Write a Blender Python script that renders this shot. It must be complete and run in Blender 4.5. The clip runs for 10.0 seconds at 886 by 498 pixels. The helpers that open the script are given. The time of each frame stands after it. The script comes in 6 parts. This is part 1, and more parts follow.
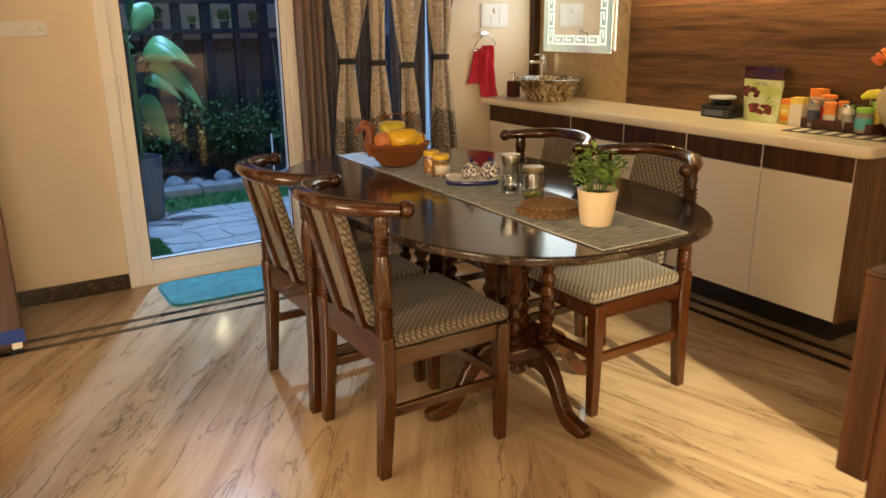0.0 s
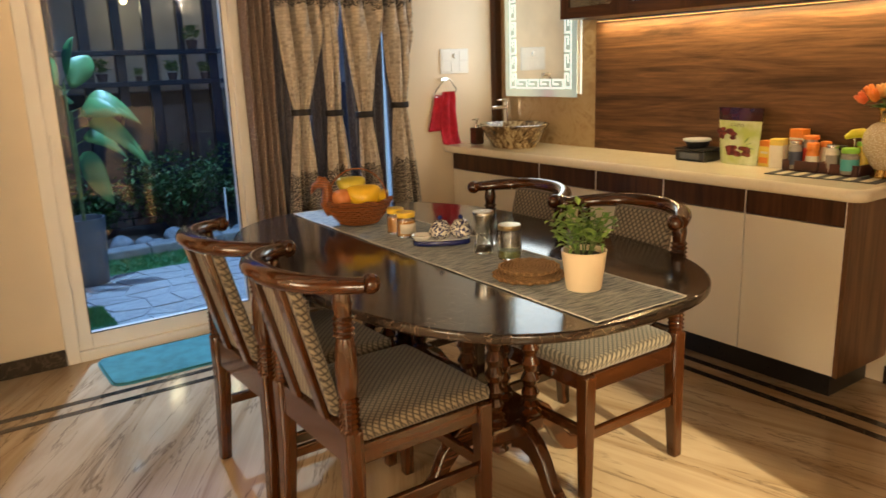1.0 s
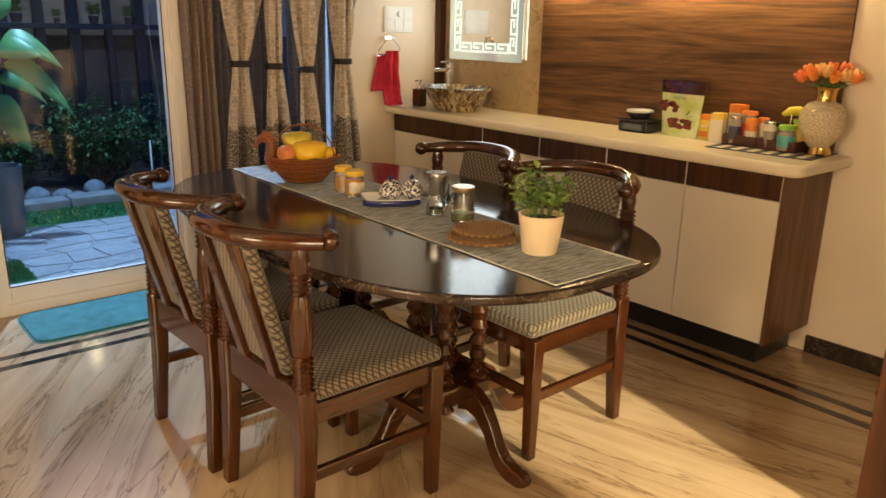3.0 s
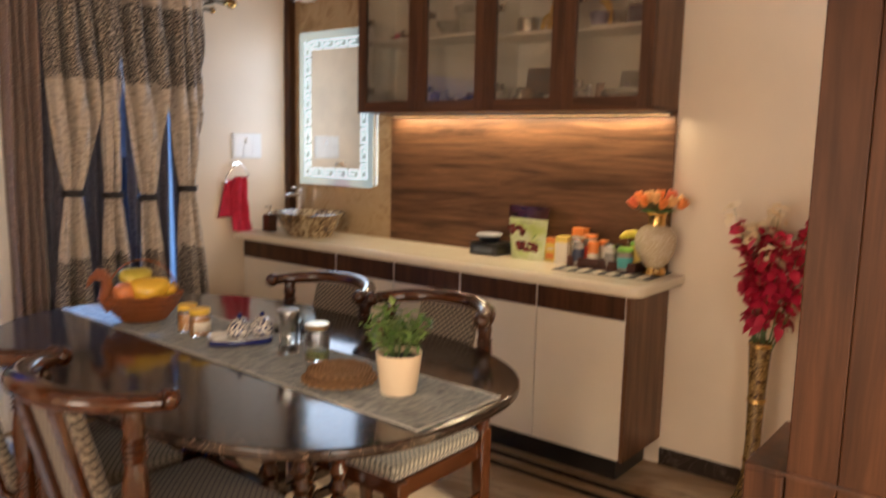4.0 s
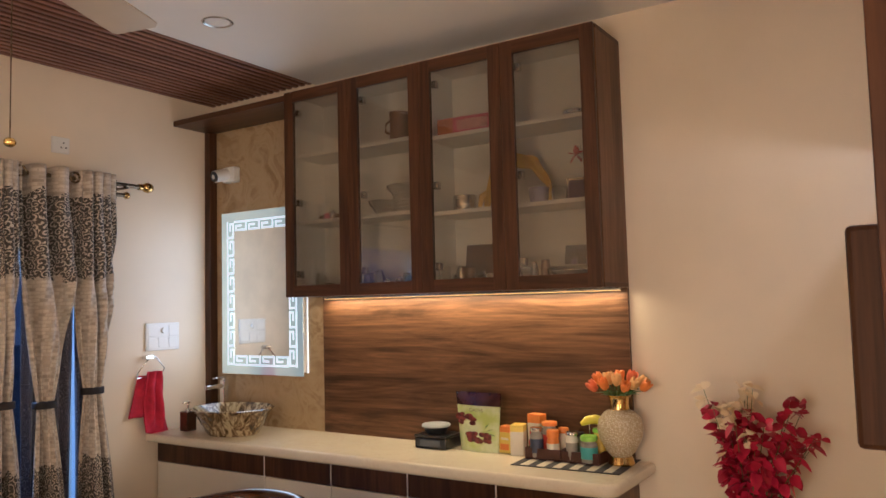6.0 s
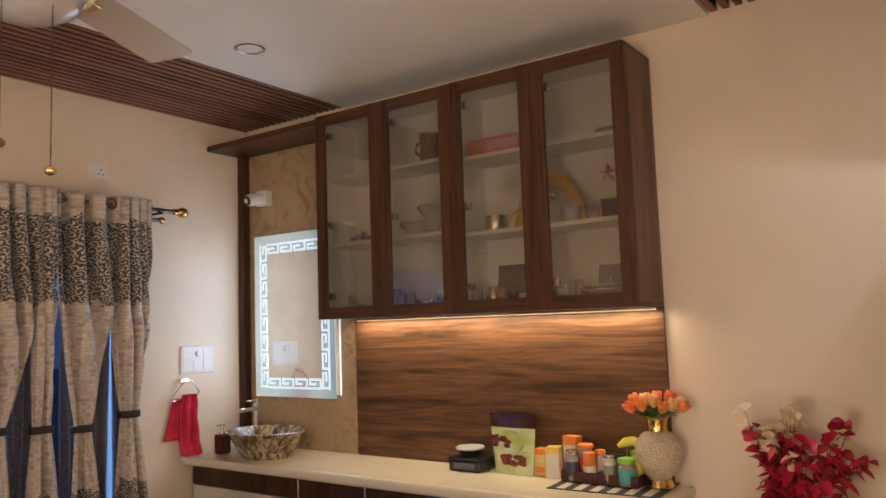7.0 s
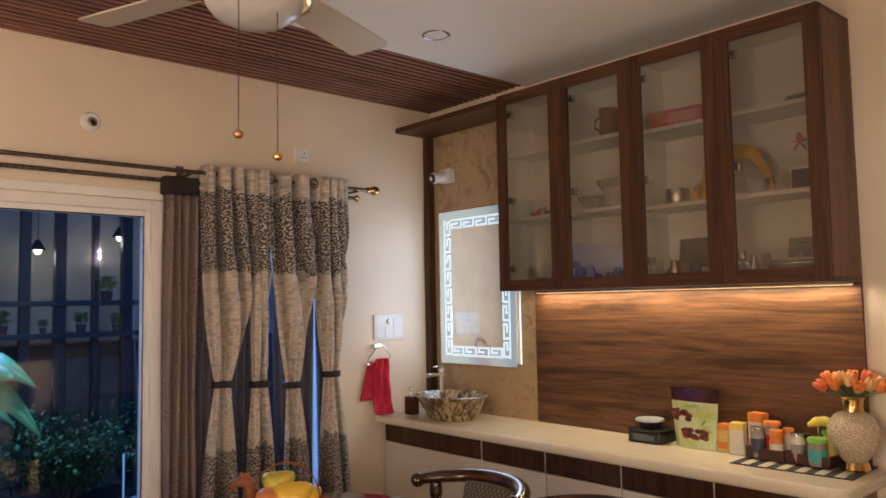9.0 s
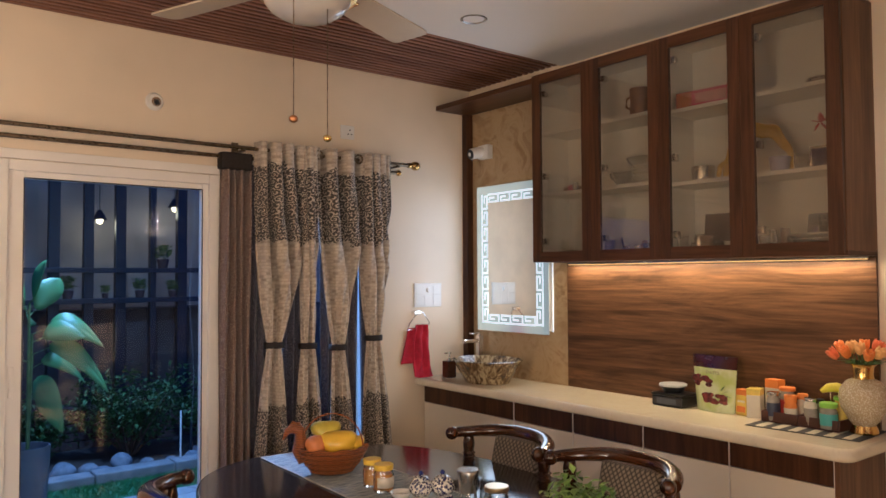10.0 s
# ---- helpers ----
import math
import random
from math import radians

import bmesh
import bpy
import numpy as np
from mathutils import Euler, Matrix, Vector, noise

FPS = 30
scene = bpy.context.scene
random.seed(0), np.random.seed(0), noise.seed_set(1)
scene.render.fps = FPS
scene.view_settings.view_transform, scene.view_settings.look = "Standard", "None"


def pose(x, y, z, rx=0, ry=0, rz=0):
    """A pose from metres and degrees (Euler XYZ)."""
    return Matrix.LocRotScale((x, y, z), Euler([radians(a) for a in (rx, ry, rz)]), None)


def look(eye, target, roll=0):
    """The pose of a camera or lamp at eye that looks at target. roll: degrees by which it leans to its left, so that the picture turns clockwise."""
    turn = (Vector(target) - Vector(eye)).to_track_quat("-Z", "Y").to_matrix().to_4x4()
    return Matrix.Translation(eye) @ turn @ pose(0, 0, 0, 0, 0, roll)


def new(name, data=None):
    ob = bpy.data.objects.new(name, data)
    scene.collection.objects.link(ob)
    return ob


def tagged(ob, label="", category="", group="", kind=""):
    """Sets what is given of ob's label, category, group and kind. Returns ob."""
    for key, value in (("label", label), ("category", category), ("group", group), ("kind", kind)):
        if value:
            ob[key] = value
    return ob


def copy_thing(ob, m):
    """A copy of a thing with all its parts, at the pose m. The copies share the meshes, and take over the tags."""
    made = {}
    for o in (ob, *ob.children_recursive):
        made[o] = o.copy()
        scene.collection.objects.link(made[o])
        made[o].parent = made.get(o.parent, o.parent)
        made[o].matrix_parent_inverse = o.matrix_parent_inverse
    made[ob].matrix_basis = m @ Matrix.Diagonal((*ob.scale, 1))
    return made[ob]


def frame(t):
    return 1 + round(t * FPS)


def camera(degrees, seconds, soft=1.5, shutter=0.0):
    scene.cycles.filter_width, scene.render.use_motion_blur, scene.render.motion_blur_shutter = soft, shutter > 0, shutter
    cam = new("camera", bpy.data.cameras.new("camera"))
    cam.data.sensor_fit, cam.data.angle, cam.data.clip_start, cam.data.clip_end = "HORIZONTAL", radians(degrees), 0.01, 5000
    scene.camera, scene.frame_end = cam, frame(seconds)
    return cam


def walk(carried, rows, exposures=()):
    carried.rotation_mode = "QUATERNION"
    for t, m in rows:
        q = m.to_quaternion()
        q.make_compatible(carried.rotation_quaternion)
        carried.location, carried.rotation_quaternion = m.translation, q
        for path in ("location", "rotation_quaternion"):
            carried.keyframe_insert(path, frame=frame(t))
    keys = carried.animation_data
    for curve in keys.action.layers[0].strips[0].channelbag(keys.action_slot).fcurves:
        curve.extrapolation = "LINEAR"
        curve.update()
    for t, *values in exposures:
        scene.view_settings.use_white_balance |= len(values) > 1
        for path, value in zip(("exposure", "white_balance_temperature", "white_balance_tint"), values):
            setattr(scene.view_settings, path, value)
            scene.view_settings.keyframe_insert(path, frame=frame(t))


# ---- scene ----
cam = camera(60.7, 10.0, 1.5, 0.5)
PATH = [
    (0, (-3.39, -4.235, 1.386), (-2.384, -2.606, 0.807), -0.7),
    (0.5, (-3.321, -4.075, 1.395), (-2.292, -2.445, 0.861), -0.8),
    (1, (-3.256, -3.984, 1.395), (-2.149, -2.388, 0.92), -2.0),
    (1.5, (-3.278, -3.918, 1.382), (-2.073, -2.4, 0.89), -0.9),
    (2, (-3.301, -3.884, 1.373), (-2.095, -2.379, 0.842), 0.6),
    (2.2, (-3.312, -3.877, 1.369), (-2.101, -2.381, 0.825), 1.0),
    (3.3, (-3.316, -3.924, 1.379), (-2.027, -2.5, 0.822), 1.3),
    (3.5, (-3.287, -3.93, 1.391), (-1.949, -2.531, 0.888), 1.1),
    (4, (-3.263, -3.857, 1.436), (-1.71, -2.626, 1.166), 1.3),
    (4.5, (-3.243, -3.778, 1.502), (-1.605, -2.634, 1.413), 0.3),
    (5, (-3.184, -3.694, 1.528), (-1.515, -2.592, 1.559), -0.4),
    (5.5, (-3.098, -3.637, 1.562), (-1.418, -2.556, 1.657), -0.9),
    (6.8, (-3.052, -3.626, 1.562), (-1.41, -2.5, 1.751), -1.97),
    (7, (-3.06, -3.619, 1.566), (-1.432, -2.474, 1.76), -2.0),
    (7.5, (-3.089, -3.608, 1.563), (-1.505, -2.404, 1.766), -1.8),
    (8, (-3.12, -3.589, 1.558), (-1.63, -2.267, 1.741), -1.5),
    (8.5, (-3.139, -3.616, 1.548), (-1.744, -2.192, 1.715), -1.1),
    (9, (-3.168, -3.687, 1.548), (-1.845, -2.194, 1.69), -1.0),
    (9.5, (-3.242, -3.797, 1.539), (-1.97, -2.257, 1.645), -0.7),
    (10, (-3.295, -3.885, 1.529), (-2.057, -2.316, 1.601), -0.3),
]
walk(cam, [(t, look(eye, target, roll)) for t, eye, target, roll in PATH],
     [(0.0, -0.05, 5900, -2), (3.5, -0.05, 5900, -2), (4.0, -0.12, 5000, 7), (5.5, -0.25, 4800, 8), (10.0, -0.27, 4850, 8)])

# ---- world and light ----
world = bpy.data.worlds.new("dusk")
world.use_nodes = True
scene.world = world
world.node_tree.nodes["Background"].inputs[0].default_value = (0.035, 0.14, 0.58, 1)
world.node_tree.nodes["Background"].inputs[1].default_value = 0.9


def area_lamp(name, eye, target, watts, size, colour, size_y=None):
    data = bpy.data.lights.new(name, "AREA")
    data.energy, data.size, data.color = watts, size, colour
    if size_y:
        data.shape, data.size_y = "RECTANGLE", size_y
    ob = new(name, data)
    ob.matrix_world = look(eye, target)
    return ob


def point_lamp(name, at, watts, radius, colour):
    data = bpy.data.lights.new(name, "POINT")
    data.energy, data.shadow_soft_size, data.color = watts, radius, colour
    ob = new(name, data)
    ob.location = at
    return ob


point_lamp("room_lamp", (-3.9, -5.2, 1.25), 186, 0.5, (1.0, 0.76, 0.52))
area_lamp("hall_lamp", (-2.0, -7.2, 2.4), (-1.5, -2.5, 0.0), 720, 0.10, (1.0, 0.76, 0.46))
# hidden wall light as two points, above and below the upper shading board
for sconce_z, sconce_w in ((2.085, 2.0), (2.020, 7.0)):
    point_lamp("sconce_lamp", (-0.90, -3.62, sconce_z), sconce_w, 0.012, (1.0, 0.82, 0.70))
area_lamp("mirror_lamp", (-0.036, -0.44, 1.65), (-1.0, -0.44, 1.65), 4.4, 0.5, (0.95, 0.97, 1.0), 0.8)
# fill without a fixture, added to brighten the left wall and ceiling
point_lamp("west_fill", (-5.1, -2.9, 1.25), 180, 0.50, (1.0, 0.70, 0.43))
area_lamp("patio_lamp", (-1.92, 1.65, 3.22), (-2.1, 0.2, 0.0), 205, 0.12, (0.46, 0.64, 1.0))
for lamp_x, lamp_z in ((-1.28, 2.12), (-0.52, 2.28)):
    point_lamp("garden_lamp_light", (lamp_x, 4.22, lamp_z - 0.07), 5, 0.12, (1.0, 0.70, 0.38))
area_lamp("led_strip_lamp", (-0.062, -1.74, 1.586), (-0.05, -1.74, 0.9), 12, 1.6, (1.0, 0.66, 0.31), 0.02)

# ---- materials ----


def material(name):
    m = bpy.data.materials.new(name)
    m.use_nodes = True
    return m, m.node_tree.nodes, m.node_tree.links, m.node_tree.nodes["Principled BSDF"]


def setv(bsdf, **kw):
    for k, v in kw.items():
        bsdf.inputs[k.replace("_", " ")].default_value = v


def coords(n, l, scale=(1, 1, 1), rot=(0, 0, 0), kind="Object"):
    tc, mp = n.new("ShaderNodeTexCoord"), n.new("ShaderNodeMapping")
    mp.inputs["Scale"].default_value, mp.inputs["Rotation"].default_value = scale, [radians(a) for a in rot]
    l.new(tc.outputs[kind], mp.inputs[0])
    return mp.outputs[0]


def noise_tex(n, l, vec, scale, detail=4, rough=0.55, distort=0.0):
    t = n.new("ShaderNodeTexNoise")
    t.inputs["Scale"].default_value, t.inputs["Detail"].default_value = scale, detail
    t.inputs["Roughness"].default_value, t.inputs["Distortion"].default_value = rough, distort
    l.new(vec, t.inputs["Vector"])
    return t.outputs["Fac"]


def ramp(n, l, fac, stops):
    r = n.new("ShaderNodeValToRGB")
    while len(r.color_ramp.elements) < len(stops):
        r.color_ramp.elements.new(0.5)
    for e, (p, c) in zip(r.color_ramp.elements, stops):
        e.position, e.color = p, (*c, 1) if len(c) == 3 else c
    l.new(fac, r.inputs[0])
    return r.outputs[0]


def mix(n, l, fac, a, b, mode="MIX"):
    m = n.new("ShaderNodeMix")
    m.data_type, m.blend_type = "RGBA", mode
    for sock, val in ((m.inputs[0], fac), (m.inputs[6], a), (m.inputs[7], b)):
        if isinstance(val, (int, float)):
            sock.default_value = val
        elif isinstance(val, tuple):
            sock.default_value = (*val, 1)
        else:
            l.new(val, sock)
    return m.outputs[2]


def maths(n, l, op, a, b=None, c=0.5):
    m = n.new("ShaderNodeMath")
    m.operation = op
    for sock, val in zip(m.inputs, (a, b, c)):
        if val is None:
            continue
        if isinstance(val, (int, float)):
            sock.default_value = val
        else:
            l.new(val, sock)
    return m.outputs[0]


def bump(n, l, bsdf, height, strength=0.2, distance=0.005):
    b = n.new("ShaderNodeBump")
    b.inputs["Strength"].default_value, b.inputs["Distance"].default_value = strength, distance
    l.new(height, b.inputs["Height"])
    l.new(b.outputs[0], bsdf.inputs["Normal"])


def paint(name, colour, rough=0.5, vary=0.12, scale=3.0, metal=0.0, coat=0.0, grain=60, bump_s=0.06):
    """A plain surface with soft mottling and fine grain."""
    m, n, l, b = material(name)
    v = coords(n, l)
    big = noise_tex(n, l, v, scale, 3)
    fine = noise_tex(n, l, v, grain, 3)
    dark = tuple(c * (1 - vary) for c in colour)
    light = tuple(min(1, c * (1 + vary * 0.6)) for c in colour)
    l.new(ramp(n, l, big, [(0.3, dark), (0.7, light)]), b.inputs["Base Color"])
    rr = n.new("ShaderNodeMapRange")
    rr.inputs[3].default_value, rr.inputs[4].default_value = rough * 0.8, min(1, rough * 1.2)
    l.new(fine, rr.inputs[0])
    l.new(rr.outputs[0], b.inputs["Roughness"])
    setv(b, Metallic=metal, Coat_Weight=coat, Coat_Roughness=0.06)
    bump(n, l, b, fine, bump_s, 0.002)
    return m


def wood(name, dark, light, along="x", rough=0.35, coat=0.0, fine=1.0, gloss=0.5, stretch=None, swirl=1.2, grain=0.72):
    """Wood with grain along one axis."""
    m, n, l, b = material(name)
    s = {"x": (0.5, 7, 7), "y": (7, 0.5, 7), "z": (7, 7, 0.5)}[along]
    f = {"x": (3, 70, 70), "y": (70, 3, 70), "z": (70, 70, 3)}[along]
    v, vf = coords(n, l, stretch or s), coords(n, l, f)
    a = noise_tex(n, l, v, 1.4 * fine, 6, 0.6, swirl)
    g = noise_tex(n, l, vf, 1.0, 3, 0.6)
    c1 = ramp(n, l, a, [(0.28, dark), (0.45, tuple((p + q) / 2 for p, q in zip(dark, light))), (0.55, light), (0.72, tuple(p * 0.75 + q * 0.25 for p, q in zip(dark, light)))])
    c2 = ramp(n, l, g, [(0.35, (grain, grain * 0.98, grain * 0.96)), (0.65, (1.08, 1.08, 1.08))])
    l.new(mix(n, l, 1.0, c1, c2, "MULTIPLY"), b.inputs["Base Color"])
    setv(b, Roughness=rough, Coat_Weight=coat, Coat_Roughness=0.07, Specular_IOR_Level=gloss)
    bump(n, l, b, g, 0.08, 0.001)
    return m


def marble(name, base, vein, dark, scale=1.0, rough=0.12, stretch=(1, 1, 1), rot=0, vein_w=0.03, vein_s=1.0, polish=0.0):
    m, n, l, b = material(name)
    v = coords(n, l, tuple(scale * q for q in stretch), (0, 0, rot))
    cloud = noise_tex(n, l, v, 1.3, 6, 0.6, 0.8)
    lines = noise_tex(n, l, v, 2.3 * vein_s, 5, 0.55, 1.5)
    lines = maths(n, l, "ABSOLUTE", maths(n, l, "SUBTRACT", lines, 0.5))
    lines = ramp(n, l, lines, [(0.0, (1, 1, 1)), (vein_w, (0, 0, 0))])
    c = ramp(n, l, cloud, [(0.3, dark), (0.6, base)])
    l.new(mix(n, l, lines, c, vein), b.inputs["Base Color"])
    setv(b, Roughness=rough, Coat_Weight=polish, Coat_Roughness=0.03, Coat_IOR=1.6, Specular_IOR_Level=0.5 + 0.4 * polish)
    return m


def metal(name, colour, rough=0.22):
    return paint(name, colour, rough, 0.08, 8, 1.0, 0, 90, 0.03)


def glass(name, tint=(0.97, 0.99, 0.98), rough=0.0):
    m, n, l, b = material(name)
    setv(b, Base_Color=(*tint, 1), Roughness=rough, IOR=1.45, Transmission_Weight=1.0)
    return m


def pane(name, tint, gloss=0.10, reflect_haze=0.0, fresnel=0.4):
    """Thin flat glass: lets light straight through and mirrors a little."""
    m, n, l, b = material(name)
    out = n["Material Output"]
    tr, gl, fr, mx = (n.new("ShaderNodeBsdfTransparent"), n.new("ShaderNodeBsdfGlossy"), n.new("ShaderNodeFresnel"), n.new("ShaderNodeMixShader"))
    tr.inputs[0].default_value = (*tint, 1)
    gl.inputs["Roughness"].default_value = 0.01
    fr.inputs[0].default_value = 1.5
    l.new(maths(n, l, "ADD", maths(n, l, "MULTIPLY", fr.outputs[0], fresnel), gloss * 0.2), mx.inputs[0])
    first = tr.outputs[0]
    # pale mottled veil in the glass colour, in place of reflected room light
    if reflect_haze:
        di, m2 = n.new("ShaderNodeBsdfDiffuse"), n.new("ShaderNodeMixShader")
        di.inputs[0].default_value = (0.75, 0.75, 0.70, 1)
        vec = coords(n, l, (1, 1, 1))
        l.new(maths(n, l, "MULTIPLY", noise_tex(n, l, vec, 5.0, 3), reflect_haze * 2), m2.inputs[0])
        l.new(tr.outputs[0], m2.inputs[1])
        l.new(di.outputs[0], m2.inputs[2])
        first = m2.outputs[0]
    l.new(first, mx.inputs[1])
    l.new(gl.outputs[0], mx.inputs[2])
    l.new(mx.outputs[0], out.inputs[0])
    return m


def glow(name, colour, strength, metallic=0.0, rough=0.4):
    m, n, l, b = material(name)
    setv(b, Base_Color=(*colour, 1), Emission_Color=(*colour, 1), Emission_Strength=strength, Metallic=metallic, Roughness=rough)
    return m


def lattice(name, plane, cell=0.0150):
    """Woven upholstery: pale cloth with dark crossing lines and a dot in each diamond."""
    m, n, l, b = material(name)
    sep = n.new("ShaderNodeSeparateXYZ")
    l.new(coords(n, l), sep.inputs[0])
    third = maths(n, l, "MULTIPLY", sep.outputs[3 - plane[0] - plane[1]], 0.8)
    u, v = maths(n, l, "ADD", sep.outputs[plane[0]], third), maths(n, l, "ADD", sep.outputs[plane[1]], maths(n, l, "MULTIPLY", third, 0.6))

    def line(op):
        d = maths(n, l, "DIVIDE", maths(n, l, op, u, v), cell * 1.414)
        return maths(n, l, "ABSOLUTE", maths(n, l, "SUBTRACT", maths(n, l, "FRACT", d), 0.5))

    near = maths(n, l, "MINIMUM", line("ADD"), line("SUBTRACT"))
    fine = noise_tex(n, l, coords(n, l, (1, 1, 1)), 420, 2)
    soft = noise_tex(n, l, coords(n, l, (1, 1, 1)), 9, 3)
    c = ramp(n, l, near, [(0.08, (0.03, 0.019, 0.010)), (0.15, (0.15, 0.118, 0.078)), (0.32, (0.22, 0.178, 0.12))])
    c = mix(n, l, 0.35, c, ramp(n, l, fine, [(0.3, (0.5, 0.5, 0.5)), (0.7, (1.1, 1.1, 1.1))]), "MULTIPLY")
    c = mix(n, l, 0.5, c, ramp(n, l, soft, [(0.3, (0.75, 0.75, 0.75)), (0.7, (1, 1, 1))]), "MULTIPLY")
    l.new(c, b.inputs["Base Color"])
    setv(b, Roughness=0.8, Sheen_Weight=0.2)
    bump(n, l, b, near, 0.3, 0.002)
    return m


def veins(n, l, turn):
    """Long straight veins at an angle to the room: colour and thin dark lines."""
    turned = n.new("ShaderNodeMapping")
    turned.inputs["Scale"].default_value = (1, 0.11, 1)
    l.new(coords(n, l, (1, 1, 1), (0, 0, turn)), turned.inputs[0])
    v = turned.outputs[0]
    bands = noise_tex(n, l, v, 4.2, 8, 0.66, 0.7)
    thin = noise_tex(n, l, v, 9.5, 7, 0.58, 0.6)
    thin = ramp(n, l, maths(n, l, "ABSOLUTE", maths(n, l, "SUBTRACT", thin, 0.5)), [(0.0, (1, 1, 1)), (0.006, (0.7, 0.7, 0.7)), (0.016, (0, 0, 0))])
    c = ramp(n, l, bands, [(0.26, (0.20, 0.118, 0.058)), (0.40, (0.36, 0.25, 0.142)), (0.56, (0.52, 0.40, 0.262)), (0.74, (0.35, 0.235, 0.132))])
    gate = ramp(n, l, noise_tex(n, l, v, 2.0, 3), [(0.40, (0, 0, 0)), (0.5, (1, 1, 1))])
    return mix(n, l, maths(n, l, "MULTIPLY", maths(n, l, "MULTIPLY", thin, gate), 0.60), c, (0.10, 0.058, 0.033))


def floor_marble():
    """Polished beige marble with long brown veins, laid in two directions."""
    m, n, l, b = material("floor_marble")
    sep = n.new("ShaderNodeSeparateXYZ")
    l.new(coords(n, l), sep.inputs[0])
    side = maths(n, l, "GREATER_THAN", sep.outputs[0], -1.93)
    c = mix(n, l, side, veins(n, l, 34), veins(n, l, -14))
    big = noise_tex(n, l, coords(n, l), 0.9, 3)
    c = mix(n, l, 1.0, c, ramp(n, l, big, [(0.35, (0.78, 0.74, 0.68)), (0.65, (1.10, 1.10, 1.08))]), "MULTIPLY")
    l.new(c, b.inputs["Base Color"])
    smear = noise_tex(n, l, coords(n, l), 2.5, 5)
    rr = n.new("ShaderNodeMapRange")
    rr.inputs[3].default_value, rr.inputs[4].default_value = 0.06, 0.15
    l.new(smear, rr.inputs[0])
    l.new(rr.outputs[0], b.inputs["Roughness"])
    return m


def curtain_cloth():
    """Beige jacquard: small brick weave in the middle, dark scroll bands above and below."""
    m, n, l, b = material("curtain_jacquard")
    v = coords(n, l, kind="UV")
    sep = n.new("ShaderNodeSeparateXYZ")
    l.new(v, sep.inputs[0])
    z = sep.outputs[1]
    edge = maths(n, l, "MULTIPLY", maths(n, l, "SUBTRACT", noise_tex(n, l, v, 9, 3), 0.5), 0.16)
    ze = maths(n, l, "ADD", z, edge)
    top = maths(n, l, "MULTIPLY", maths(n, l, "GREATER_THAN", ze, 1.72), maths(n, l, "LESS_THAN", ze, 2.13))
    low = maths(n, l, "LESS_THAN", ze, 0.84)
    band = maths(n, l, "MAXIMUM", top, low)
    vor = n.new("ShaderNodeTexVoronoi")
    vor.inputs["Scale"].default_value, vor.inputs["Randomness"].default_value = 33, 0.75
    l.new(v, vor.inputs["Vector"])
    off = n.new("ShaderNodeVectorMath")
    off.operation = "SUBTRACT"
    l.new(v, off.inputs[0])
    l.new(vor.outputs["Position"], off.inputs[1])
    arm = n.new("ShaderNodeSeparateXYZ")
    l.new(off.outputs[0], arm.inputs[0])
    angle = maths(n, l, "ARCTAN2", arm.outputs[1], arm.outputs[0])
    coil = maths(n, l, "ADD", maths(n, l, "MULTIPLY", vor.outputs["Distance"], 15.0), angle)
    rings = maths(n, l, "SINE", maths(n, l, "ADD", coil, maths(n, l, "MULTIPLY", noise_tex(n, l, v, 30, 2), 2.5)))
    scroll = ramp(n, l, maths(n, l, "MULTIPLY_ADD", rings, 0.5), [(0.20, (0, 0, 0)), (0.31, (1, 1, 1))])
    scroll = maths(n, l, "MULTIPLY", scroll, band)
    br = n.new("ShaderNodeTexBrick")
    br.inputs["Scale"].default_value, br.inputs["Bias"].default_value, br.inputs["Row Height"].default_value = 13, -0.42, 0.22
    br.inputs["Color1"].default_value, br.inputs["Color2"].default_value = (0.61, 0.53, 0.425, 1), (0.15, 0.105, 0.075, 1)
    br.inputs["Mortar"].default_value, br.inputs["Mortar Size"].default_value = (0.50, 0.42, 0.32, 1), 0.03
    l.new(v, br.inputs["Vector"])
    c = mix(n, l, maths(n, l, "MULTIPLY", scroll, 0.92), br.outputs["Color"], (0.022, 0.017, 0.015))
    c = mix(n, l, 0.5, c, ramp(n, l, noise_tex(n, l, v, 160, 2), [(0.3, (0.8, 0.8, 0.8)), (0.7, (1.1, 1.1, 1.1))]), "MULTIPLY")
    l.new(c, b.inputs["Base Color"])
    setv(b, Roughness=0.75, Sheen_Weight=0.25)
    bump(n, l, b, rings, 0.12, 0.002)
    return m


def paisley(name, ground, figure, see=0.0):
    m, n, l, b = material(name)
    v = coords(n, l)
    vor = n.new("ShaderNodeTexVoronoi")
    vor.inputs["Scale"].default_value = 38
    l.new(v, vor.inputs["Vector"])
    r = maths(n, l, "SINE", maths(n, l, "ADD", maths(n, l, "MULTIPLY", vor.outputs["Distance"], 24.0), maths(n, l, "MULTIPLY", noise_tex(n, l, v, 55, 2), 7.0)))
    f = ramp(n, l, r, [(0.55, (0, 0, 0)), (0.7, (1, 1, 1))])
    l.new(mix(n, l, f, ground, figure), b.inputs["Base Color"])
    setv(b, Roughness=0.6, Sheen_Weight=0.3, Alpha=1 - see)
    return m


def leaf_cloth(name, dark, light, rough=0.4):
    """Leaves: two greens that change from leaf to leaf."""
    m, n, l, b = material(name)
    g = n.new("ShaderNodeNewGeometry")
    l.new(ramp(n, l, g.outputs["Random Per Island"], [(0.0, dark), (1.0, light)]), b.inputs["Base Color"])
    setv(b, Roughness=rough, Transmission_Weight=0.0)
    return m


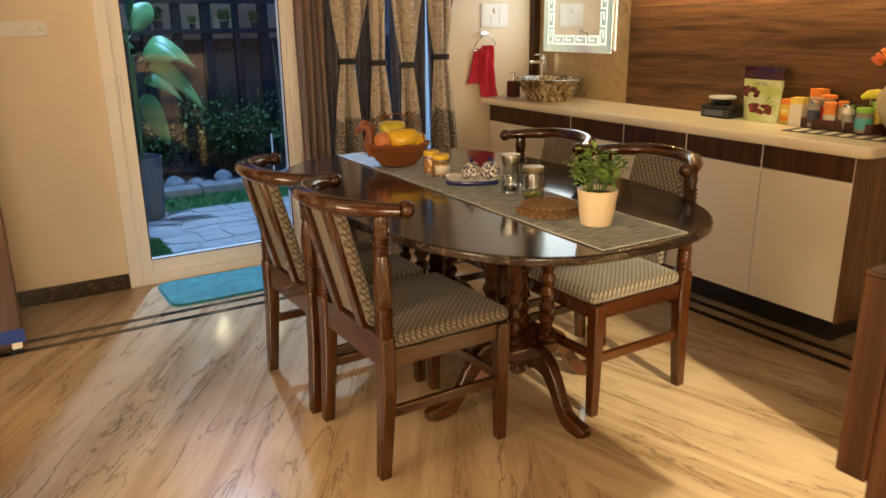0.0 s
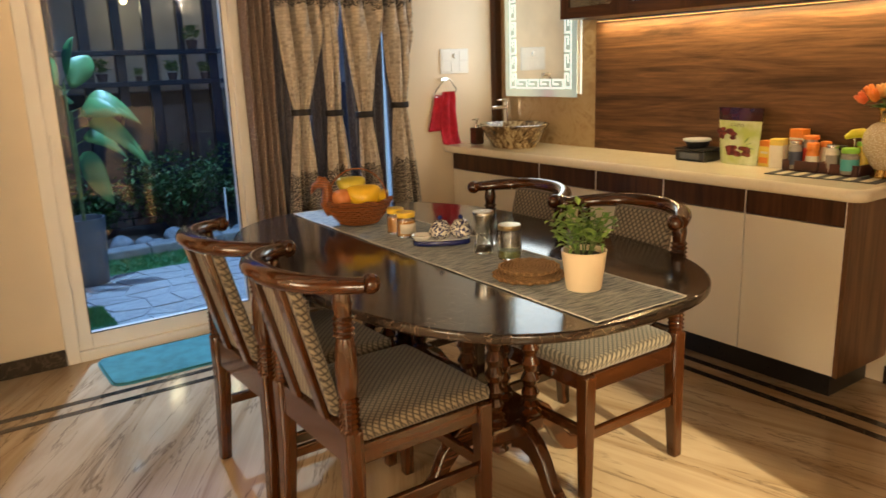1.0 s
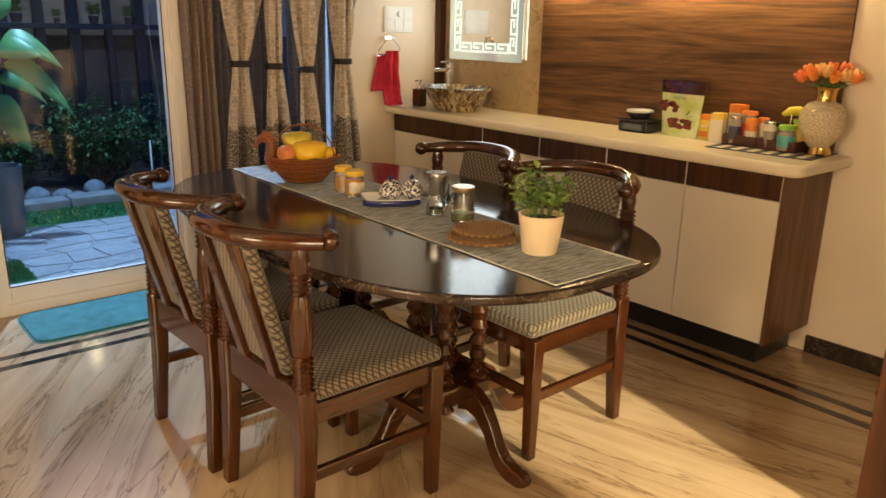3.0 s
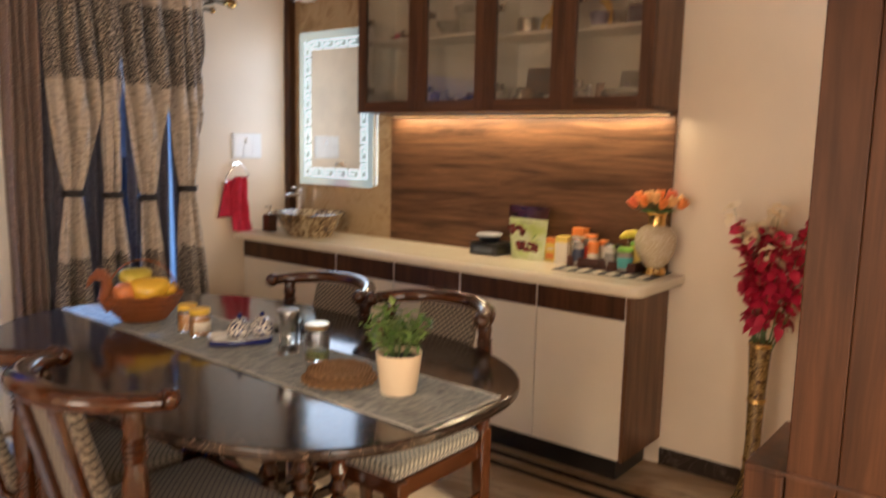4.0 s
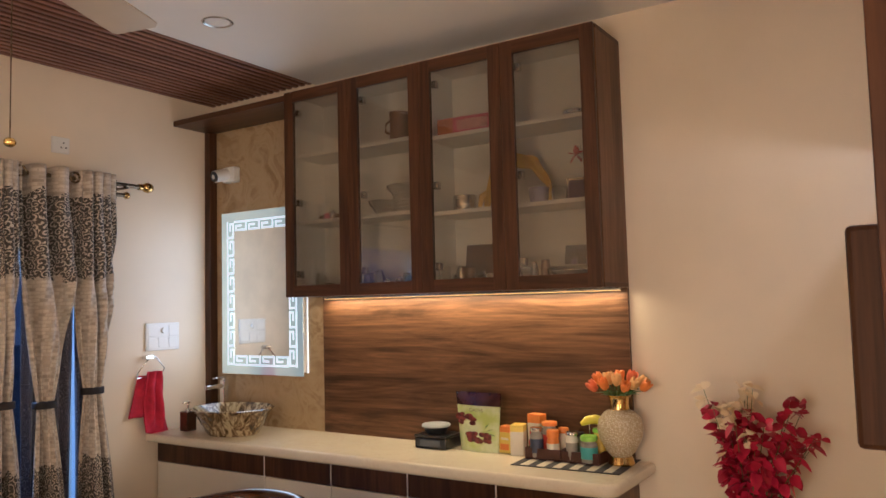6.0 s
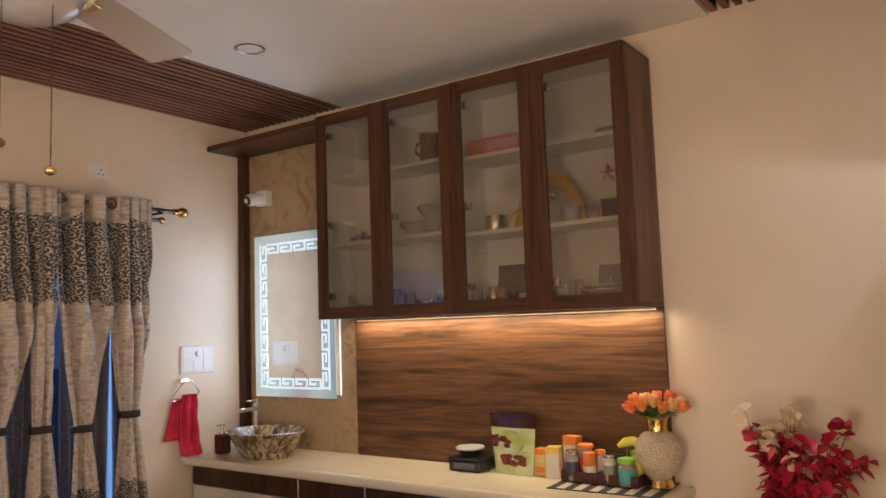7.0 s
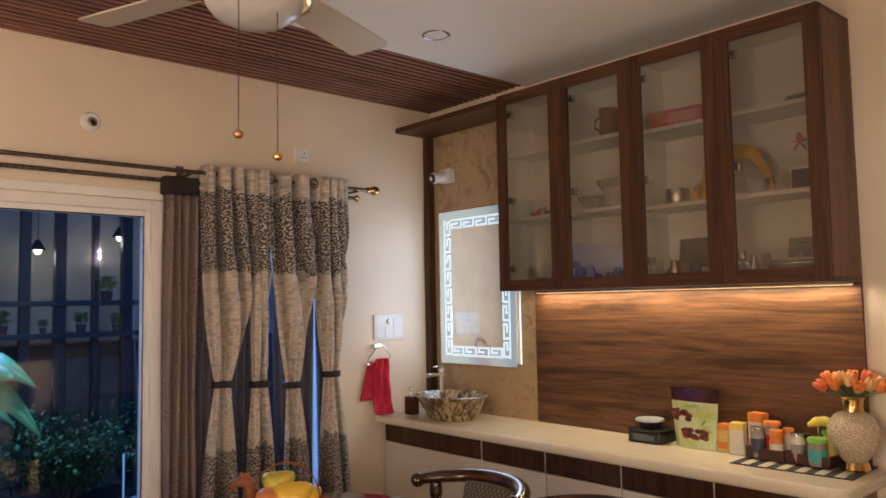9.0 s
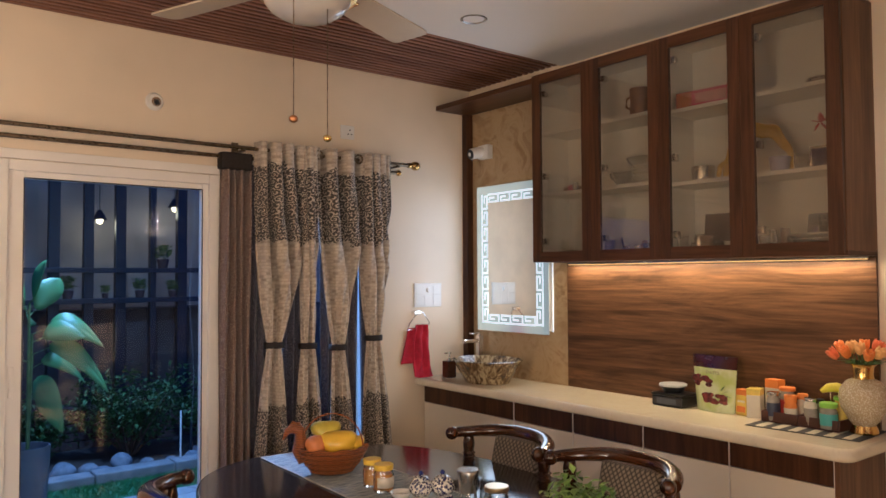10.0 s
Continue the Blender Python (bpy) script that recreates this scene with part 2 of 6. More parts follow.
M_FLOOR = floor_marble()
M_STRIP = marble("border_marble", (0.035, 0.025, 0.02), (0.085, 0.065, 0.05), (0.015, 0.01, 0.008), 3, 0.15)
M_WALL = paint("cream_wall_paint", (0.78, 0.66, 0.49), 0.45, 0.07, 1.6, grain=45, bump_s=0.08)
M_CEIL = paint("white_ceiling_paint", (0.82, 0.80, 0.76), 0.6, 0.03, 1.5)
M_SLAT = wood("slat_wood", (0.15, 0.068, 0.046), (0.28, 0.135, 0.088), "x", 0.5, gloss=0.25)
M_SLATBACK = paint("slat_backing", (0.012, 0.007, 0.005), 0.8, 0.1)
M_UPVC = paint("white_upvc", (0.80, 0.76, 0.70), 0.3, 0.04, 4, bump_s=0.02)
M_WALNUT_V = wood("walnut_upright", (0.028, 0.0105, 0.0042), (0.090, 0.037, 0.0145), "z", 0.38, gloss=0.3)
M_WALNUT_H = wood("walnut_level", (0.028, 0.0105, 0.0042), (0.090, 0.037, 0.0145), "y", 0.38, gloss=0.3)
M_ENDPANEL = wood("walnut_end_panel", (0.075, 0.033, 0.014), (0.20, 0.100, 0.046), "z", 0.4, gloss=0.3, swirl=0.6)
M_PANEL = wood("walnut_panel", (0.044, 0.020, 0.0080), (0.172, 0.086, 0.037), "y", 0.42, gloss=0.3, stretch=(7.5, 0.75, 7.5), swirl=1.5, grain=0.62)
M_STONE = marble("tan_wall_stone", (0.36, 0.25, 0.13), (0.41, 0.30, 0.165), (0.22, 0.14, 0.065), 2.6, 0.25, vein_w=0.16)
M_COUNTER = marble("cream_counter_stone", (0.74, 0.66, 0.49), (0.69, 0.60, 0.44), (0.70, 0.61, 0.45), 3.0, 0.2, vein_w=0.02)
M_LAMINATE = paint("cream_gloss_laminate", (0.76, 0.70, 0.58), 0.12, 0.02, 2, coat=0.3, bump_s=0.01)
M_PLINTH = paint("black_plinth", (0.012, 0.011, 0.010), 0.3, 0.1)
M_EDGE = paint("pale_edging", (0.80, 0.76, 0.68), 0.35, 0.03)
M_WHITEIN = paint("white_cabinet_lining", (0.80, 0.78, 0.72), 0.4, 0.03, 4)
M_CABGLASS = pane("cabinet_glass", (0.74, 0.69, 0.60), 0.18, 0.03, 0.30)
M_DOORGLASS = pane("door_glass", (0.86, 0.92, 0.97), 0.04, 0.0, 0.25)
M_MAHOGANY = wood("polished_mahogany", (0.021, 0.0056, 0.0014), (0.052, 0.0155, 0.0034), "z", 0.18, 0.55, gloss=0.35, swirl=0.5, grain=0.90)
M_MAHOGANY_Y = wood("polished_mahogany_rail", (0.021, 0.0056, 0.0014), (0.052, 0.0155, 0.0034), "y", 0.18, 0.55, gloss=0.35, swirl=0.5, grain=0.90)
M_MAHOGANY_X = wood("polished_mahogany_apron", (0.021, 0.0056, 0.0014), (0.052, 0.0155, 0.0034), "x", 0.18, 0.55, gloss=0.35, swirl=0.5, grain=0.90)
M_SEAT = lattice("seat_cloth", (0, 1))
M_BACK = lattice("back_cloth", (1, 2))
M_TABLE = marble("dark_brown_marble", (0.030, 0.019, 0.014), (0.16, 0.11, 0.075), (0.010, 0.007, 0.006), 3.4, 0.11, vein_w=0.010, vein_s=1.5, polish=0.0)
M_BRASS = metal("antique_brass", (0.55, 0.36, 0.12), 0.25)
M_GOLD = metal("gold_metal", (0.75, 0.52, 0.16), 0.2)
M_CHROME = metal("chrome", (0.78, 0.78, 0.78), 0.1)
M_STEEL = metal("brushed_steel", (0.6, 0.6, 0.58), 0.25)
M_ROD = metal("dark_rod_metal", (0.20, 0.155, 0.10), 0.28)
M_WHITE = paint("white_plastic", (0.80, 0.78, 0.73), 0.3, 0.03, 6, bump_s=0.02)
M_BLACK = paint("black_plastic", (0.015, 0.015, 0.016), 0.3, 0.1, 6)
M_GLASS = glass("clear_glass")
M_CURTAIN = curtain_cloth()
M_DARKCURT = paisley("brown_paisley_cloth", (0.15, 0.095, 0.072), (0.33, 0.26, 0.21))
M_SHEER = paisley("violet_sheer_cloth", (0.055, 0.050, 0.070), (0.20, 0.18, 0.20), 0.10)
M_MIRROR = metal("mirror_silver", (0.88, 0.90, 0.89), 0.02)
M_MIRRORGLOW = glow("mirror_light", (0.88, 0.98, 0.97), 0.65)
M_FROST = glow("frosted_mirror_edge", (0.74, 0.86, 0.80), 0.26, 0.70, 0.10)
M_LED = glow("led_strip", (1.0, 0.52, 0.16), 1.6)

# ---- building helpers ----


def finish(bm, angle=0.6):
    bmesh.ops.recalc_face_normals(bm, faces=bm.faces)
    for f in bm.faces:
        f.smooth = True
    for e in bm.edges:
        e.smooth = not (e.seam or len(e.link_faces) == 2 and e.calc_face_angle(0) > angle)
    return bm


def mesh_of(name, bm, mat):
    finish(bm)
    me = bpy.data.meshes.new(name)
    bm.to_mesh(me)
    bm.free()
    me.materials.append(mat)
    return me


def part(name, bm, mat, parent, label="", at=None):
    ob = new(name, mesh_of(name, bm, mat))
    ob.parent = parent
    if at:
        ob.location = at
    return tagged(ob, label)


def thing(name, label, category, at=(0, 0, 0), turn=0, group=""):
    ob = new(name)
    ob.empty_display_size = 0.05
    ob.matrix_world = pose(*at, 0, 0, turn)
    return tagged(ob, label, category, group)


def solid(name, bm, mat, label, category, at=(0, 0, 0), turn=0, group=""):
    ob = new(name, mesh_of(name, bm, mat))
    ob.matrix_world = pose(*at, 0, 0, turn)
    return tagged(ob, label, category, group)


def structure(name, bm, mat, label="", category=""):
    ob = new(name, mesh_of(name, bm, mat))
    return tagged(ob, label, category, kind="structure")


def box(lo, hi, r=0.0, bm=None, seg=2):
    """A box between two corners, its edges rounded by r."""
    b = bmesh.new()
    vs = [b.verts.new((x, y, z)) for z in (lo[2], hi[2]) for y in (lo[1], hi[1]) for x in (lo[0], hi[0])]
    for f in ((0, 2, 3, 1), (4, 5, 7, 6), (0, 1, 5, 4), (2, 6, 7, 3), (0, 4, 6, 2), (1, 3, 7, 5)):
        b.faces.new([vs[i] for i in f])
    if r:
        bmesh.ops.bevel(b, geom=b.edges[:], offset=r, segments=seg, affect="EDGES", profile=0.5)
        if r < 0.015:
            keep_flat(b, lambda q: max(abs(q.x), abs(q.y), abs(q.z)) > 0.9999)
    return join(bm, b)


def keep_flat(b, test):
    """Mark the rims of flat faces, so that rounding shades the edges alone."""
    b.normal_update()
    for f in b.faces:
        if test(f.normal):
            for e in f.edges:
                e.seam = True


def join(bm, b, m=None):
    if m is not None:
        bmesh.ops.transform(b, matrix=m, verts=b.verts)
    if bm is None:
        return b
    tmp = bpy.data.meshes.new("tmp")
    b.to_mesh(tmp)
    b.free()
    bm.from_mesh(tmp)
    bpy.data.meshes.remove(tmp)
    return bm


def lathe(profile, seg=24, at=(0, 0, 0), bm=None, squash=(1, 1)):
    b = bmesh.new()
    rings = []
    for r, z in profile:
        if r < 1e-5:
            rings.append([b.verts.new((at[0], at[1], at[2] + z))])
        else:
            rings.append([b.verts.new((at[0] + r * squash[0] * math.cos(2 * math.pi * i / seg), at[1] + r * squash[1] * math.sin(2 * math.pi * i / seg), at[2] + z)) for i in range(seg)])
    for p, q in zip(rings, rings[1:]):
        for i in range(seg):
            j = (i + 1) % seg
            vs = [p[i % len(p)], p[j % len(p)], q[j % len(q)], q[i % len(q)]]
            vs = list(dict.fromkeys(vs))
            if len(vs) > 2:
                b.faces.new(vs)
    for ring in (rings[0], rings[-1]):
        if len(ring) > 2:
            b.faces.new(ring)
    return join(bm, b)


def tube(points, radii, seg=10, bm=None, flat=1.0):
    """A round bar along points."""
    b = bmesh.new()
    pts = [Vector(p) for p in points]
    if isinstance(radii, (int, float)):
        radii = [radii] * len(pts)
    up = Vector((0, 0, 1))
    rings = []
    for i, p in enumerate(pts):
        d = (pts[min(i + 1, len(pts) - 1)] - pts[max(i - 1, 0)]).normalized()
        ref = up if abs(d.z) < 0.9 else Vector((1, 0, 0))
        s = d.cross(ref).normalized()
        u = s.cross(d).normalized()
        rings.append([b.verts.new(p + radii[i] * (math.cos(a) * s + flat * math.sin(a) * u)) for a in (2 * math.pi * k / seg for k in range(seg))])
    for p, q in zip(rings, rings[1:]):
        for i in range(seg):
            b.faces.new([p[i], p[(i + 1) % seg], q[(i + 1) % seg], q[i]])
    b.faces.new(rings[0])
    b.faces.new(rings[-1])
    return join(bm, b)


def ball(r, at=(0, 0, 0), squash=(1, 1, 1), bm=None, seg=16):
    b = bmesh.new()
    bmesh.ops.create_uvsphere(b, u_segments=seg, v_segments=seg // 2 + 2, radius=r)
    return join(bm, b, Matrix.Translation(at) @ Matrix.Diagonal((*squash, 1)))


def plate(outline, z0, z1, r=0.0, bm=None):
    """A slab of a given outline in plan."""
    b = bmesh.new()
    low = [b.verts.new((x, y, z0)) for x, y in outline]
    top = [b.verts.new((x, y, z1)) for x, y in outline]
    b.faces.new(low), b.faces.new(top)
    k = len(outline)
    for i in range(k):
        b.faces.new([low[i], low[(i + 1) % k], top[(i + 1) % k], top[i]])
    if r:
        bmesh.ops.recalc_face_normals(b, faces=b.faces)
        rim = [e for e in b.edges if abs(e.verts[0].co.z - e.verts[1].co.z) < 1e-6]
        bmesh.ops.bevel(b, geom=rim, offset=r, segments=3, affect="EDGES", profile=0.5)
        keep_flat(b, lambda q: abs(q.z) > 0.9999)
    return join(bm, b)


def sheet(fn, nu, nv, bm=None):
    """A grid of points fn(u, v)."""
    b = bmesh.new()
    g = [[b.verts.new(fn(i / nu, j / nv)) for i in range(nu + 1)] for j in range(nv + 1)]
    for j in range(nv):
        for i in range(nu):
            b.faces.new([g[j][i], g[j][i + 1], g[j + 1][i + 1], g[j + 1][i]])
    return join(bm, b)


def thick(ob, t):
    m = ob.modifiers.new("thickness", "SOLIDIFY")
    m.thickness, m.offset = t, 0
    return ob


def leaf(at, way, length, width, droop=0.3, bm=None, seg=4, twist=0.0):
    """One leaf: a bent, folded oval."""
    b = bmesh.new()
    d = Vector(way).normalized()
    side = d.cross(Vector((0, 0, 1)))
    side = side.normalized() if side.length > 1e-3 else Vector((1, 0, 0))
    side = Matrix.Rotation(twist, 3, d) @ side
    nrm = side.cross(d)
    p, rows = Vector(at), []
    for i in range(seg + 1):
        t = i / seg
        w = width * 0.5 * math.sin(math.pi * min(1, t * 0.93 + 0.05)) ** 0.8
        c = p + d * length * t - Vector((0, 0, 1)) * droop * length * t * t
        rows.append([b.verts.new(c - side * w + nrm * w * 0.25), b.verts.new(c), b.verts.new(c + side * w + nrm * w * 0.25)])
    for q, r in zip(rows, rows[1:]):
        b.faces.new([q[0], q[1], r[1], r[0]])
        b.faces.new([q[1], q[2], r[2], r[1]])
    return join(bm, b)


def leaves_mesh(name, items, mat):
    """Many small leaves in one mesh; items: place, way, length, width."""
    verts, faces = [], []
    for at, way, length, width in items:
        d = Vector(way).normalized()
        s = d.cross(Vector((0.13, 0.21, 1))).normalized()
        u = s.cross(d)
        k, a = len(verts), Vector(at)
        verts += [a, a + d * length * 0.45 + s * width * 0.5 + u * width * 0.15, a + d * length - u * length * 0.15, a + d * length * 0.45 - s * width * 0.5 + u * width * 0.15]
        faces += [(k, k + 1, k + 2), (k, k + 2, k + 3)]
    me = bpy.data.meshes.new(name)
    me.from_pydata(verts, [], faces)
    me.materials.append(mat)
    return me


def rnd(a, b):
    return random.uniform(a, b)


# ---- structure ----
CEIL = 2.765
DOOR_X0, DOOR_X1, DOOR_Z = -2.79, -1.745, 2.07
WIN_X0, WIN_X1, WIN_Z0, WIN_Z1 = -1.50, -0.78, 0.12, 2.07

b = box((-6.5, -7.5, -0.12), (0.0, 0.0, 0.0))
structure("floor", b, M_FLOOR, "polished beige marble floor with brown veins", "floor")
for lo, hi in (((-6.4, -0.535, -0.01), (-0.38, -0.495, 0.0015)), ((-6.4, -0.645, -0.01), (-0.485, -0.605, 0.0015)),
               ((-0.42, -7.4, -0.01), (-0.38, -0.536, 0.0015)), ((-0.525, -7.4, -0.01), (-0.485, -0.646, 0.0015))):
    structure("floor_border_strip", box(lo, hi), M_STRIP, "thin dark marble border strip in floor", "floor strip")

b = bmesh.new()
for lo, hi in (((-6.5, 0, 0), (DOOR_X0, 0.2, 2.95)), ((DOOR_X0, 0, DOOR_Z), (DOOR_X1, 0.2, 2.95)), ((DOOR_X1, 0, 0), (WIN_X0, 0.2, 2.95)),
               ((WIN_X0, 0, 0), (WIN_X1, 0.2, WIN_Z0)), ((WIN_X0, 0, WIN_Z1), (WIN_X1, 0.2, 2.95)), ((WIN_X1, 0, 0), (0.0, 0.2, 2.95))):
    box(lo, hi, 0, b)
structure("wall_north", b, M_WALL, "cream painted wall with glass door opening", "wall")
structure("wall_east", box((0, -7.7, 0), (0.2, 0.2, 2.95)), M_WALL, "cream painted plaster wall", "wall")
structure("wall_south", box((-6.5, -7.7, 0), (0, -7.5, 2.95)), M_WALL, "cream painted plaster wall", "wall")
structure("wall_west", box((-6.7, -7.7, 0), (-6.5, 0.2, 2.95)), M_WALL, "cream painted plaster wall", "wall")
structure("wall_partition", box((-1.25, -3.78, 0), (-0.001, -3.66, 2.76)), M_WALL, "cream painted dividing wall", "wall")
# unseen piece hung in mid-air, added to block hall_lamp above the opening
structure("wall_light_block", box((-1.954, -3.775, 1.10), (-1.2515, -3.67, 2.76)), M_WALL, "unseen hanging cream wall piece blocking hall light", "wall")
# unseen wall whose end cuts hall_lamp off from the west side
structure("wall_light_cut", box((-6.5, -6.0, 0), (-1.93, -5.88, 2.78)), M_WALL, "unseen cream wall cutting off hall light", "wall")
# two unseen boards, added to shape the wedge of light on the east wall
structure("upper_shade_board", box((-1.0, -3.658, 2.04), (-0.002, -3.53, 2.06), 0.002), M_WALNUT_H, "small unseen walnut board shading wall light", "shelf")
structure("lower_shade_board", box((-1.0, -3.658, 1.922), (-0.002, -3.552, 1.934), 0.002), M_WALNUT_H, "small unseen walnut board below upper shading board", "shelf")
structure("wall_stub", box((-4.05, -2.0, 0), (-3.52, -1.84, 2.76)), M_WALL, "cream painted wall end", "wall")

# ceiling: white middle field between two slatted timber fields
b = box((-6.5, -2.82, CEIL), (0, -0.85, 2.95))
structure("ceiling", b, M_CEIL, "smooth white gypsum ceiling", "ceiling")
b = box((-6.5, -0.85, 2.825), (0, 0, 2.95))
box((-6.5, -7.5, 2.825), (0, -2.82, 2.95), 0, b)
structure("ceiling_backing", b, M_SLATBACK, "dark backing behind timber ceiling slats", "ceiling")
b, core = bmesh.new(), bmesh.new()
for start, stop in ((-0.008, -0.84), (-2.83, -7.4)):
    y = start
    while y > stop:
        box((-6.49, y - 0.027, 2.776), (-0.002, y, 2.784), 0.002, b, 1)
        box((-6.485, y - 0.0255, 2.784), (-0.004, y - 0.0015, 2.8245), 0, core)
        y -= 0.0488
structure("ceiling_slats", b, M_SLAT, "dark brown timber slats on ceiling", "ceiling slats")
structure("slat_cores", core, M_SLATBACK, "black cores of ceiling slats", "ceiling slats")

# skirting
for lo, hi in (((-6.4, -0.014, 0), (DOOR_X0 - 0.002, -0.001, 0.085)), ((-0.016, -3.655, 0), (-0.001, -2.58, 0.080)), ((-3.53, -2.01, 0), (-3.505, -1.83, 0.10))):
    structure("baseboard", box(lo, hi, 0.002), M_STRIP, "dark marble skirting along wall", "skirting")

# sliding glass door
door = tagged(new("door_1"), "white framed sliding glass door, closed", "glass door", kind="structure")


def frame_bars(x0, x1, z0, z1, y0, y1, left, right, low, top):
    b = box((x0, y0, z0), (x0 + left, y1, z1), 0.004)
    box((x1 - right, y0, z0), (x1, y1, z1), 0.004, b)
    box((x0 + left, y0 + 0.001, z0), (x1 - right, y1 - 0.001, z0 + low), 0.004, b)
    box((x0 + left, y0 + 0.001, z1 - top), (x1 - right, y1 - 0.001, z1), 0.004, b)
    return b


part("outer_frame", frame_bars(DOOR_X0, DOOR_X1, 0, DOOR_Z, -0.012, 0.11, 0.062, 0.055, 0.055, 0.05), M_UPVC, door)
part("sash", frame_bars(DOOR_X0 + 0.058, DOOR_X1 - 0.05, 0.05, DOOR_Z - 0.045, 0.012, 0.06, 0.072, 0.036, 0.086, 0.036), M_UPVC, door)
gl = part("pane", box((DOOR_X0 + 0.125, 0.032, 0.13), (DOOR_X1 - 0.08, 0.038, DOOR_Z - 0.075)), M_DOORGLASS, door, "clear glass pane")
gl.visible_shadow = False
b = frame_bars(-2.664, -1.827, 0.132, 1.993, 0.008, 0.016, 0.006, 0.006, 0.006, 0.006)
part("gasket", b, M_BLACK, door)
b = box((-2.715, 0.002, 0.99), (-2.695, 0.013, 1.13), 0.004)
box((-2.709, -0.001, 1.02), (-2.701, 0.006, 1.10), 0.002, b)
part("recessed_handle", b, M_UPVC, door)
structure("trim", box((DOOR_X0 - 0.9, -0.016, DOOR_Z + 0.003), (DOOR_X1, -0.001, 2.118), 0.003), M_UPVC, "white casing above glass door", "trim")

# window behind the curtains
win = tagged(new("window_1"), "tall white framed window behind curtains", "window", kind="structure")
part("window_frame", frame_bars(WIN_X0, WIN_X1, WIN_Z0, WIN_Z1, 0.02, 0.09, 0.05, 0.05, 0.06, 0.05), M_UPVC, win)
part("mullion", box((-1.315, 0.03, WIN_Z0 + 0.06), (-1.265, 0.085, WIN_Z1 - 0.05), 0.004), M_UPVC, win)
for x0, x1 in ((-1.45, -1.315), (-1.265, -0.83)):
    gl = part("pane", box((x0, 0.05, WIN_Z0 + 0.06), (x1, 0.056, WIN_Z1 - 0.05)), M_DOORGLASS, win)
    gl.visible_shadow = False

# wall claddings in the counter recess
structure("stone_cladding", box((-0.012, -0.889, 0.85), (-0.001, -0.05, 2.61)), M_STONE, "polished tan stone wall cladding", "cladding")
structure("wood_panel", box((-0.018, -2.565, 0.85), (-0.001, -0.890, 1.602), 0.001), M_PANEL, "walnut laminate back panel above counter", "panel")
structure("corner_trim", box((-0.062, -0.049, 0.897), (-0.001, -0.001, 2.608), 0.002), M_WALNUT_V, "dark walnut upright trim in corner", "trim")

# ---- counter and lower cabinets ----
TOP = 0.895
top_outline = [(0, -0.002), (-0.465, -0.002)] + [(-0.465 + 0.06 * (1 - math.cos(a)), -2.585 - 0.06 * math.sin(a)) for a in (i * math.pi / 12 for i in range(7))] + [(-0.003, -2.645)]
top_outline[0] = (-0.003, -0.002)
slab = solid("counter_top", plate(top_outline, TOP - 0.05, TOP, 0.018), M_COUNTER, "cream stone counter top with rounded edge", "counter top")
edges = [-0.012, -0.835, -1.265, -1.695, -2.127, -2.555]
for i, (y1, y0) in enumerate(zip(edges, edges[1:])):
    cab = thing("base_cabinet", "cream gloss cabinet with walnut drawer front under counter", "cabinet", (0, 0, 0), 0, "cabinets under counter")
    part("body", box((-0.375, y0 + 0.001, 0.125), (-0.005, y1 - 0.001, TOP - 0.051)), M_WALNUT_V, cab)
    part("drawer_front", box((-0.398, y0 + 0.003, 0.737), (-0.377, y1 - 0.003, TOP - 0.056), 0.0015), M_WALNUT_V, cab, "walnut drawer front")
    part("door", box((-0.398, y0 + 0.003, 0.128), (-0.377, y1 - 0.003, 0.733), 0.0015), M_LAMINATE, cab, "cream gloss door")
    part("edging", box((-0.3995, y0 + 0.0005, 0.128), (-0.376, y0 + 0.0028, TOP - 0.056)), M_EDGE, cab)
    part("plinth", box((-0.31, y0 + (0.0 if i < 4 else 0.05), 0.0), (-0.01, y1, 0.124)), M_PLINTH, cab, "black recessed plinth")
side = solid("end_panel", box((-0.400, -2.575, 0.125), (-0.003, -2.5555, TOP - 0.051), 0.001), M_ENDPANEL, "walnut end panel of counter cabinets", "end panel")

# ---- wall cabinet ----
CX, CZ0, CZ1 = -0.294, 1.603, 2.647
cab = thing("wall_cabinet", "walnut wall cabinet with four glazed doors", "cabinet")
part("top_board", box((CX + 0.022, -2.565, CZ1 - 0.018), (-0.001, -0.891, CZ1), 0.001), M_WALNUT_H, cab)
b = box((CX + 0.022, -2.565, CZ0), (-0.001, -0.891, CZ0 + 0.018), 0.001)
part("bottom_board", b, M_WALNUT_H, cab)
for y0 in (-2.565, -0.909):
    part("side_board", box((CX + 0.022, y0, CZ0 + 0.018), (-0.001, y0 + 0.018, CZ1 - 0.018)), M_ENDPANEL, cab)
for y0 in (-2.5465, -0.9118):
    part("side_lining", box((CX + 0.024, y0, CZ0 + 0.0185), (-0.019, y0 + 0.0025, CZ1 - 0.0185)), M_WHITEIN, cab, "white lining")
for z0 in (CZ0 + 0.0182, CZ1 - 0.0207):
    part("board_lining", box((CX + 0.024, -2.5435, z0), (-0.019, -0.9125, z0 + 0.002)), M_WHITEIN, cab, "white lining")
part("middle_board", box((CX + 0.03, -1.737, CZ0 + 0.0205), (-0.019, -1.719, CZ1 - 0.021)), M_WHITEIN, cab)
part("back_board", box((-0.018, -2.546, CZ0 + 0.018), (-0.002, -0.910, CZ1 - 0.018)), M_WHITEIN, cab, "white lining")
for y0, y1, levels in ((-2.5435, -1.738, (1.946, 2.290)), (-1.718, -0.9125, (1.968, 2.310))):
    for z in levels:
        part("shelf", box((CX + 0.045, y0, z), (-0.019, y1, z + 0.018), 0.001), M_WHITEIN, cab, "white shelf")
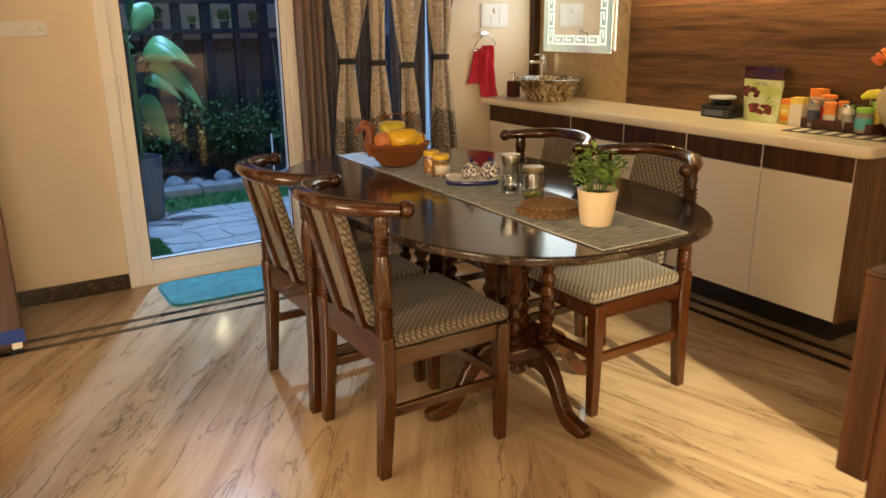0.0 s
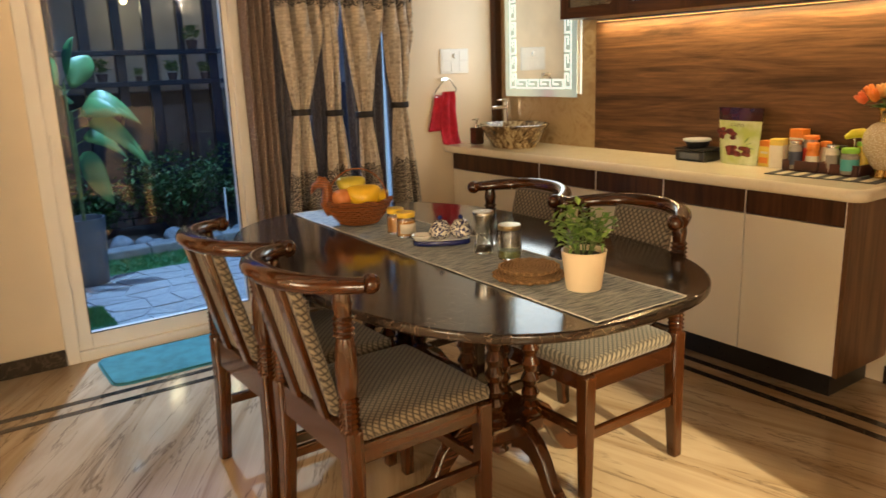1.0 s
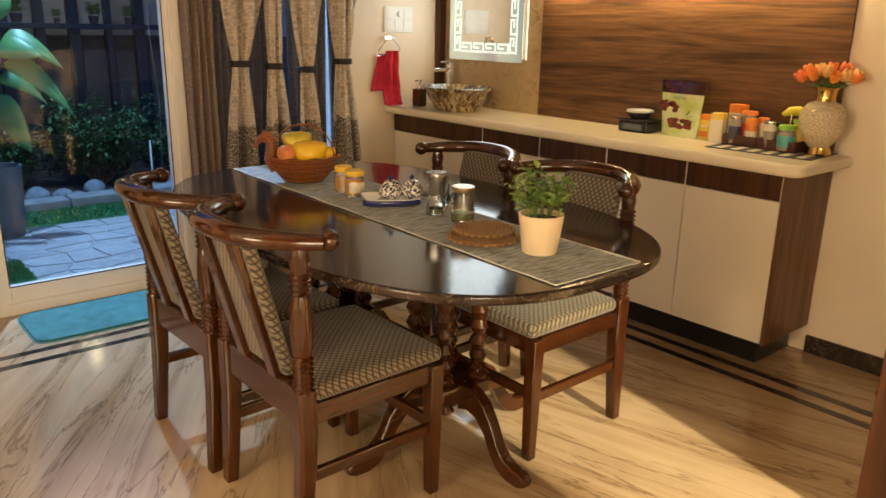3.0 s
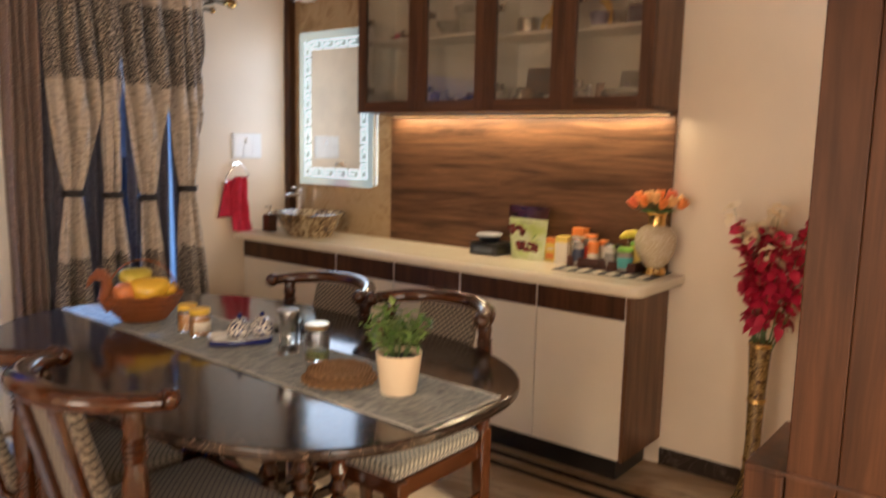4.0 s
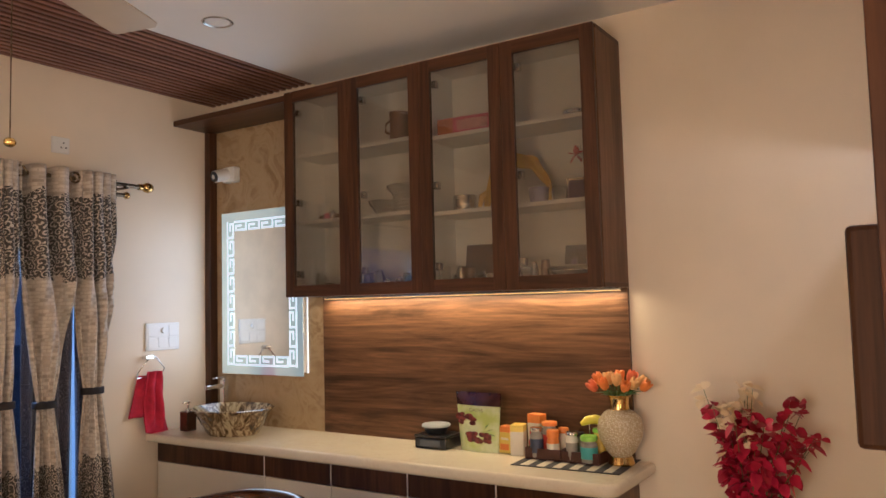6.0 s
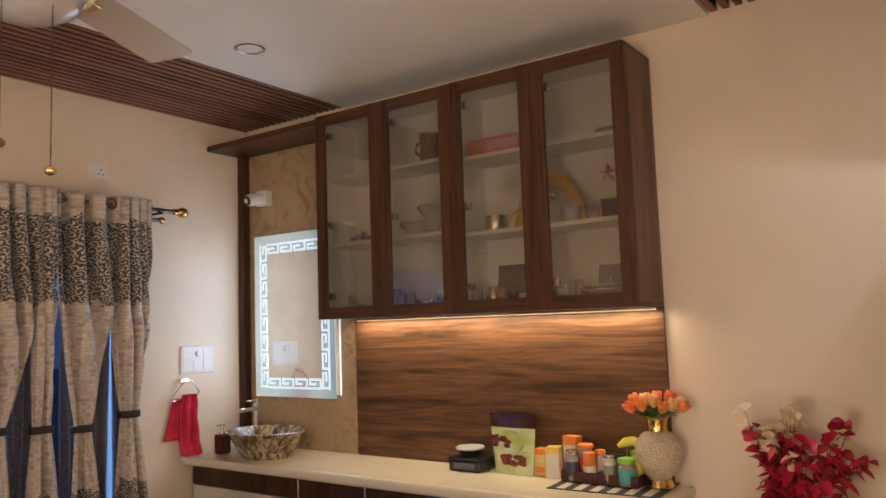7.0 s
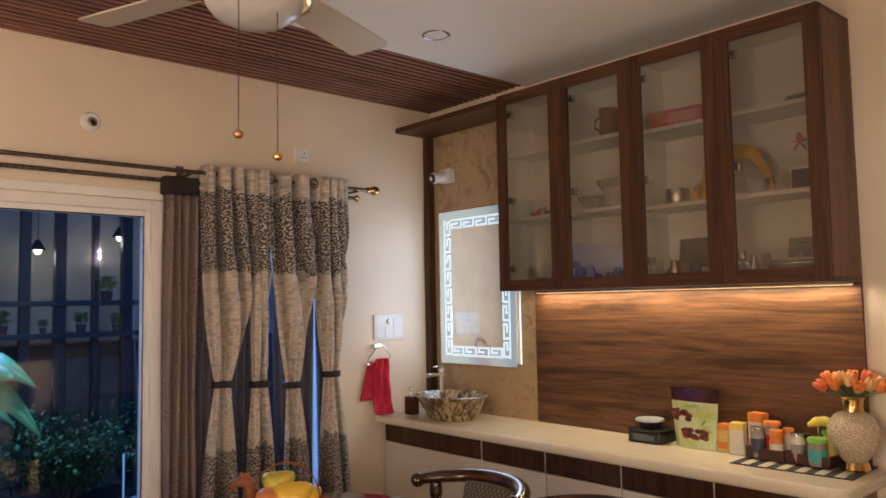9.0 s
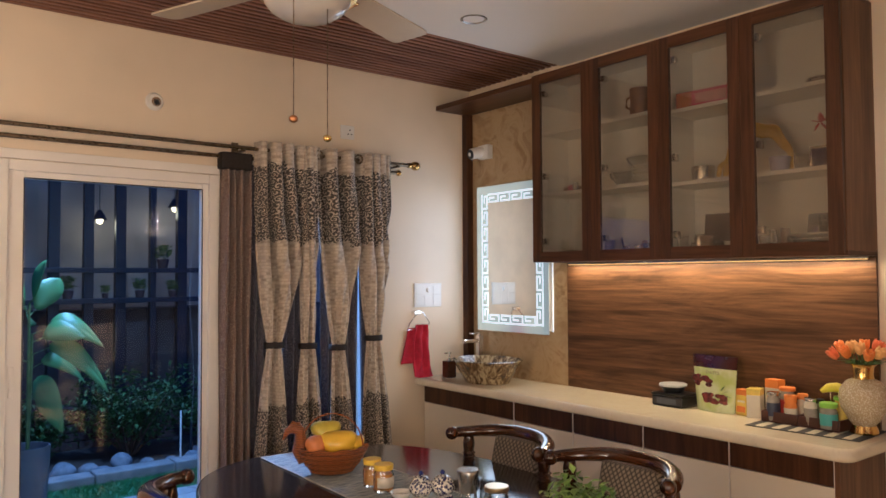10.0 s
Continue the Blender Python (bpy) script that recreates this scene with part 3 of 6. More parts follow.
for i in range(4):
    y1 = -0.891 - i * 0.4185
    y0 = y1 - 0.4165
    d = part("door", box((CX, y0, CZ0 + 0.0), (CX + 0.02, y0 + 0.058, CZ1), 0.0015), M_WALNUT_V, cab, "glazed walnut door")
    part("stile", box((CX, y1 - 0.058, CZ0), (CX + 0.02, y1, CZ1), 0.0015), M_WALNUT_V, d)
    part("rail", box((CX + 0.0005, y0 + 0.058, CZ0), (CX + 0.02, y1 - 0.058, CZ0 + 0.056), 0.0015), M_WALNUT_H, d)
    part("rail", box((CX + 0.0005, y0 + 0.058, CZ1 - 0.056), (CX + 0.02, y1 - 0.058, CZ1), 0.0015), M_WALNUT_H, d)
    g = part("pane", box((CX + 0.008, y0 + 0.058, CZ0 + 0.056), (CX + 0.012, y1 - 0.058, CZ1 - 0.056)), M_CABGLASS, d, "clear glass pane")
    g.visible_shadow = False
    hy = y1 - 0.068
    for z in (1.70, 2.06, 2.52):
        part("hinge", box((CX + 0.021, hy - 0.012, z), (CX + 0.05, hy + 0.012, z + 0.035), 0.004), M_STEEL, d)
led = thing("led_strip_light", "glowing warm strip light under wall cabinet", "strip light")
part("profile", box((-0.078, -2.55, CZ0 - 0.012), (-0.050, -0.95, CZ0 - 0.001), 0.002), M_STEEL, led)
part("diffuser", box((-0.076, -2.548, CZ0 - 0.0145), (-0.052, -0.952, CZ0 - 0.012)), M_LED, led)
solid("walnut_shelf", box((-0.285, -0.889, 2.609), (-0.001, -0.002, 2.640), 0.002), M_WALNUT_H, "walnut top shelf beside wall cabinet", "shelf")

# ---- lit mirror ----
mir = thing("lit_mirror", "backlit wall mirror with glowing key border", "mirror")
part("backing_box", box((-0.022, -0.775, 1.20), (-0.0125, -0.13, 2.09)), M_WHITE, mir)
part("edge_light", box((-0.0225, -0.778, 1.197), (-0.014, -0.7755, 2.093)), M_MIRRORGLOW, mir)
part("glass", box((-0.030, -0.757, 1.178), (-0.0228, -0.112, 2.112)), M_MIRROR, mir, "silvered mirror glass")


def key_border():
    """A running meander band along the four sides, cut from small bars."""
    b = bmesh.new()
    x0, x1 = -0.0316, -0.0309
    ya, yb, za, zb, w, t = -0.712, -0.158, 1.225, 2.062, 0.060, 0.011

    def bar(u0, u1, v0, v1, horizontal, base, inward):
        if horizontal:
            z0, z1 = sorted((base + inward * v0, base + inward * v1))
            box((x0, u0, z0), (x1, u1, z1), 0, b)
        else:
            y0, y1 = sorted((base + inward * v0, base + inward * v1))
            box((x0, y0, u0), (x1, y1, u1), 0, b)

    def run(a, c, horizontal, base, inward):
        n = max(2, round((c - a) / 0.10))
        s = (c - a) / n
        for i in range(n):
            u = a + i * s
            bar(u, u + s, 0, t, horizontal, base, inward)
            bar(u + 0.004, u + 0.004 + t, t + 0.0012, w, horizontal, base, inward)
            bar(u + 0.0052 + t, u + s - 0.010, w - t, w, horizontal, base, inward)
            bar(u + s - 0.010 - t, u + s - 0.010, w - t - 0.026, w - t - 0.0012, horizontal, base, inward)
            bar(u + s * 0.42, u + s - 0.0112 - t, w - t - 0.026, w - t - 0.015, horizontal, base, inward)

    run(ya + w + 0.002, yb - w - 0.002, True, za, 1)
    run(ya + w + 0.002, yb - w - 0.002, True, zb, -1)
    run(za, zb, False, ya, 1)
    run(za, zb, False, yb, -1)
    return b


b = box((-0.0307, -0.756, 1.179), (-0.0301, -0.652, 2.111))
box((-0.0307, -0.218, 1.179), (-0.0301, -0.113, 2.111), 0, b)
box((-0.0307, -0.652, 1.179), (-0.0301, -0.218, 1.285), 0, b)
box((-0.0307, -0.652, 2.002), (-0.0301, -0.218, 2.111), 0, b)
part("frosted_edge", b, M_FROST, mir, "frosted backlit mirror edge")
part("key_border", key_border(), M_MIRRORGLOW, mir, "glowing white key border")

# ---- dining table ----
TX, TY, TZ = -1.763, -1.80, 0.76


def oval(cx, cy, a, c, power, n=72):
    pts = []
    for i in range(n):
        t = 2 * math.pi * i / n
        ct, st = math.cos(t), math.sin(t)
        pts.append((cx + a * math.copysign(abs(ct) ** (2 / power), ct), cy + c * math.copysign(abs(st) ** (2 / power), st)))
    return pts


table = thing("dining_table", "oval dark marble dining table on turned wooden pedestals", "table", (TX, TY, 0), -1.0)
part("tabletop", plate(oval(0, 0, 0.612, 0.985, 2.7), TZ - 0.028, TZ, 0.008), M_TABLE, table, "polished dark brown marble top")
part("sub_frame", plate(oval(0, 0, 0.36, 0.66, 3.5), TZ - 0.075, TZ - 0.029, 0.01), M_MAHOGANY_Y, table)
COLUMN = [(0.030, 0.0), (0.034, 0.012), (0.022, 0.025), (0.030, 0.04), (0.018, 0.055), (0.027, 0.085), (0.017, 0.11), (0.028, 0.14), (0.017, 0.17),
          (0.028, 0.20), (0.017, 0.23), (0.028, 0.26), (0.017, 0.29), (0.028, 0.32), (0.018, 0.35), (0.027, 0.375), (0.020, 0.40), (0.033, 0.415), (0.035, 0.435)]
for py in (-0.34, 0.34):
    ped = part("pedestal", lathe([(0.0, 0.085), (0.018, 0.09), (0.033, 0.105), (0.022, 0.125), (0.05, 0.14), (0.055, 0.16), (0.04, 0.18), (0.045, 0.21), (0.02, 0.225), (0.0, 0.23)], 20, (0, py, 0)), M_MAHOGANY, table, "turned wooden pedestal")
    part("base_block", box((-0.11, py - 0.11, 0.185), (0.11, py + 0.11, 0.245), 0.012), M_MAHOGANY_X, ped)
    part("head_block", box((-0.14, py - 0.14, TZ - 0.12), (0.14, py + 0.14, TZ - 0.0755), 0.01), M_MAHOGANY_X, ped)
    for cx, cy in ((-0.075, -0.075), (0.075, -0.075), (-0.075, 0.075), (0.075, 0.075)):
        part("column", lathe([(r * 1.15, z * 0.90) for r, z in COLUMN], 14, (cx, py + cy, 0.245)), M_MAHOGANY, ped)
    s = 1 if py > 0 else -1
    for ang in (90 * s, 0, 180):
        base = Vector((0, py, 0))
        upper = [(0.085, 0.245), (0.12, 0.252), (0.165, 0.245), (0.21, 0.215), (0.245, 0.165), (0.275, 0.105), (0.31, 0.066), (0.35, 0.052), (0.385, 0.050), (0.405, 0.036)]
        lower = [(0.40, 0.012), (0.375, 0.0), (0.325, 0.0), (0.285, 0.016), (0.25, 0.055), (0.215, 0.115), (0.175, 0.155), (0.13, 0.165), (0.085, 0.15)]
        shape = plate(upper + lower, -0.021, 0.021, 0.006)
        upright = Matrix.Translation(base) @ Matrix.Rotation(radians(ang), 4, "Z") @ Matrix.Rotation(radians(90), 4, "X")
        part("foot", join(None, shape, upright), M_MAHOGANY_X, ped)
part("stretcher", tube([(0, -0.24, 0.215), (0, -0.12, 0.215), (0, 0, 0.215), (0, 0.12, 0.215), (0, 0.24, 0.215)], [0.02, 0.028, 0.02, 0.028, 0.02], 12), M_MAHOGANY_Y, table)


def runner_cloth():
    m, n, l, bs = material("runner_cloth")
    v = coords(n, l, (1, 1, 1))
    streak = noise_tex(n, l, coords(n, l, (16, 150, 1)), 1.0, 3)
    weave = noise_tex(n, l, v, 300, 2)
    c = ramp(n, l, streak, [(0.34, (0.13, 0.155, 0.165)), (0.46, (0.30, 0.335, 0.335)), (0.62, (0.50, 0.53, 0.51))])
    c = mix(n, l, 0.5, c, ramp(n, l, weave, [(0.3, (0.6, 0.6, 0.6)), (0.7, (1.1, 1.1, 1.1))]), "MULTIPLY")
    l.new(c, bs.inputs["Base Color"])
    setv(bs, Roughness=0.85)
    bump(n, l, bs, streak, 0.5, 0.002)
    return m


M_RUNNER = runner_cloth()
M_FRINGE = paint("runner_edge", (0.60, 0.60, 0.55), 0.9, 0.2, 60)
run = thing("table_runner", "grey streaked woven table runner with pale edges", "table runner", (-1.752, -1.805, TZ + 0.0005), -1.4)
part("cloth", sheet(lambda u, v: (-0.168 + 0.336 * u, -0.945 + 1.89 * v, 0.003 + 0.0012 * math.sin(9 * v + 4 * u) * math.sin(7 * u + 2)), 14, 60), M_RUNNER, run)
for s in (-1, 1):
    part("border", tube([(s * 0.168, -0.945 + 1.89 * i / 40, 0.003 + 0.0008 * math.sin(i)) for i in range(41)], 0.0022, 6), M_FRINGE, run)
    part("hem", tube([(-0.168 + 0.336 * i / 16, s * 0.945, 0.003 + 0.0008 * math.sin(2 * i)) for i in range(17)], 0.0022, 6), M_FRINGE, run)
ON = TZ + 0.006

# ---- chairs ----
def beads(z, count, low=0.0215, high=0.0285, pitch=0.0145):
    """Profile of a run of turned rings."""
    return [(low if k % 2 == 0 else high, z + pitch * k * 0.5) for k in range(2 * count + 1)]


POST = [(0.0265, 0.0), (0.027, 0.012)] + beads(0.02, 6) + [(0.0245, 0.115), (0.0285, 0.15), (0.0295, 0.19), (0.0275, 0.235), (0.023, 0.262)] + beads(0.27, 4) + [(0.0225, 0.338), (0.0255, 0.36), (0.021, 0.39)]


def chair():
    c = thing("dining_chair", "polished dark wood dining chair with lattice upholstery", "chair", (0, 0, 0), 0, "chairs round the table")
    for s in (-1, 1):
        y = s * 0.218
        b = box((-0.215 - 0.026, y - 0.026, 0), (-0.215 + 0.026, y + 0.026, 0.48), 0.008)
        bmesh.ops.subdivide_edges(b, edges=[e for e in b.edges if e.calc_length() > 0.3], cuts=6)
        for v in b.verts:
            k = 0.74 + 0.26 * min(1.0, v.co.z / 0.34)
            v.co.x, v.co.y = -0.215 + (v.co.x + 0.215) * k - 0.02 * max(0, 0.3 - v.co.z) / 0.3, y + (v.co.y - y) * k
        leg = part("back_leg", b, M_MAHOGANY, c)
        part("turned_post", lathe(POST, 16, (-0.215, y, 0.465)), M_MAHOGANY, leg)
        bb = box((0.215 - 0.024, y - 0.024, 0), (0.215 + 0.024, y + 0.024, 0.43), 0.006)
        for v in bb.verts:
            k = 0.72 + 0.28 * min(1, v.co.z / 0.3)
            v.co.x, v.co.y = 0.215 + (v.co.x - 0.215) * k, y + (v.co.y - y) * k
        part("front_leg", bb, M_MAHOGANY, c)
        part("side_apron", box((-0.192, y - 0.012, 0.375), (0.192, y + 0.012, 0.432), 0.003), M_MAHOGANY_X, c)
        part("side_stretcher", box((-0.195, y - 0.010, 0.205), (0.195, y + 0.010, 0.24), 0.004), M_MAHOGANY_X, c)
    part("front_apron", box((0.203, -0.194, 0.375), (0.227, 0.194, 0.432), 0.003), M_MAHOGANY_Y, c)
    part("back_apron", box((-0.230, -0.194, 0.375), (-0.200, 0.194, 0.475), 0.004), M_MAHOGANY_Y, c)
    part("cross_stretcher", box((0.205, -0.194, 0.215), (0.225, 0.194, 0.25), 0.004), M_MAHOGANY_Y, c)
    seat = box((-0.19, -0.232, 0.433), (0.245, 0.232, 0.480), 0.021, None, 4)
    bmesh.ops.subdivide_edges(seat, edges=[e for e in seat.edges if e.calc_length() > 0.2], cuts=6, use_grid_fill=True)
    for v in seat.verts:
        if v.co.z > 0.45:
            v.co.z += 0.016 * max(0, 1 - (v.co.x / 0.25) ** 2) * max(0, 1 - (v.co.y / 0.24) ** 2)
    part("seat", seat, M_SEAT, c, "beige lattice upholstered seat")

    def lean(z):
        return -0.212 - 0.105 * (z - 0.46) / 0.4

    def leaning(bb):
        for v in bb.verts:
            v.co.x += lean(v.co.z)
        return bb

    back = leaning(box((0.0, -0.130, 0.478), (0.036, 0.130, 0.868), 0.012, None, 3))
    part("backrest", back, M_BACK, c, "beige lattice upholstered back panel")
    for s in (-1, 1):
        part("back_slat", leaning(box((-0.020, s * 0.088 - 0.022, 0.47), (-0.0005, s * 0.088 + 0.022, 0.872), 0.004)), M_MAHOGANY, c)
    pts, rad = [], []
    for i in range(25):
        y = -0.262 + 0.524 * i / 24
        t = abs(y) / 0.262
        pts.append((-0.335 + 0.165 * t ** 2.6, y * (1 - 0.03 * t ** 6), 0.882 - 0.012 * t ** 2))
        rad.append(0.034 - 0.008 * t ** 2)
    rail = part("top_rail", tube(pts, rad, 14, None, 0.80), M_MAHOGANY_Y, c, "curved polished top rail")
    for s in (-1, 1):
        part("knob", ball(0.027, (-0.150, s * 0.250, 0.870), (1.05, 1, 1)), M_MAHOGANY, rail)
    return c


first = chair()
first.matrix_world = pose(-2.225, -2.14, 0)
for x, y, turn in ((-2.245, -1.62, 1.0), (-1.425, -2.20, 180.0), (-1.43, -1.64, 180.5)):
    copy_thing(first, pose(x, y, 0, 0, 0, turn))

# ---- things on the table ----


def wicker():
    m, n, l, bs = material("brown_wicker")
    v = coords(n, l)
    w = n.new("ShaderNodeTexWave")
    w.bands_direction = "Z"
    w.inputs["Scale"].default_value, w.inputs["Distortion"].default_value = 42, 2.5
    w.inputs["Detail Scale"].default_value = 18
    l.new(v, w.inputs[0])
    l.new(ramp(n, l, w.outputs[1], [(0.2, (0.10, 0.024, 0.004)), (0.8, (0.50, 0.150, 0.022))]), bs.inputs["Base Color"])
    setv(bs, Roughness=0.4, Coat_Weight=0.3)
    bump(n, l, bs, w.outputs[1], 0.8, 0.004)
    return m


M_WICKER = wicker()
bk = thing("fruit_basket", "hen-shaped brown wicker fruit basket on runner", "basket", (-1.79, -1.270, ON), -30)
bk.scale = (0.80, 0.80, 0.86)
part("bowl", lathe([(0.0, 0.0), (0.076, 0.0), (0.082, 0.008), (0.090, 0.018), (0.116, 0.042), (0.138, 0.078), (0.146, 0.112), (0.139, 0.112), (0.108, 0.050), (0.07, 0.026), (0.0, 0.024)], 36, (0, 0, 0), None, (1.08, 0.80)), M_WICKER, bk)
for k in range(10):
    zz = 0.010 + 0.0105 * k
    rr = 0.083 + 0.066 * math.sin(min(1.0, zz / 0.112) * math.pi / 2) ** 1.15
    ring = [((rr + 0.0035 * math.sin(22 * a + math.pi * k)) * 1.08 * math.cos(a), (rr + 0.0035 * math.sin(22 * a + math.pi * k)) * 0.80 * math.sin(a), zz) for a in (2 * math.pi * i / 132 for i in range(133))]
    part("strand", tube(ring, 0.0048, 5), M_WICKER, bk)
rim = [(0.158 * math.cos(a), 0.117 * math.sin(a), 0.112 + 0.004 * math.sin(9 * a)) for a in (2 * math.pi * i / 40 for i in range(41))]
part("rim", tube(rim, 0.007, 8), M_WICKER, bk)
part("neck", tube([(-0.13, 0, 0.06), (-0.158, 0, 0.11), (-0.150, 0, 0.155), (-0.155, 0, 0.19), (-0.185, 0, 0.205), (-0.215, 0, 0.19), (-0.235, 0, 0.155)], [0.035, 0.036, 0.028, 0.027, 0.026, 0.016, 0.004], 12), M_WICKER, bk)
part("comb", tube([(-0.135, 0, 0.195), (-0.16, 0, 0.222), (-0.19, 0, 0.228), (-0.205, 0, 0.21)], [0.005, 0.010, 0.010, 0.004], 8), M_WICKER, bk)
part("tail", tube([(0.13, 0, 0.080), (0.155, 0, 0.108), (0.178, 0, 0.122)], [0.03, 0.02, 0.008], 10), M_WICKER, bk)
part("handle", tube([(0.15 * math.cos(a), -0.02 + 0.02 * math.sin(a), 0.115 + 0.150 * math.sin(a)) for a in (math.pi * i / 20 for i in range(21))], 0.004, 8), M_WICKER, bk)
M_MANGO = paint("mango_skin", (0.72, 0.44, 0.012), 0.35, 0.2, 9, coat=0.2)
M_MANGO2 = paint("green_mango_skin", (0.50, 0.40, 0.03), 0.35, 0.4, 9, coat=0.2)
M_PEACH = paint("orange_fruit_skin", (0.62, 0.22, 0.06), 0.45, 0.3, 12)


def fruit(name, mat, label, at, size, turn, squash=(1.35, 1, 0.95)):
    bm = ball(size, (0, 0, 0), squash, None, 20)
    for v in bm.verts:
        v.co.z += 0.25 * v.co.x * v.co.x / size
        v.co.y *= 1 - 0.12 * v.co.x / size
    solid(name, bm, mat, label, "fruit", at, turn, "fruit in the basket")


BX, BY = -1.79, -1.270
fruit("mango", M_MANGO, "ripe yellow mango in wicker basket", (BX + 0.014, BY - 0.026, ON + 0.112), 0.054, -32)
fruit("mango", M_MANGO2, "greenish yellow mango on top of fruit", (BX - 0.008, BY + 0.034, ON + 0.152), 0.045, -20)
fruit("orange", M_PEACH, "small orange fruit in wicker basket", (BX - 0.066, BY + 0.006, ON + 0.110), 0.042, 0, (1, 1, 0.98))
fruit("mango", M_MANGO, "small yellow mango beside basket handle", (BX + 0.080, BY - 0.044, ON + 0.108), 0.031, 10)
fruit("mango", M_MANGO, "ripe yellow mango at basket bottom", (BX + 0.025, BY + 0.025, ON + 0.075), 0.042, 40)

M_HONEY = glass("honey_glass", (0.85, 0.42, 0.08))
M_JAM = paint("orange_jam", (0.72, 0.32, 0.05), 0.3, 0.2, 20)
M_YLID = paint("yellow_lid", (0.80, 0.52, 0.04), 0.35, 0.08, 20)
M_LABEL = paint("paper_label", (0.70, 0.62, 0.48), 0.6, 0.1, 30)


def jar(name, label, at, r, h, fill, lid, lid_h=0.016, label_mat=None, group="", fill_to=0.82):
    j = thing(name, label, "jar", at, rnd(0, 60), group)
    part("glass_body", lathe([(0, 0), (r * 0.94, 0), (r, 0.004), (r, h * 0.80), (r * 0.88, h * 0.92), (r * 0.88, h), (r * 0.82, h), (r * 0.82, h * 0.91), (r * 0.93, h * 0.79), (r * 0.93, 0.006), (0, 0.006)], 24), M_GLASS, j, "clear glass body")
    if fill:
        part("contents", lathe([(0, 0.0065), (r * 0.92, 0.0065), (r * 0.92, h * fill_to), (0, h * fill_to * 1.01)], 20), fill, j)
    part("lid", lathe([(0, h + 0.0005), (r * 0.95, h + 0.0005), (r * 0.98, h + 0.004), (r * 0.98, h + lid_h - 0.002), (r * 0.93, h + lid_h), (0, h + lid_h)], 24), lid, j)
    if label_mat:
        b = sheet(lambda u, v: ((r + 0.0006) * math.cos(2.6 * u - 3.6), (r + 0.0006) * math.sin(2.6 * u - 3.6), h * (0.2 + 0.5 * v)), 14, 2)
        thick(part("paper_label", b, label_mat, j), 0.0006)
    return j


jar("jam_jar", "small jar of orange jam with yellow lid", (-1.765, -1.520, ON), 0.034, 0.076, M_JAM, M_YLID, 0.020, None, "jam jars")
jar("jam_jar", "small labelled jar of orange jam, yellow lid", (-1.772, -1.605, ON), 0.036, 0.074, M_JAM, M_YLID, 0.020, M_LABEL, "jam jars")

M_CERAMIC = paint("white_ceramic", (0.74, 0.72, 0.66), 0.15, 0.05, 30, coat=0.5)


def blue_pottery():
    m, n, l, bs = material("blue_painted_ceramic")
    v = coords(n, l)
    vor = n.new("ShaderNodeTexVoronoi")
    vor.inputs["Scale"].default_value = 120
    l.new(v, vor.inputs["Vector"])
    l.new(ramp(n, l, vor.outputs["Distance"], [(0.46, (0.03, 0.03, 0.09)), (0.58, (0.66, 0.62, 0.52))]), bs.inputs["Base Color"])
    setv(bs, Roughness=0.15, Coat_Weight=0.5)
    return m


M_POTTERY = blue_pottery()
M_BLUE = paint("cobalt_glaze", (0.015, 0.02, 0.12), 0.15, 0.1, 20, coat=0.5)
cs = thing("condiment_set", "blue and white ceramic condiment pots on boat tray", "condiment set", (-1.745, -1.80, ON), -30)
part("tray", plate(oval(0, 0, 0.105, 0.045, 2.6, 40), 0, 0.018, 0.005), M_BLUE, cs, "cobalt blue rim")
part("tray_inside", plate(oval(0, 0, 0.098, 0.039, 2.6, 40), 0.0185, 0.021, 0.001), M_CERAMIC, cs)
part("spoon_rest", lathe([(0, 0.0215), (0.026, 0.0215), (0.036, 0.032), (0.038, 0.038), (0.034, 0.037), (0.024, 0.027), (0, 0.025)], 24, (-0.072, -0.004, 0)), M_CERAMIC, cs, "white shallow dish")
for x in (-0.004, 0.070):
    p = part("pot", lathe([(0, 0.0215), (0.027, 0.0215), (0.041, 0.036), (0.042, 0.050), (0.037, 0.062), (0.032, 0.070), (0, 0.071)], 22, (x, 0, 0)), M_POTTERY, cs, "patterned pot")
    part("lid", lathe([(0, 0.0715), (0.029, 0.0715), (0.024, 0.082), (0.007, 0.088), (0, 0.088)], 20, (x, 0, 0)), M_POTTERY, p)
    part("knob", lathe([(0, 0.0882), (0.006, 0.0882), (0.010, 0.095), (0.004, 0.104), (0, 0.105)], 16, (x, 0, 0)), M_BLUE, p, "cobalt blue knob")
M_PEPPER = paint("black_pepper", (0.03, 0.022, 0.015), 0.8, 0.4, 200)
gr = thing("pepper_grinder", "steel and glass pepper grinder on runner", "grinder", (-1.718, -2.01, ON))
part("glass_base", lathe([(0, 0), (0.031, 0), (0.034, 0.004), (0.030, 0.05), (0.026, 0.072), (0.022, 0.072), (0.026, 0.048), (0.029, 0.007), (0, 0.007)], 24), M_GLASS, gr)
part("peppercorns", lathe([(0, 0.0075), (0.027, 0.0075), (0.026, 0.022), (0, 0.025)], 20), M_PEPPER, gr)
part("steel_top", lathe([(0, 0.0725), (0.027, 0.0725), (0.029, 0.078), (0.034, 0.132), (0.0365, 0.134), (0.0365, 0.142), (0.034, 0.145), (0, 0.145)], 24), M_STEEL, gr, "brushed steel head")
M_GREENFILL = paint("green_mint_sweets", (0.20, 0.22, 0.05), 0.6, 0.4, 120)
M_LIDGOLD = metal("pale_gold_lid", (0.60, 0.46, 0.25), 0.3)
jar("glass_jar", "glass jar with pale gold lid, part full", (-1.700, -2.125, ON), 0.039, 0.098, M_GREENFILL, M_LIDGOLD, 0.016, None, "", 0.30)
gb = thing("glass_tumbler", "small clear glass tumbler behind the jars", "tumbler", (-1.63, -1.93, ON))
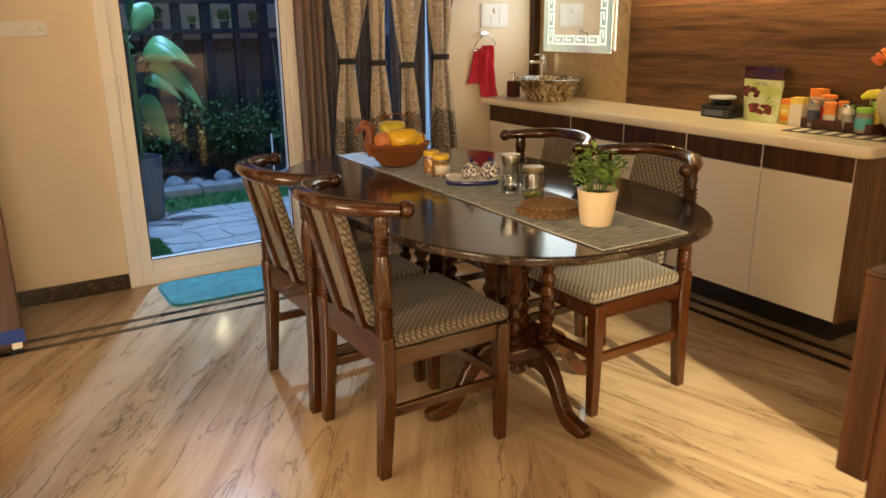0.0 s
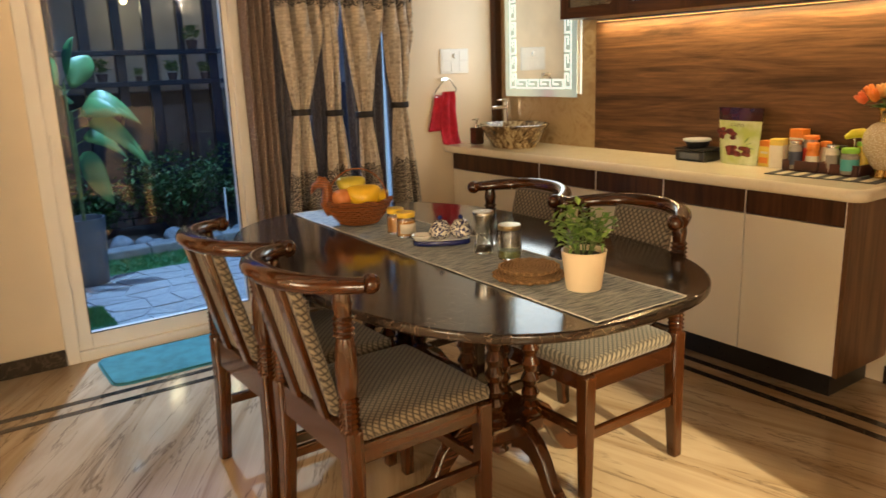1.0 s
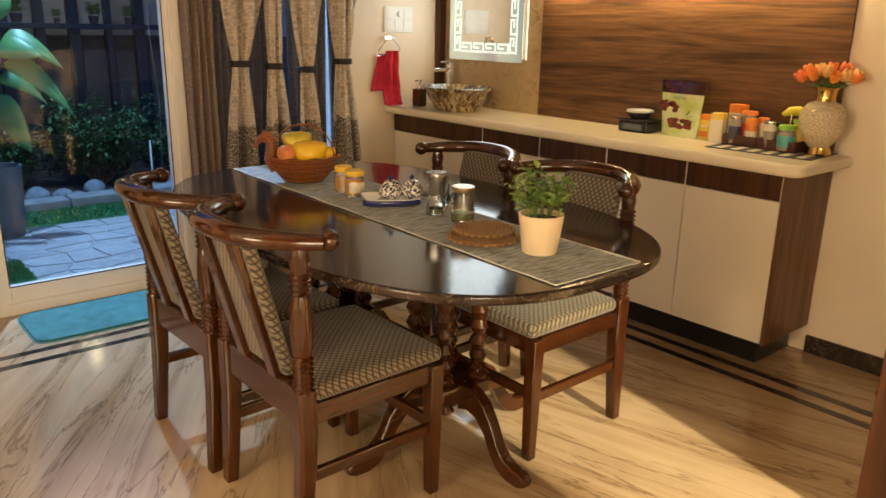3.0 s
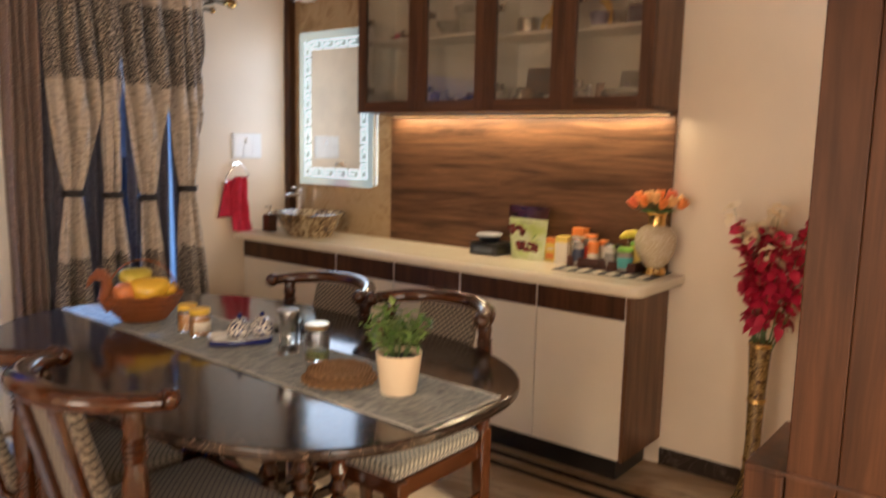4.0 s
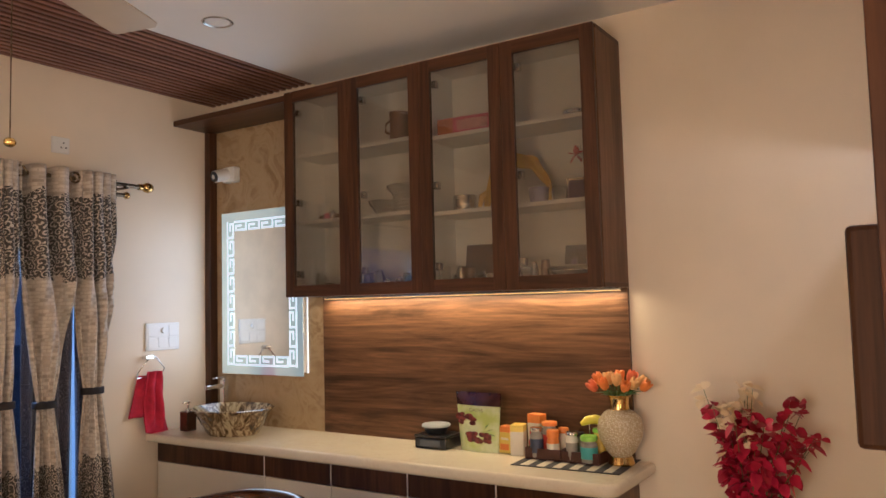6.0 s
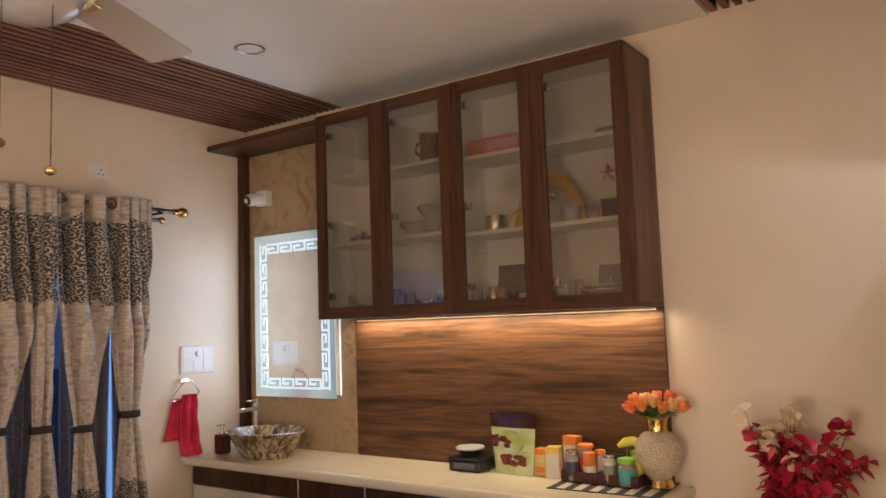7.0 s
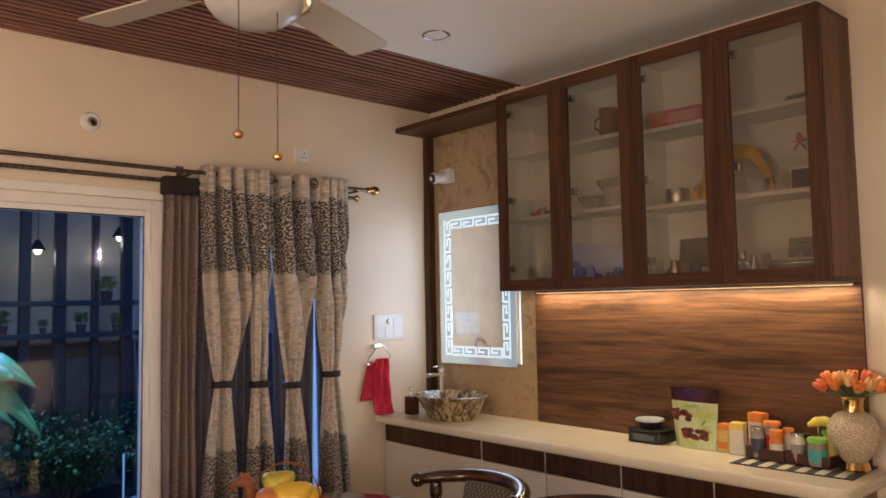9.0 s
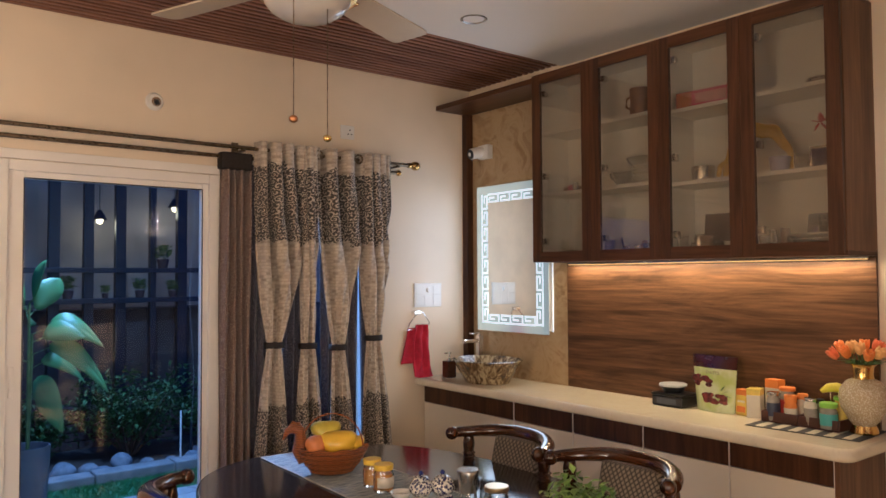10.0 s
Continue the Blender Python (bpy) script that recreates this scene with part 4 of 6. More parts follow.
part("glass", lathe([(0, 0), (0.026, 0), (0.033, 0.085), (0.031, 0.085), (0.024, 0.006), (0, 0.006)], 22), M_GLASS, gb)


def jute():
    m, n, l, bs = material("jute_braid")
    v = coords(n, l)
    w = n.new("ShaderNodeTexWave")
    w.wave_type, w.rings_direction = "RINGS", "Z"
    w.inputs["Scale"].default_value, w.inputs["Distortion"].default_value, w.inputs["Detail Scale"].default_value = 30, 3.0, 40
    l.new(v, w.inputs[0])
    l.new(ramp(n, l, w.outputs[1], [(0.2, (0.30, 0.16, 0.055)), (0.8, (0.60, 0.36, 0.15))]), bs.inputs["Base Color"])
    setv(bs, Roughness=0.8)
    bump(n, l, bs, w.outputs[1], 1.0, 0.004)
    return m


M_JUTE = jute()
for at, r in (((-1.795, -2.325, ON), 0.106), ((-1.775, -2.305, ON + 0.0145), 0.092)):
    bm = bmesh.new()
    for i in range(9):
        q = r * (i + 0.6) / 9
        wavy = 0.030 if i == 8 else 0.0
        tube([(q * (1 + wavy * math.cos(26 * a)) * math.cos(a), q * (1 + wavy * math.cos(26 * a)) * math.sin(a), 0.006 + 0.0012 * math.sin(13 * a + i)) for a in (2 * math.pi * k / 104 for k in range(105))], r / 17, 6, bm)
    solid("jute_coaster", bm, M_JUTE, "round braided brown jute table mat", "coaster", at, rnd(0, 90), "stacked jute mats")

M_POT = paint("cream_pot_glaze", (0.74, 0.60, 0.40), 0.35, 0.04, 6)
M_SOIL = paint("dark_soil", (0.03, 0.02, 0.012), 0.9, 0.4, 80)
M_HERB = leaf_cloth("herb_leaves", (0.07, 0.15, 0.025), (0.22, 0.33, 0.07))
M_STEM = paint("green_stem", (0.10, 0.15, 0.04), 0.5, 0.2, 30)
pp = thing("potted_plant", "small green herb plant in cream pot", "potted plant", (-1.765, -2.525, ON))
part("pot", lathe([(0, 0), (0.047, 0), (0.050, 0.004), (0.063, 0.108), (0.0635, 0.112), (0.059, 0.112), (0.055, 0.09), (0, 0.09)], 32), M_POT, pp, "cream tapered pot")
part("soil", lathe([(0, 0.0905), (0.054, 0.0905), (0.05, 0.098), (0, 0.102)], 20), M_SOIL, pp)
items, bm = [], bmesh.new()
for k in range(24):
    a, sp = rnd(0, 6.28), rnd(0.02, 0.10)
    h = rnd(0.06, 0.155) * (1 - 0.4 * sp / 0.1) + 0.02
    tip = Vector((sp * math.cos(a), sp * math.sin(a), 0.095 + h))
    root = Vector((0.02 * math.cos(a), 0.02 * math.sin(a), 0.096))
    mid = (root + tip) / 2 + Vector((0, 0, 0.02))
    tube([root, mid, tip], [0.0016, 0.0013, 0.0008], 5, bm)
    for i in range(10):
        t = rnd(0.40, 1.05)
        p = root.lerp(tip, t) + Vector((rnd(-1, 1), rnd(-1, 1), rnd(-0.5, 1))) * 0.016
        items.append((p, (rnd(-1, 1), rnd(-1, 1), rnd(-0.3, 0.8)), rnd(0.022, 0.038), rnd(0.014, 0.023)))
tagged(part("stems", bm, M_STEM, pp), kind="stuff")
cr = new("foliage", leaves_mesh("foliage", items, M_HERB))
cr.parent = pp
tagged(cr, kind="stuff")

# ---- things on the counter ----


def basin_stone():
    m, n, l, bs = material("brown_streaked_stone")
    a = noise_tex(n, l, coords(n, l, (14, 14, 4)), 1.6, 6, 0.65, 1.6)
    l.new(ramp(n, l, a, [(0.38, (0.045, 0.026, 0.012)), (0.5, (0.20, 0.13, 0.06)), (0.6, (0.50, 0.40, 0.22))]), bs.inputs["Base Color"])
    setv(bs, Roughness=0.16, Coat_Weight=0.4)
    return m


M_BASIN = basin_stone()
bs_ = thing("wash_basin", "brown streaked ceramic vessel basin on counter", "wash basin", (-0.265, -0.465, TOP))
bs_.scale = (1.0, 1.0, 0.92)
part("bowl", lathe([(0, 0), (0.135, 0), (0.142, 0.006), (0.205, 0.128), (0.222, 0.146), (0.214, 0.150), (0.19, 0.128), (0.12, 0.02), (0, 0.014)], 56, (0, 0, 0), None, (0.88, 1.06)), M_BASIN, bs_)
part("drain", lathe([(0, 0.0145), (0.02, 0.0145), (0.018, 0.019), (0, 0.02)], 18), M_CHROME, bs_)
tp = thing("basin_tap", "tall square chrome basin tap", "tap", (-0.055, -0.155, TOP))
part("foot", lathe([(0, 0), (0.026, 0), (0.024, 0.008), (0, 0.01)], 20), M_CHROME, tp)
part("column", box((-0.018, -0.018, 0.009), (0.018, 0.018, 0.25), 0.004), M_CHROME, tp)
part("spout", box((-0.135, -0.014, 0.205), (-0.0185, 0.014, 0.228), 0.004), M_CHROME, tp)
part("lever", box((-0.075, -0.012, 0.2585), (0.012, 0.012, 0.268), 0.003), M_CHROME, tp)
part("lever_neck", box((-0.01, -0.01, 0.2495), (0.01, 0.01, 0.259), 0.001), M_CHROME, tp)
sp = thing("soap_bottle", "dark brown soap bottle with steel pump", "soap dispenser", (-0.315, -0.165, TOP))
part("bottle", box((-0.032, -0.032, 0), (0.032, 0.032, 0.105), 0.006), paint("brown_resin", (0.06, 0.025, 0.012), 0.25, 0.2, 30), sp)
part("pump", lathe([(0.014, 0.1055), (0.014, 0.118), (0.005, 0.12), (0.005, 0.148), (0.011, 0.149), (0.011, 0.158), (0, 0.159)], 16), M_STEEL, sp)
part("nozzle", box((-0.035, -0.004, 0.150), (-0.0112, 0.004, 0.157), 0.001), M_STEEL, sp)

bx_ = thing("storage_box", "black plastic storage box with clear front", "box", (-0.105, -1.665, TOP))
part("body", box((-0.07, -0.085, 0), (0.07, 0.085, 0.05), 0.008), M_BLACK, bx_)
part("lid", box((-0.073, -0.088, 0.0505), (0.073, 0.088, 0.062), 0.005), M_BLACK, bx_)
part("window", box((-0.0725, -0.055, 0.012), (-0.0705, 0.055, 0.040), 0.0005), paint("smoked_plastic", (0.10, 0.11, 0.12), 0.15, 0.1, 20), bx_)
bo = thing("lidded_bowl", "small dark bowl with grey lid on box", "bowl", (-0.105, -1.655, TOP + 0.0625))
part("bowl", lathe([(0, 0), (0.045, 0), (0.06, 0.03), (0, 0.03)], 28), M_BLACK, bo)
part("lid", lathe([(0, 0.0305), (0.066, 0.0305), (0.067, 0.038), (0.062, 0.042), (0, 0.042)], 28), paint("grey_lid", (0.42, 0.43, 0.44), 0.35, 0.05, 20), bo)


def pouch_print():
    m, n, l, bs = material("pouch_print")
    v = coords(n, l)
    a = noise_tex(n, l, v, 9, 3)
    l.new(ramp(n, l, a, [(0.35, (0.46, 0.54, 0.12)), (0.52, (0.62, 0.66, 0.36)), (0.72, (0.40, 0.50, 0.16))]), bs.inputs["Base Color"])
    setv(bs, Roughness=0.28, Coat_Weight=0.4)
    bump(n, l, bs, noise_tex(n, l, v, 14, 3), 0.3, 0.01)
    return m


M_POUCH = pouch_print()
M_POUCHTOP = paint("dark_brown_foil", (0.05, 0.012, 0.010), 0.25, 0.2, 20, coat=0.4)
M_DATES = paint("printed_dates", (0.17, 0.035, 0.022), 0.25, 0.75, 60)
po = thing("food_pouch", "yellow stand-up pouch of dates, brown top", "pouch", (-0.105, -1.885, TOP), -4)
po.scale = (1.0, 1.13, 0.97)


def pouch_shape(u0, u1, z0, z1, grow=0.0):
    def f(s):
        def g(u, v):
            z = z0 + (z1 - z0) * v
            w = 0.088 + 0.018 * (z / 0.25)
            y = (-1 + 2 * u) * w
            d = 0.034 * (1 - (z / 0.27) ** 1.5) * (1 - abs(-1 + 2 * u) ** 2.5) + 0.002
            return (s * (d + grow), y, z)
        return g
    b = sheet(f(-1), 20, 16)
    return sheet(f(1), 20, 16, b)


part("body", pouch_shape(0, 1, 0, 0.205), M_POUCH, po, "yellow printed pouch body")
part("top_band", pouch_shape(0, 1, 0.2052, 0.265), M_POUCHTOP, po, "dark brown foil top")
bm = bmesh.new()
for cy, cz, k in ((0.050, 0.142, 16), (-0.012, 0.062, 26)):
    for i in range(k):
        yy, zz = cy + rnd(-0.035, 0.035) * (1.3 if k > 9 else 0.8), cz + rnd(-0.018, 0.02)
        wv = 0.088 + 0.018 * (zz / 0.25)
        d = 0.034 * (1 - (zz / 0.27) ** 1.5) * (1 - abs(yy / wv) ** 2.5) + 0.003
        ball(0.0125, (-d, yy, zz), (0.22, 1.3, 0.85), bm, 10)
tagged(part("date_print", bm, M_DATES, po), kind="stuff")
bm = bmesh.new()
for yy, zz, aa in ((-0.052, 0.095, 0.4), (-0.06, 0.085, -0.2), (-0.045, 0.105, 0.9)):
    leaf((-0.030, yy, zz), (-0.05, -math.cos(aa), math.sin(aa)), 0.035, 0.012, 0, bm)
thick(part("leaf_print", bm, M_HERB, po), 0.0006)


def words(body, size, at, turn, mat, name, parent, depth=0.0006):
    """Flat raised lettering, turned into a mesh."""
    cu = bpy.data.curves.new("lettering", "FONT")
    cu.body, cu.size, cu.align_x, cu.extrude = body, size, "CENTER", depth
    tmp = bpy.data.objects.new("lettering", cu)
    scene.collection.objects.link(tmp)
    me = bpy.data.meshes.new_from_object(tmp.evaluated_get(bpy.context.evaluated_depsgraph_get()))
    bpy.data.objects.remove(tmp)
    bpy.data.curves.remove(cu)
    ob = new(name, me)
    me.materials.clear()
    me.materials.append(mat)
    ob.parent = parent
    ob.location = at
    ob.rotation_euler = [radians(q) for q in turn]
    return ob


words("DATES", 0.022, (-0.020, 0.0, 0.178), (90, 0, -90), paint("grey_ink", (0.25, 0.25, 0.12), 0.5, 0.05), "lettering", po)

M_ORANGE = paint("orange_card", (0.78, 0.25, 0.03), 0.4, 0.1, 20)
M_YELLOW = paint("yellow_card", (0.78, 0.58, 0.08), 0.4, 0.1, 20)
M_CARD = paint("white_card", (0.72, 0.66, 0.52), 0.45, 0.06, 20)
M_RED = paint("red_print", (0.55, 0.05, 0.03), 0.4, 0.1, 20)
M_LGREEN = paint("lime_plastic", (0.30, 0.60, 0.06), 0.35, 0.1, 20)
M_TEAL = paint("teal_print", (0.10, 0.42, 0.40), 0.4, 0.1, 20)


def carton(label, at, size, body, top, turn, mark=None):
    c = thing("medicine_carton", label, "carton", at, turn, "cartons on counter")
    w, d, h = size
    part("box", box((-d / 2, -w / 2, 0), (d / 2, w / 2, h * 0.78), 0.0012), body, c)
    part("top_band", box((-d / 2, -w / 2, h * 0.7802), (d / 2, w / 2, h), 0.0012), top, c)
    if mark:
        part("print_mark", box((-d / 2 - 0.0008, -w / 2 + 0.006, h * 0.12), (-d / 2 - 0.0001, w / 2 - 0.006, h * 0.35)), mark, c)
        part("print_bar", box((-d / 2 - 0.0008, -w / 2 + 0.008, h * 0.5), (-d / 2 - 0.0001, w / 2 - 0.012, h * 0.58)), M_CARD if body is not M_CARD else M_RED, c)
    return c


carton("orange and yellow medicine carton", (-0.085, -2.018, TOP), (0.058, 0.05, 0.115), M_YELLOW, M_ORANGE, -8, M_ORANGE)
carton("plain white medicine carton, yellow top flap", (-0.10, -2.080, TOP), (0.058, 0.07, 0.128), M_CARD, M_YELLOW, 14)
carton("tall white carton with orange top", (-0.050, -2.145, TOP), (0.066, 0.05, 0.17), M_CARD, M_ORANGE, -10, M_RED)

sm = thing("striped_placemat", "black and cream striped placemat on counter", "placemat", (-0.125, -2.365, TOP), 3)
M_DKCLOTH = paint("charcoal_cloth", (0.045, 0.042, 0.042), 0.85, 0.2, 90)
M_CRCLOTH = paint("cream_cloth", (0.60, 0.54, 0.40), 0.85, 0.1, 90)
for i in range(13):
    y0 = -0.225 + i * 0.45 / 13
    part("stripe", box((-0.165, y0, 0.0005), (0.115, y0 + 0.45 / 13 - 0.0006, 0.0035), 0.0006, None, 1), M_DKCLOTH if i % 2 == 0 else M_CRCLOTH, sm)
part("hem", box((-0.176, -0.225, 0.0005), (-0.1655, 0.225, 0.004), 0.001), M_DKCLOTH, sm)
MZ = TOP + 0.0042
M_TRAY = paint("dark_brown_tray", (0.075, 0.026, 0.016), 0.35, 0.2, 20)


def tray(at, w, d, turn):
    t = thing("wooden_tray", "dark brown open box tray with jars", "tray", at, turn, "trays on counter")
    part("bottom", box((-d / 2, -w / 2, 0), (d / 2, w / 2, 0.006)), M_TRAY, t)
    for s in (-1, 1):
        part("long_side", box((s * d / 2 - 0.004, -w / 2, 0.0062), (s * d / 2 + 0.004, w / 2, 0.045), 0.002), M_TRAY, t)
        part("short_side", box((-d / 2 + 0.0045, s * w / 2 - 0.004, 0.0062), (d / 2 - 0.0045, s * w / 2 + 0.004, 0.045), 0.002), M_TRAY, t)


tray((-0.115, -2.228, MZ), 0.155, 0.13, 2)
tray((-0.118, -2.398, MZ), 0.165, 0.13, -3)


def bottle(label, at, r, h, body, cap, cap_h, band=None):
    j = thing("condiment_bottle", label, "bottle", at, rnd(0, 40), "bottles in trays")
    part("body", lathe([(0, 0), (r * 0.93, 0), (r, 0.004), (r, h * 0.84), (r * 0.8, h * 0.95), (r * 0.8, h), (0, h)], 20), body, j)
    part("cap", lathe([(0, h + 0.0003), (r * 0.98, h + 0.0003), (r, h + 0.003), (r, h + cap_h - 0.003), (r * 0.92, h + cap_h), (0, h + cap_h)], 20), cap, j)
    if band:
        part("label_band", lathe([(r + 0.0002, h * 0.18), (r + 0.0009, h * 0.18), (r + 0.0009, h * 0.72), (r + 0.0002, h * 0.72)], 20), band, j)
    return j


TZ_ = MZ + 0.0065
M_GREYFILL = paint("pale_salt_glass", (0.34, 0.31, 0.26), 0.2, 0.15, 40, coat=0.5)
M_DKLABEL = paint("navy_label", (0.05, 0.06, 0.10), 0.5, 0.3, 60)
bottle("salt bottle with grey cap and navy label", (-0.160, -2.195, TZ_), 0.027, 0.105, M_GREYFILL, M_STEEL, 0.016, M_DKLABEL)
bottle("orange capped bottle with red label", (-0.115, -2.235, TZ_), 0.033, 0.125, M_GREYFILL, M_ORANGE, 0.016, M_RED)
bottle("orange plastic bottle, orange cap", (-0.155, -2.268, TZ_), 0.026, 0.085, M_ORANGE, M_ORANGE, 0.030, M_CARD)
bottle("pale bottle with orange cap", (-0.095, -2.290, TZ_), 0.022, 0.095, M_CARD, M_ORANGE, 0.022)
bottle("slim white bottle with steel cap", (-0.160, -2.355, TZ_), 0.025, 0.10, M_CARD, M_STEEL, 0.014, M_GREYFILL)
bottle("dark bottle with grey cap", (-0.110, -2.365, TZ_), 0.022, 0.09, M_GREYFILL, M_BLACK, 0.016)
bottle("lime capped bottle with teal label", (-0.165, -2.430, TZ_), 0.034, 0.085, M_GREYFILL, M_LGREEN, 0.020, M_TEAL)
bottle("yellow plastic bottle with lime cap", (-0.105, -2.452, TZ_), 0.027, 0.11, M_YELLOW, M_LGREEN, 0.016)
M_BANANA = paint("bright_yellow_plastic", (0.72, 0.62, 0.03), 0.35, 0.1, 20)
solid("yellow_squeezer", tube([(-0.02, 0.055, 0.0), (-0.01, 0.03, 0.016), (0, 0.0, 0.02), (0, -0.04, 0.012), (0, -0.06, 0.0)], [0.008, 0.018, 0.02, 0.018, 0.010], 12), M_BANANA, "bright yellow plastic squeezer lying on bottles", "squeezer", (-0.10, -2.435, TZ_ + 0.140), 0)
st = thing("steel_spreader", "small steel knob handle above bottles", "spoon", (-0.08, -2.40, TZ_))
part("handle", tube([(0, 0, 0.0), (0.0, 0.0, 0.15)], 0.003, 8), M_STEEL, st)
part("knob", tube([(0, -0.02, 0.153), (0, 0.02, 0.158)], 0.006, 10), M_STEEL, st)


def beaded():
    m, n, l, bs = material("gold_beaded_ceramic")
    vor = n.new("ShaderNodeTexVoronoi")
    vor.inputs["Scale"].default_value = 150
    l.new(coords(n, l), vor.inputs["Vector"])
    l.new(ramp(n, l, vor.outputs["Distance"], [(0.1, (0.90, 0.82, 0.62)), (0.55, (0.56, 0.45, 0.27))]), bs.inputs["Base Color"])
    setv(bs, Roughness=0.25, Metallic=0.15)
    bump(n, l, bs, maths(n, l, "SUBTRACT", 1.0, vor.outputs["Distance"]), 0.9, 0.004)
    return m


gv = thing("gold_vase", "cream beaded vase with gold neck and foot", "vase", (-0.115, -2.545, MZ))
part("foot", lathe([(0, 0), (0.050, 0), (0.052, 0.006), (0.045, 0.026), (0.042, 0.032), (0, 0.033)], 32), M_GOLD, gv, "shiny gold foot")
part("belly", lathe([(0.040, 0.0325), (0.055, 0.05), (0.083, 0.10), (0.091, 0.140), (0.085, 0.175), (0.062, 0.205), (0.040, 0.216), (0.036, 0.216)], 40), beaded(), gv, "beaded cream belly")
part("neck", lathe([(0.039, 0.2165), (0.036, 0.235), (0.040, 0.262), (0.052, 0.274), (0.047, 0.274), (0.034, 0.25), (0.032, 0.2165)], 32), M_GOLD, gv, "shiny gold neck")
M_TULIP = [paint("orange_petal", (0.84, 0.27, 0.035), 0.5, 0.25, 40), paint("peach_petal", (0.85, 0.52, 0.18), 0.5, 0.25, 40), paint("coral_petal", (0.80, 0.19, 0.06), 0.5, 0.25, 40)]
M_LEAFGREEN = leaf_cloth("flower_leaves", (0.04, 0.13, 0.03), (0.10, 0.24, 0.06))
bq = thing("tulip_bunch", "bunch of orange and peach artificial tulips", "flowers", (-0.115, -2.545, MZ + 0.264))
stems = bmesh.new()
for i in range(17):
    a = i * 2.4
    r = 0.016 + 0.088 * math.sqrt(i / 17)
    h = 0.070 - 0.35 * r + rnd(-0.008, 0.012)
    tip = Vector((r * math.cos(a) * 0.8, r * math.sin(a), h))
    tube([(0.006 * math.cos(a), 0.006 * math.sin(a), -0.06), tip * 0.5 + Vector((0, 0, 0.02)), tip], 0.002, 6, stems)
    way = (tip + Vector((0, 0, 0.06))).normalized()
    rot = Vector((0, 0, 1)).rotation_difference(way).to_matrix().to_4x4()
    core = join(None, ball(0.011, (0, 0, 0.012), (1, 1, 1.4), None, 10), Matrix.Translation(tip) @ rot)
    bloom = part("tulip", core, M_TULIP[i % 3], bq)
    for k in range(6):
        b2 = 2 * math.pi * k / 6
        s = Vector((math.cos(b2), math.sin(b2), 0))
        q = Matrix.Rotation(b2, 4, "Z") @ Matrix.Translation((0.010 if k % 2 else 0.007, 0, 0)) @ Matrix.Rotation(0.16, 4, "Y")
        bb = ball(0.019, (0, 0, 0.022), (0.34, 0.70, 1.35), None, 10)
        for v in bb.verts:
            v.co.y *= 1 - 0.5 * max(0, (v.co.z - 0.022) / 0.026) ** 1.5
        part("petal", join(None, bb, Matrix.Translation(tip) @ rot @ q), M_TULIP[i % 3], bloom)
part("stems", stems, M_STEM, bq)
bm = bmesh.new()
for i in range(14):
    a = i * 2.4 + 1
    leaf((0.012 * math.cos(a), 0.012 * math.sin(a), -0.01), (math.cos(a), math.sin(a), 0.75), rnd(0.08, 0.115), 0.026, 0.35, bm, 5)
part("leaves", bm, M_LEAFGREEN, bq)

# ---- curtains ----
ROD_Y, ROD_Z = -0.10, 2.215


def rod(name, y, z, x0, x1, label):
    r = thing(name, label, "curtain rod")
    part("pole", tube([(x0, y, z), (x1, y, z)], 0.0105, 14), M_ROD, r)
    return r


front = rod("curtain_rod", ROD_Y, ROD_Z, -3.6, -0.575, "dark metal curtain rod with brass finial")
part("collar", tube([(-0.58, ROD_Y, ROD_Z), (-0.56, ROD_Y, ROD_Z)], 0.017, 14), M_BRASS, front)
part("finial", ball(0.028, (-0.525, ROD_Y, ROD_Z), (1.25, 1, 1)), M_BRASS, front, "round brass finial")
rear = rod("curtain_rod", -0.042, 2.17, -3.6, -0.62, "thin dark inner curtain rod")
part("end_cap", ball(0.019, (-0.612, -0.042, 2.17)), M_BRASS, rear)
for x in (-1.66, -0.665, -2.95):
    br = part("bracket", box((x - 0.012, ROD_Y - 0.02, ROD_Z - 0.022), (x + 0.012, -0.0005, ROD_Z - 0.013), 0.002), M_ROD, front)
    part("wall_plate", box((x - 0.02, -0.006, ROD_Z - 0.06), (x + 0.02, -0.0004, ROD_Z + 0.04), 0.002), M_ROD, br)


def smooth(t):
    t = max(0.0, min(1.0, t))
    return t * t * (3 - 2 * t)


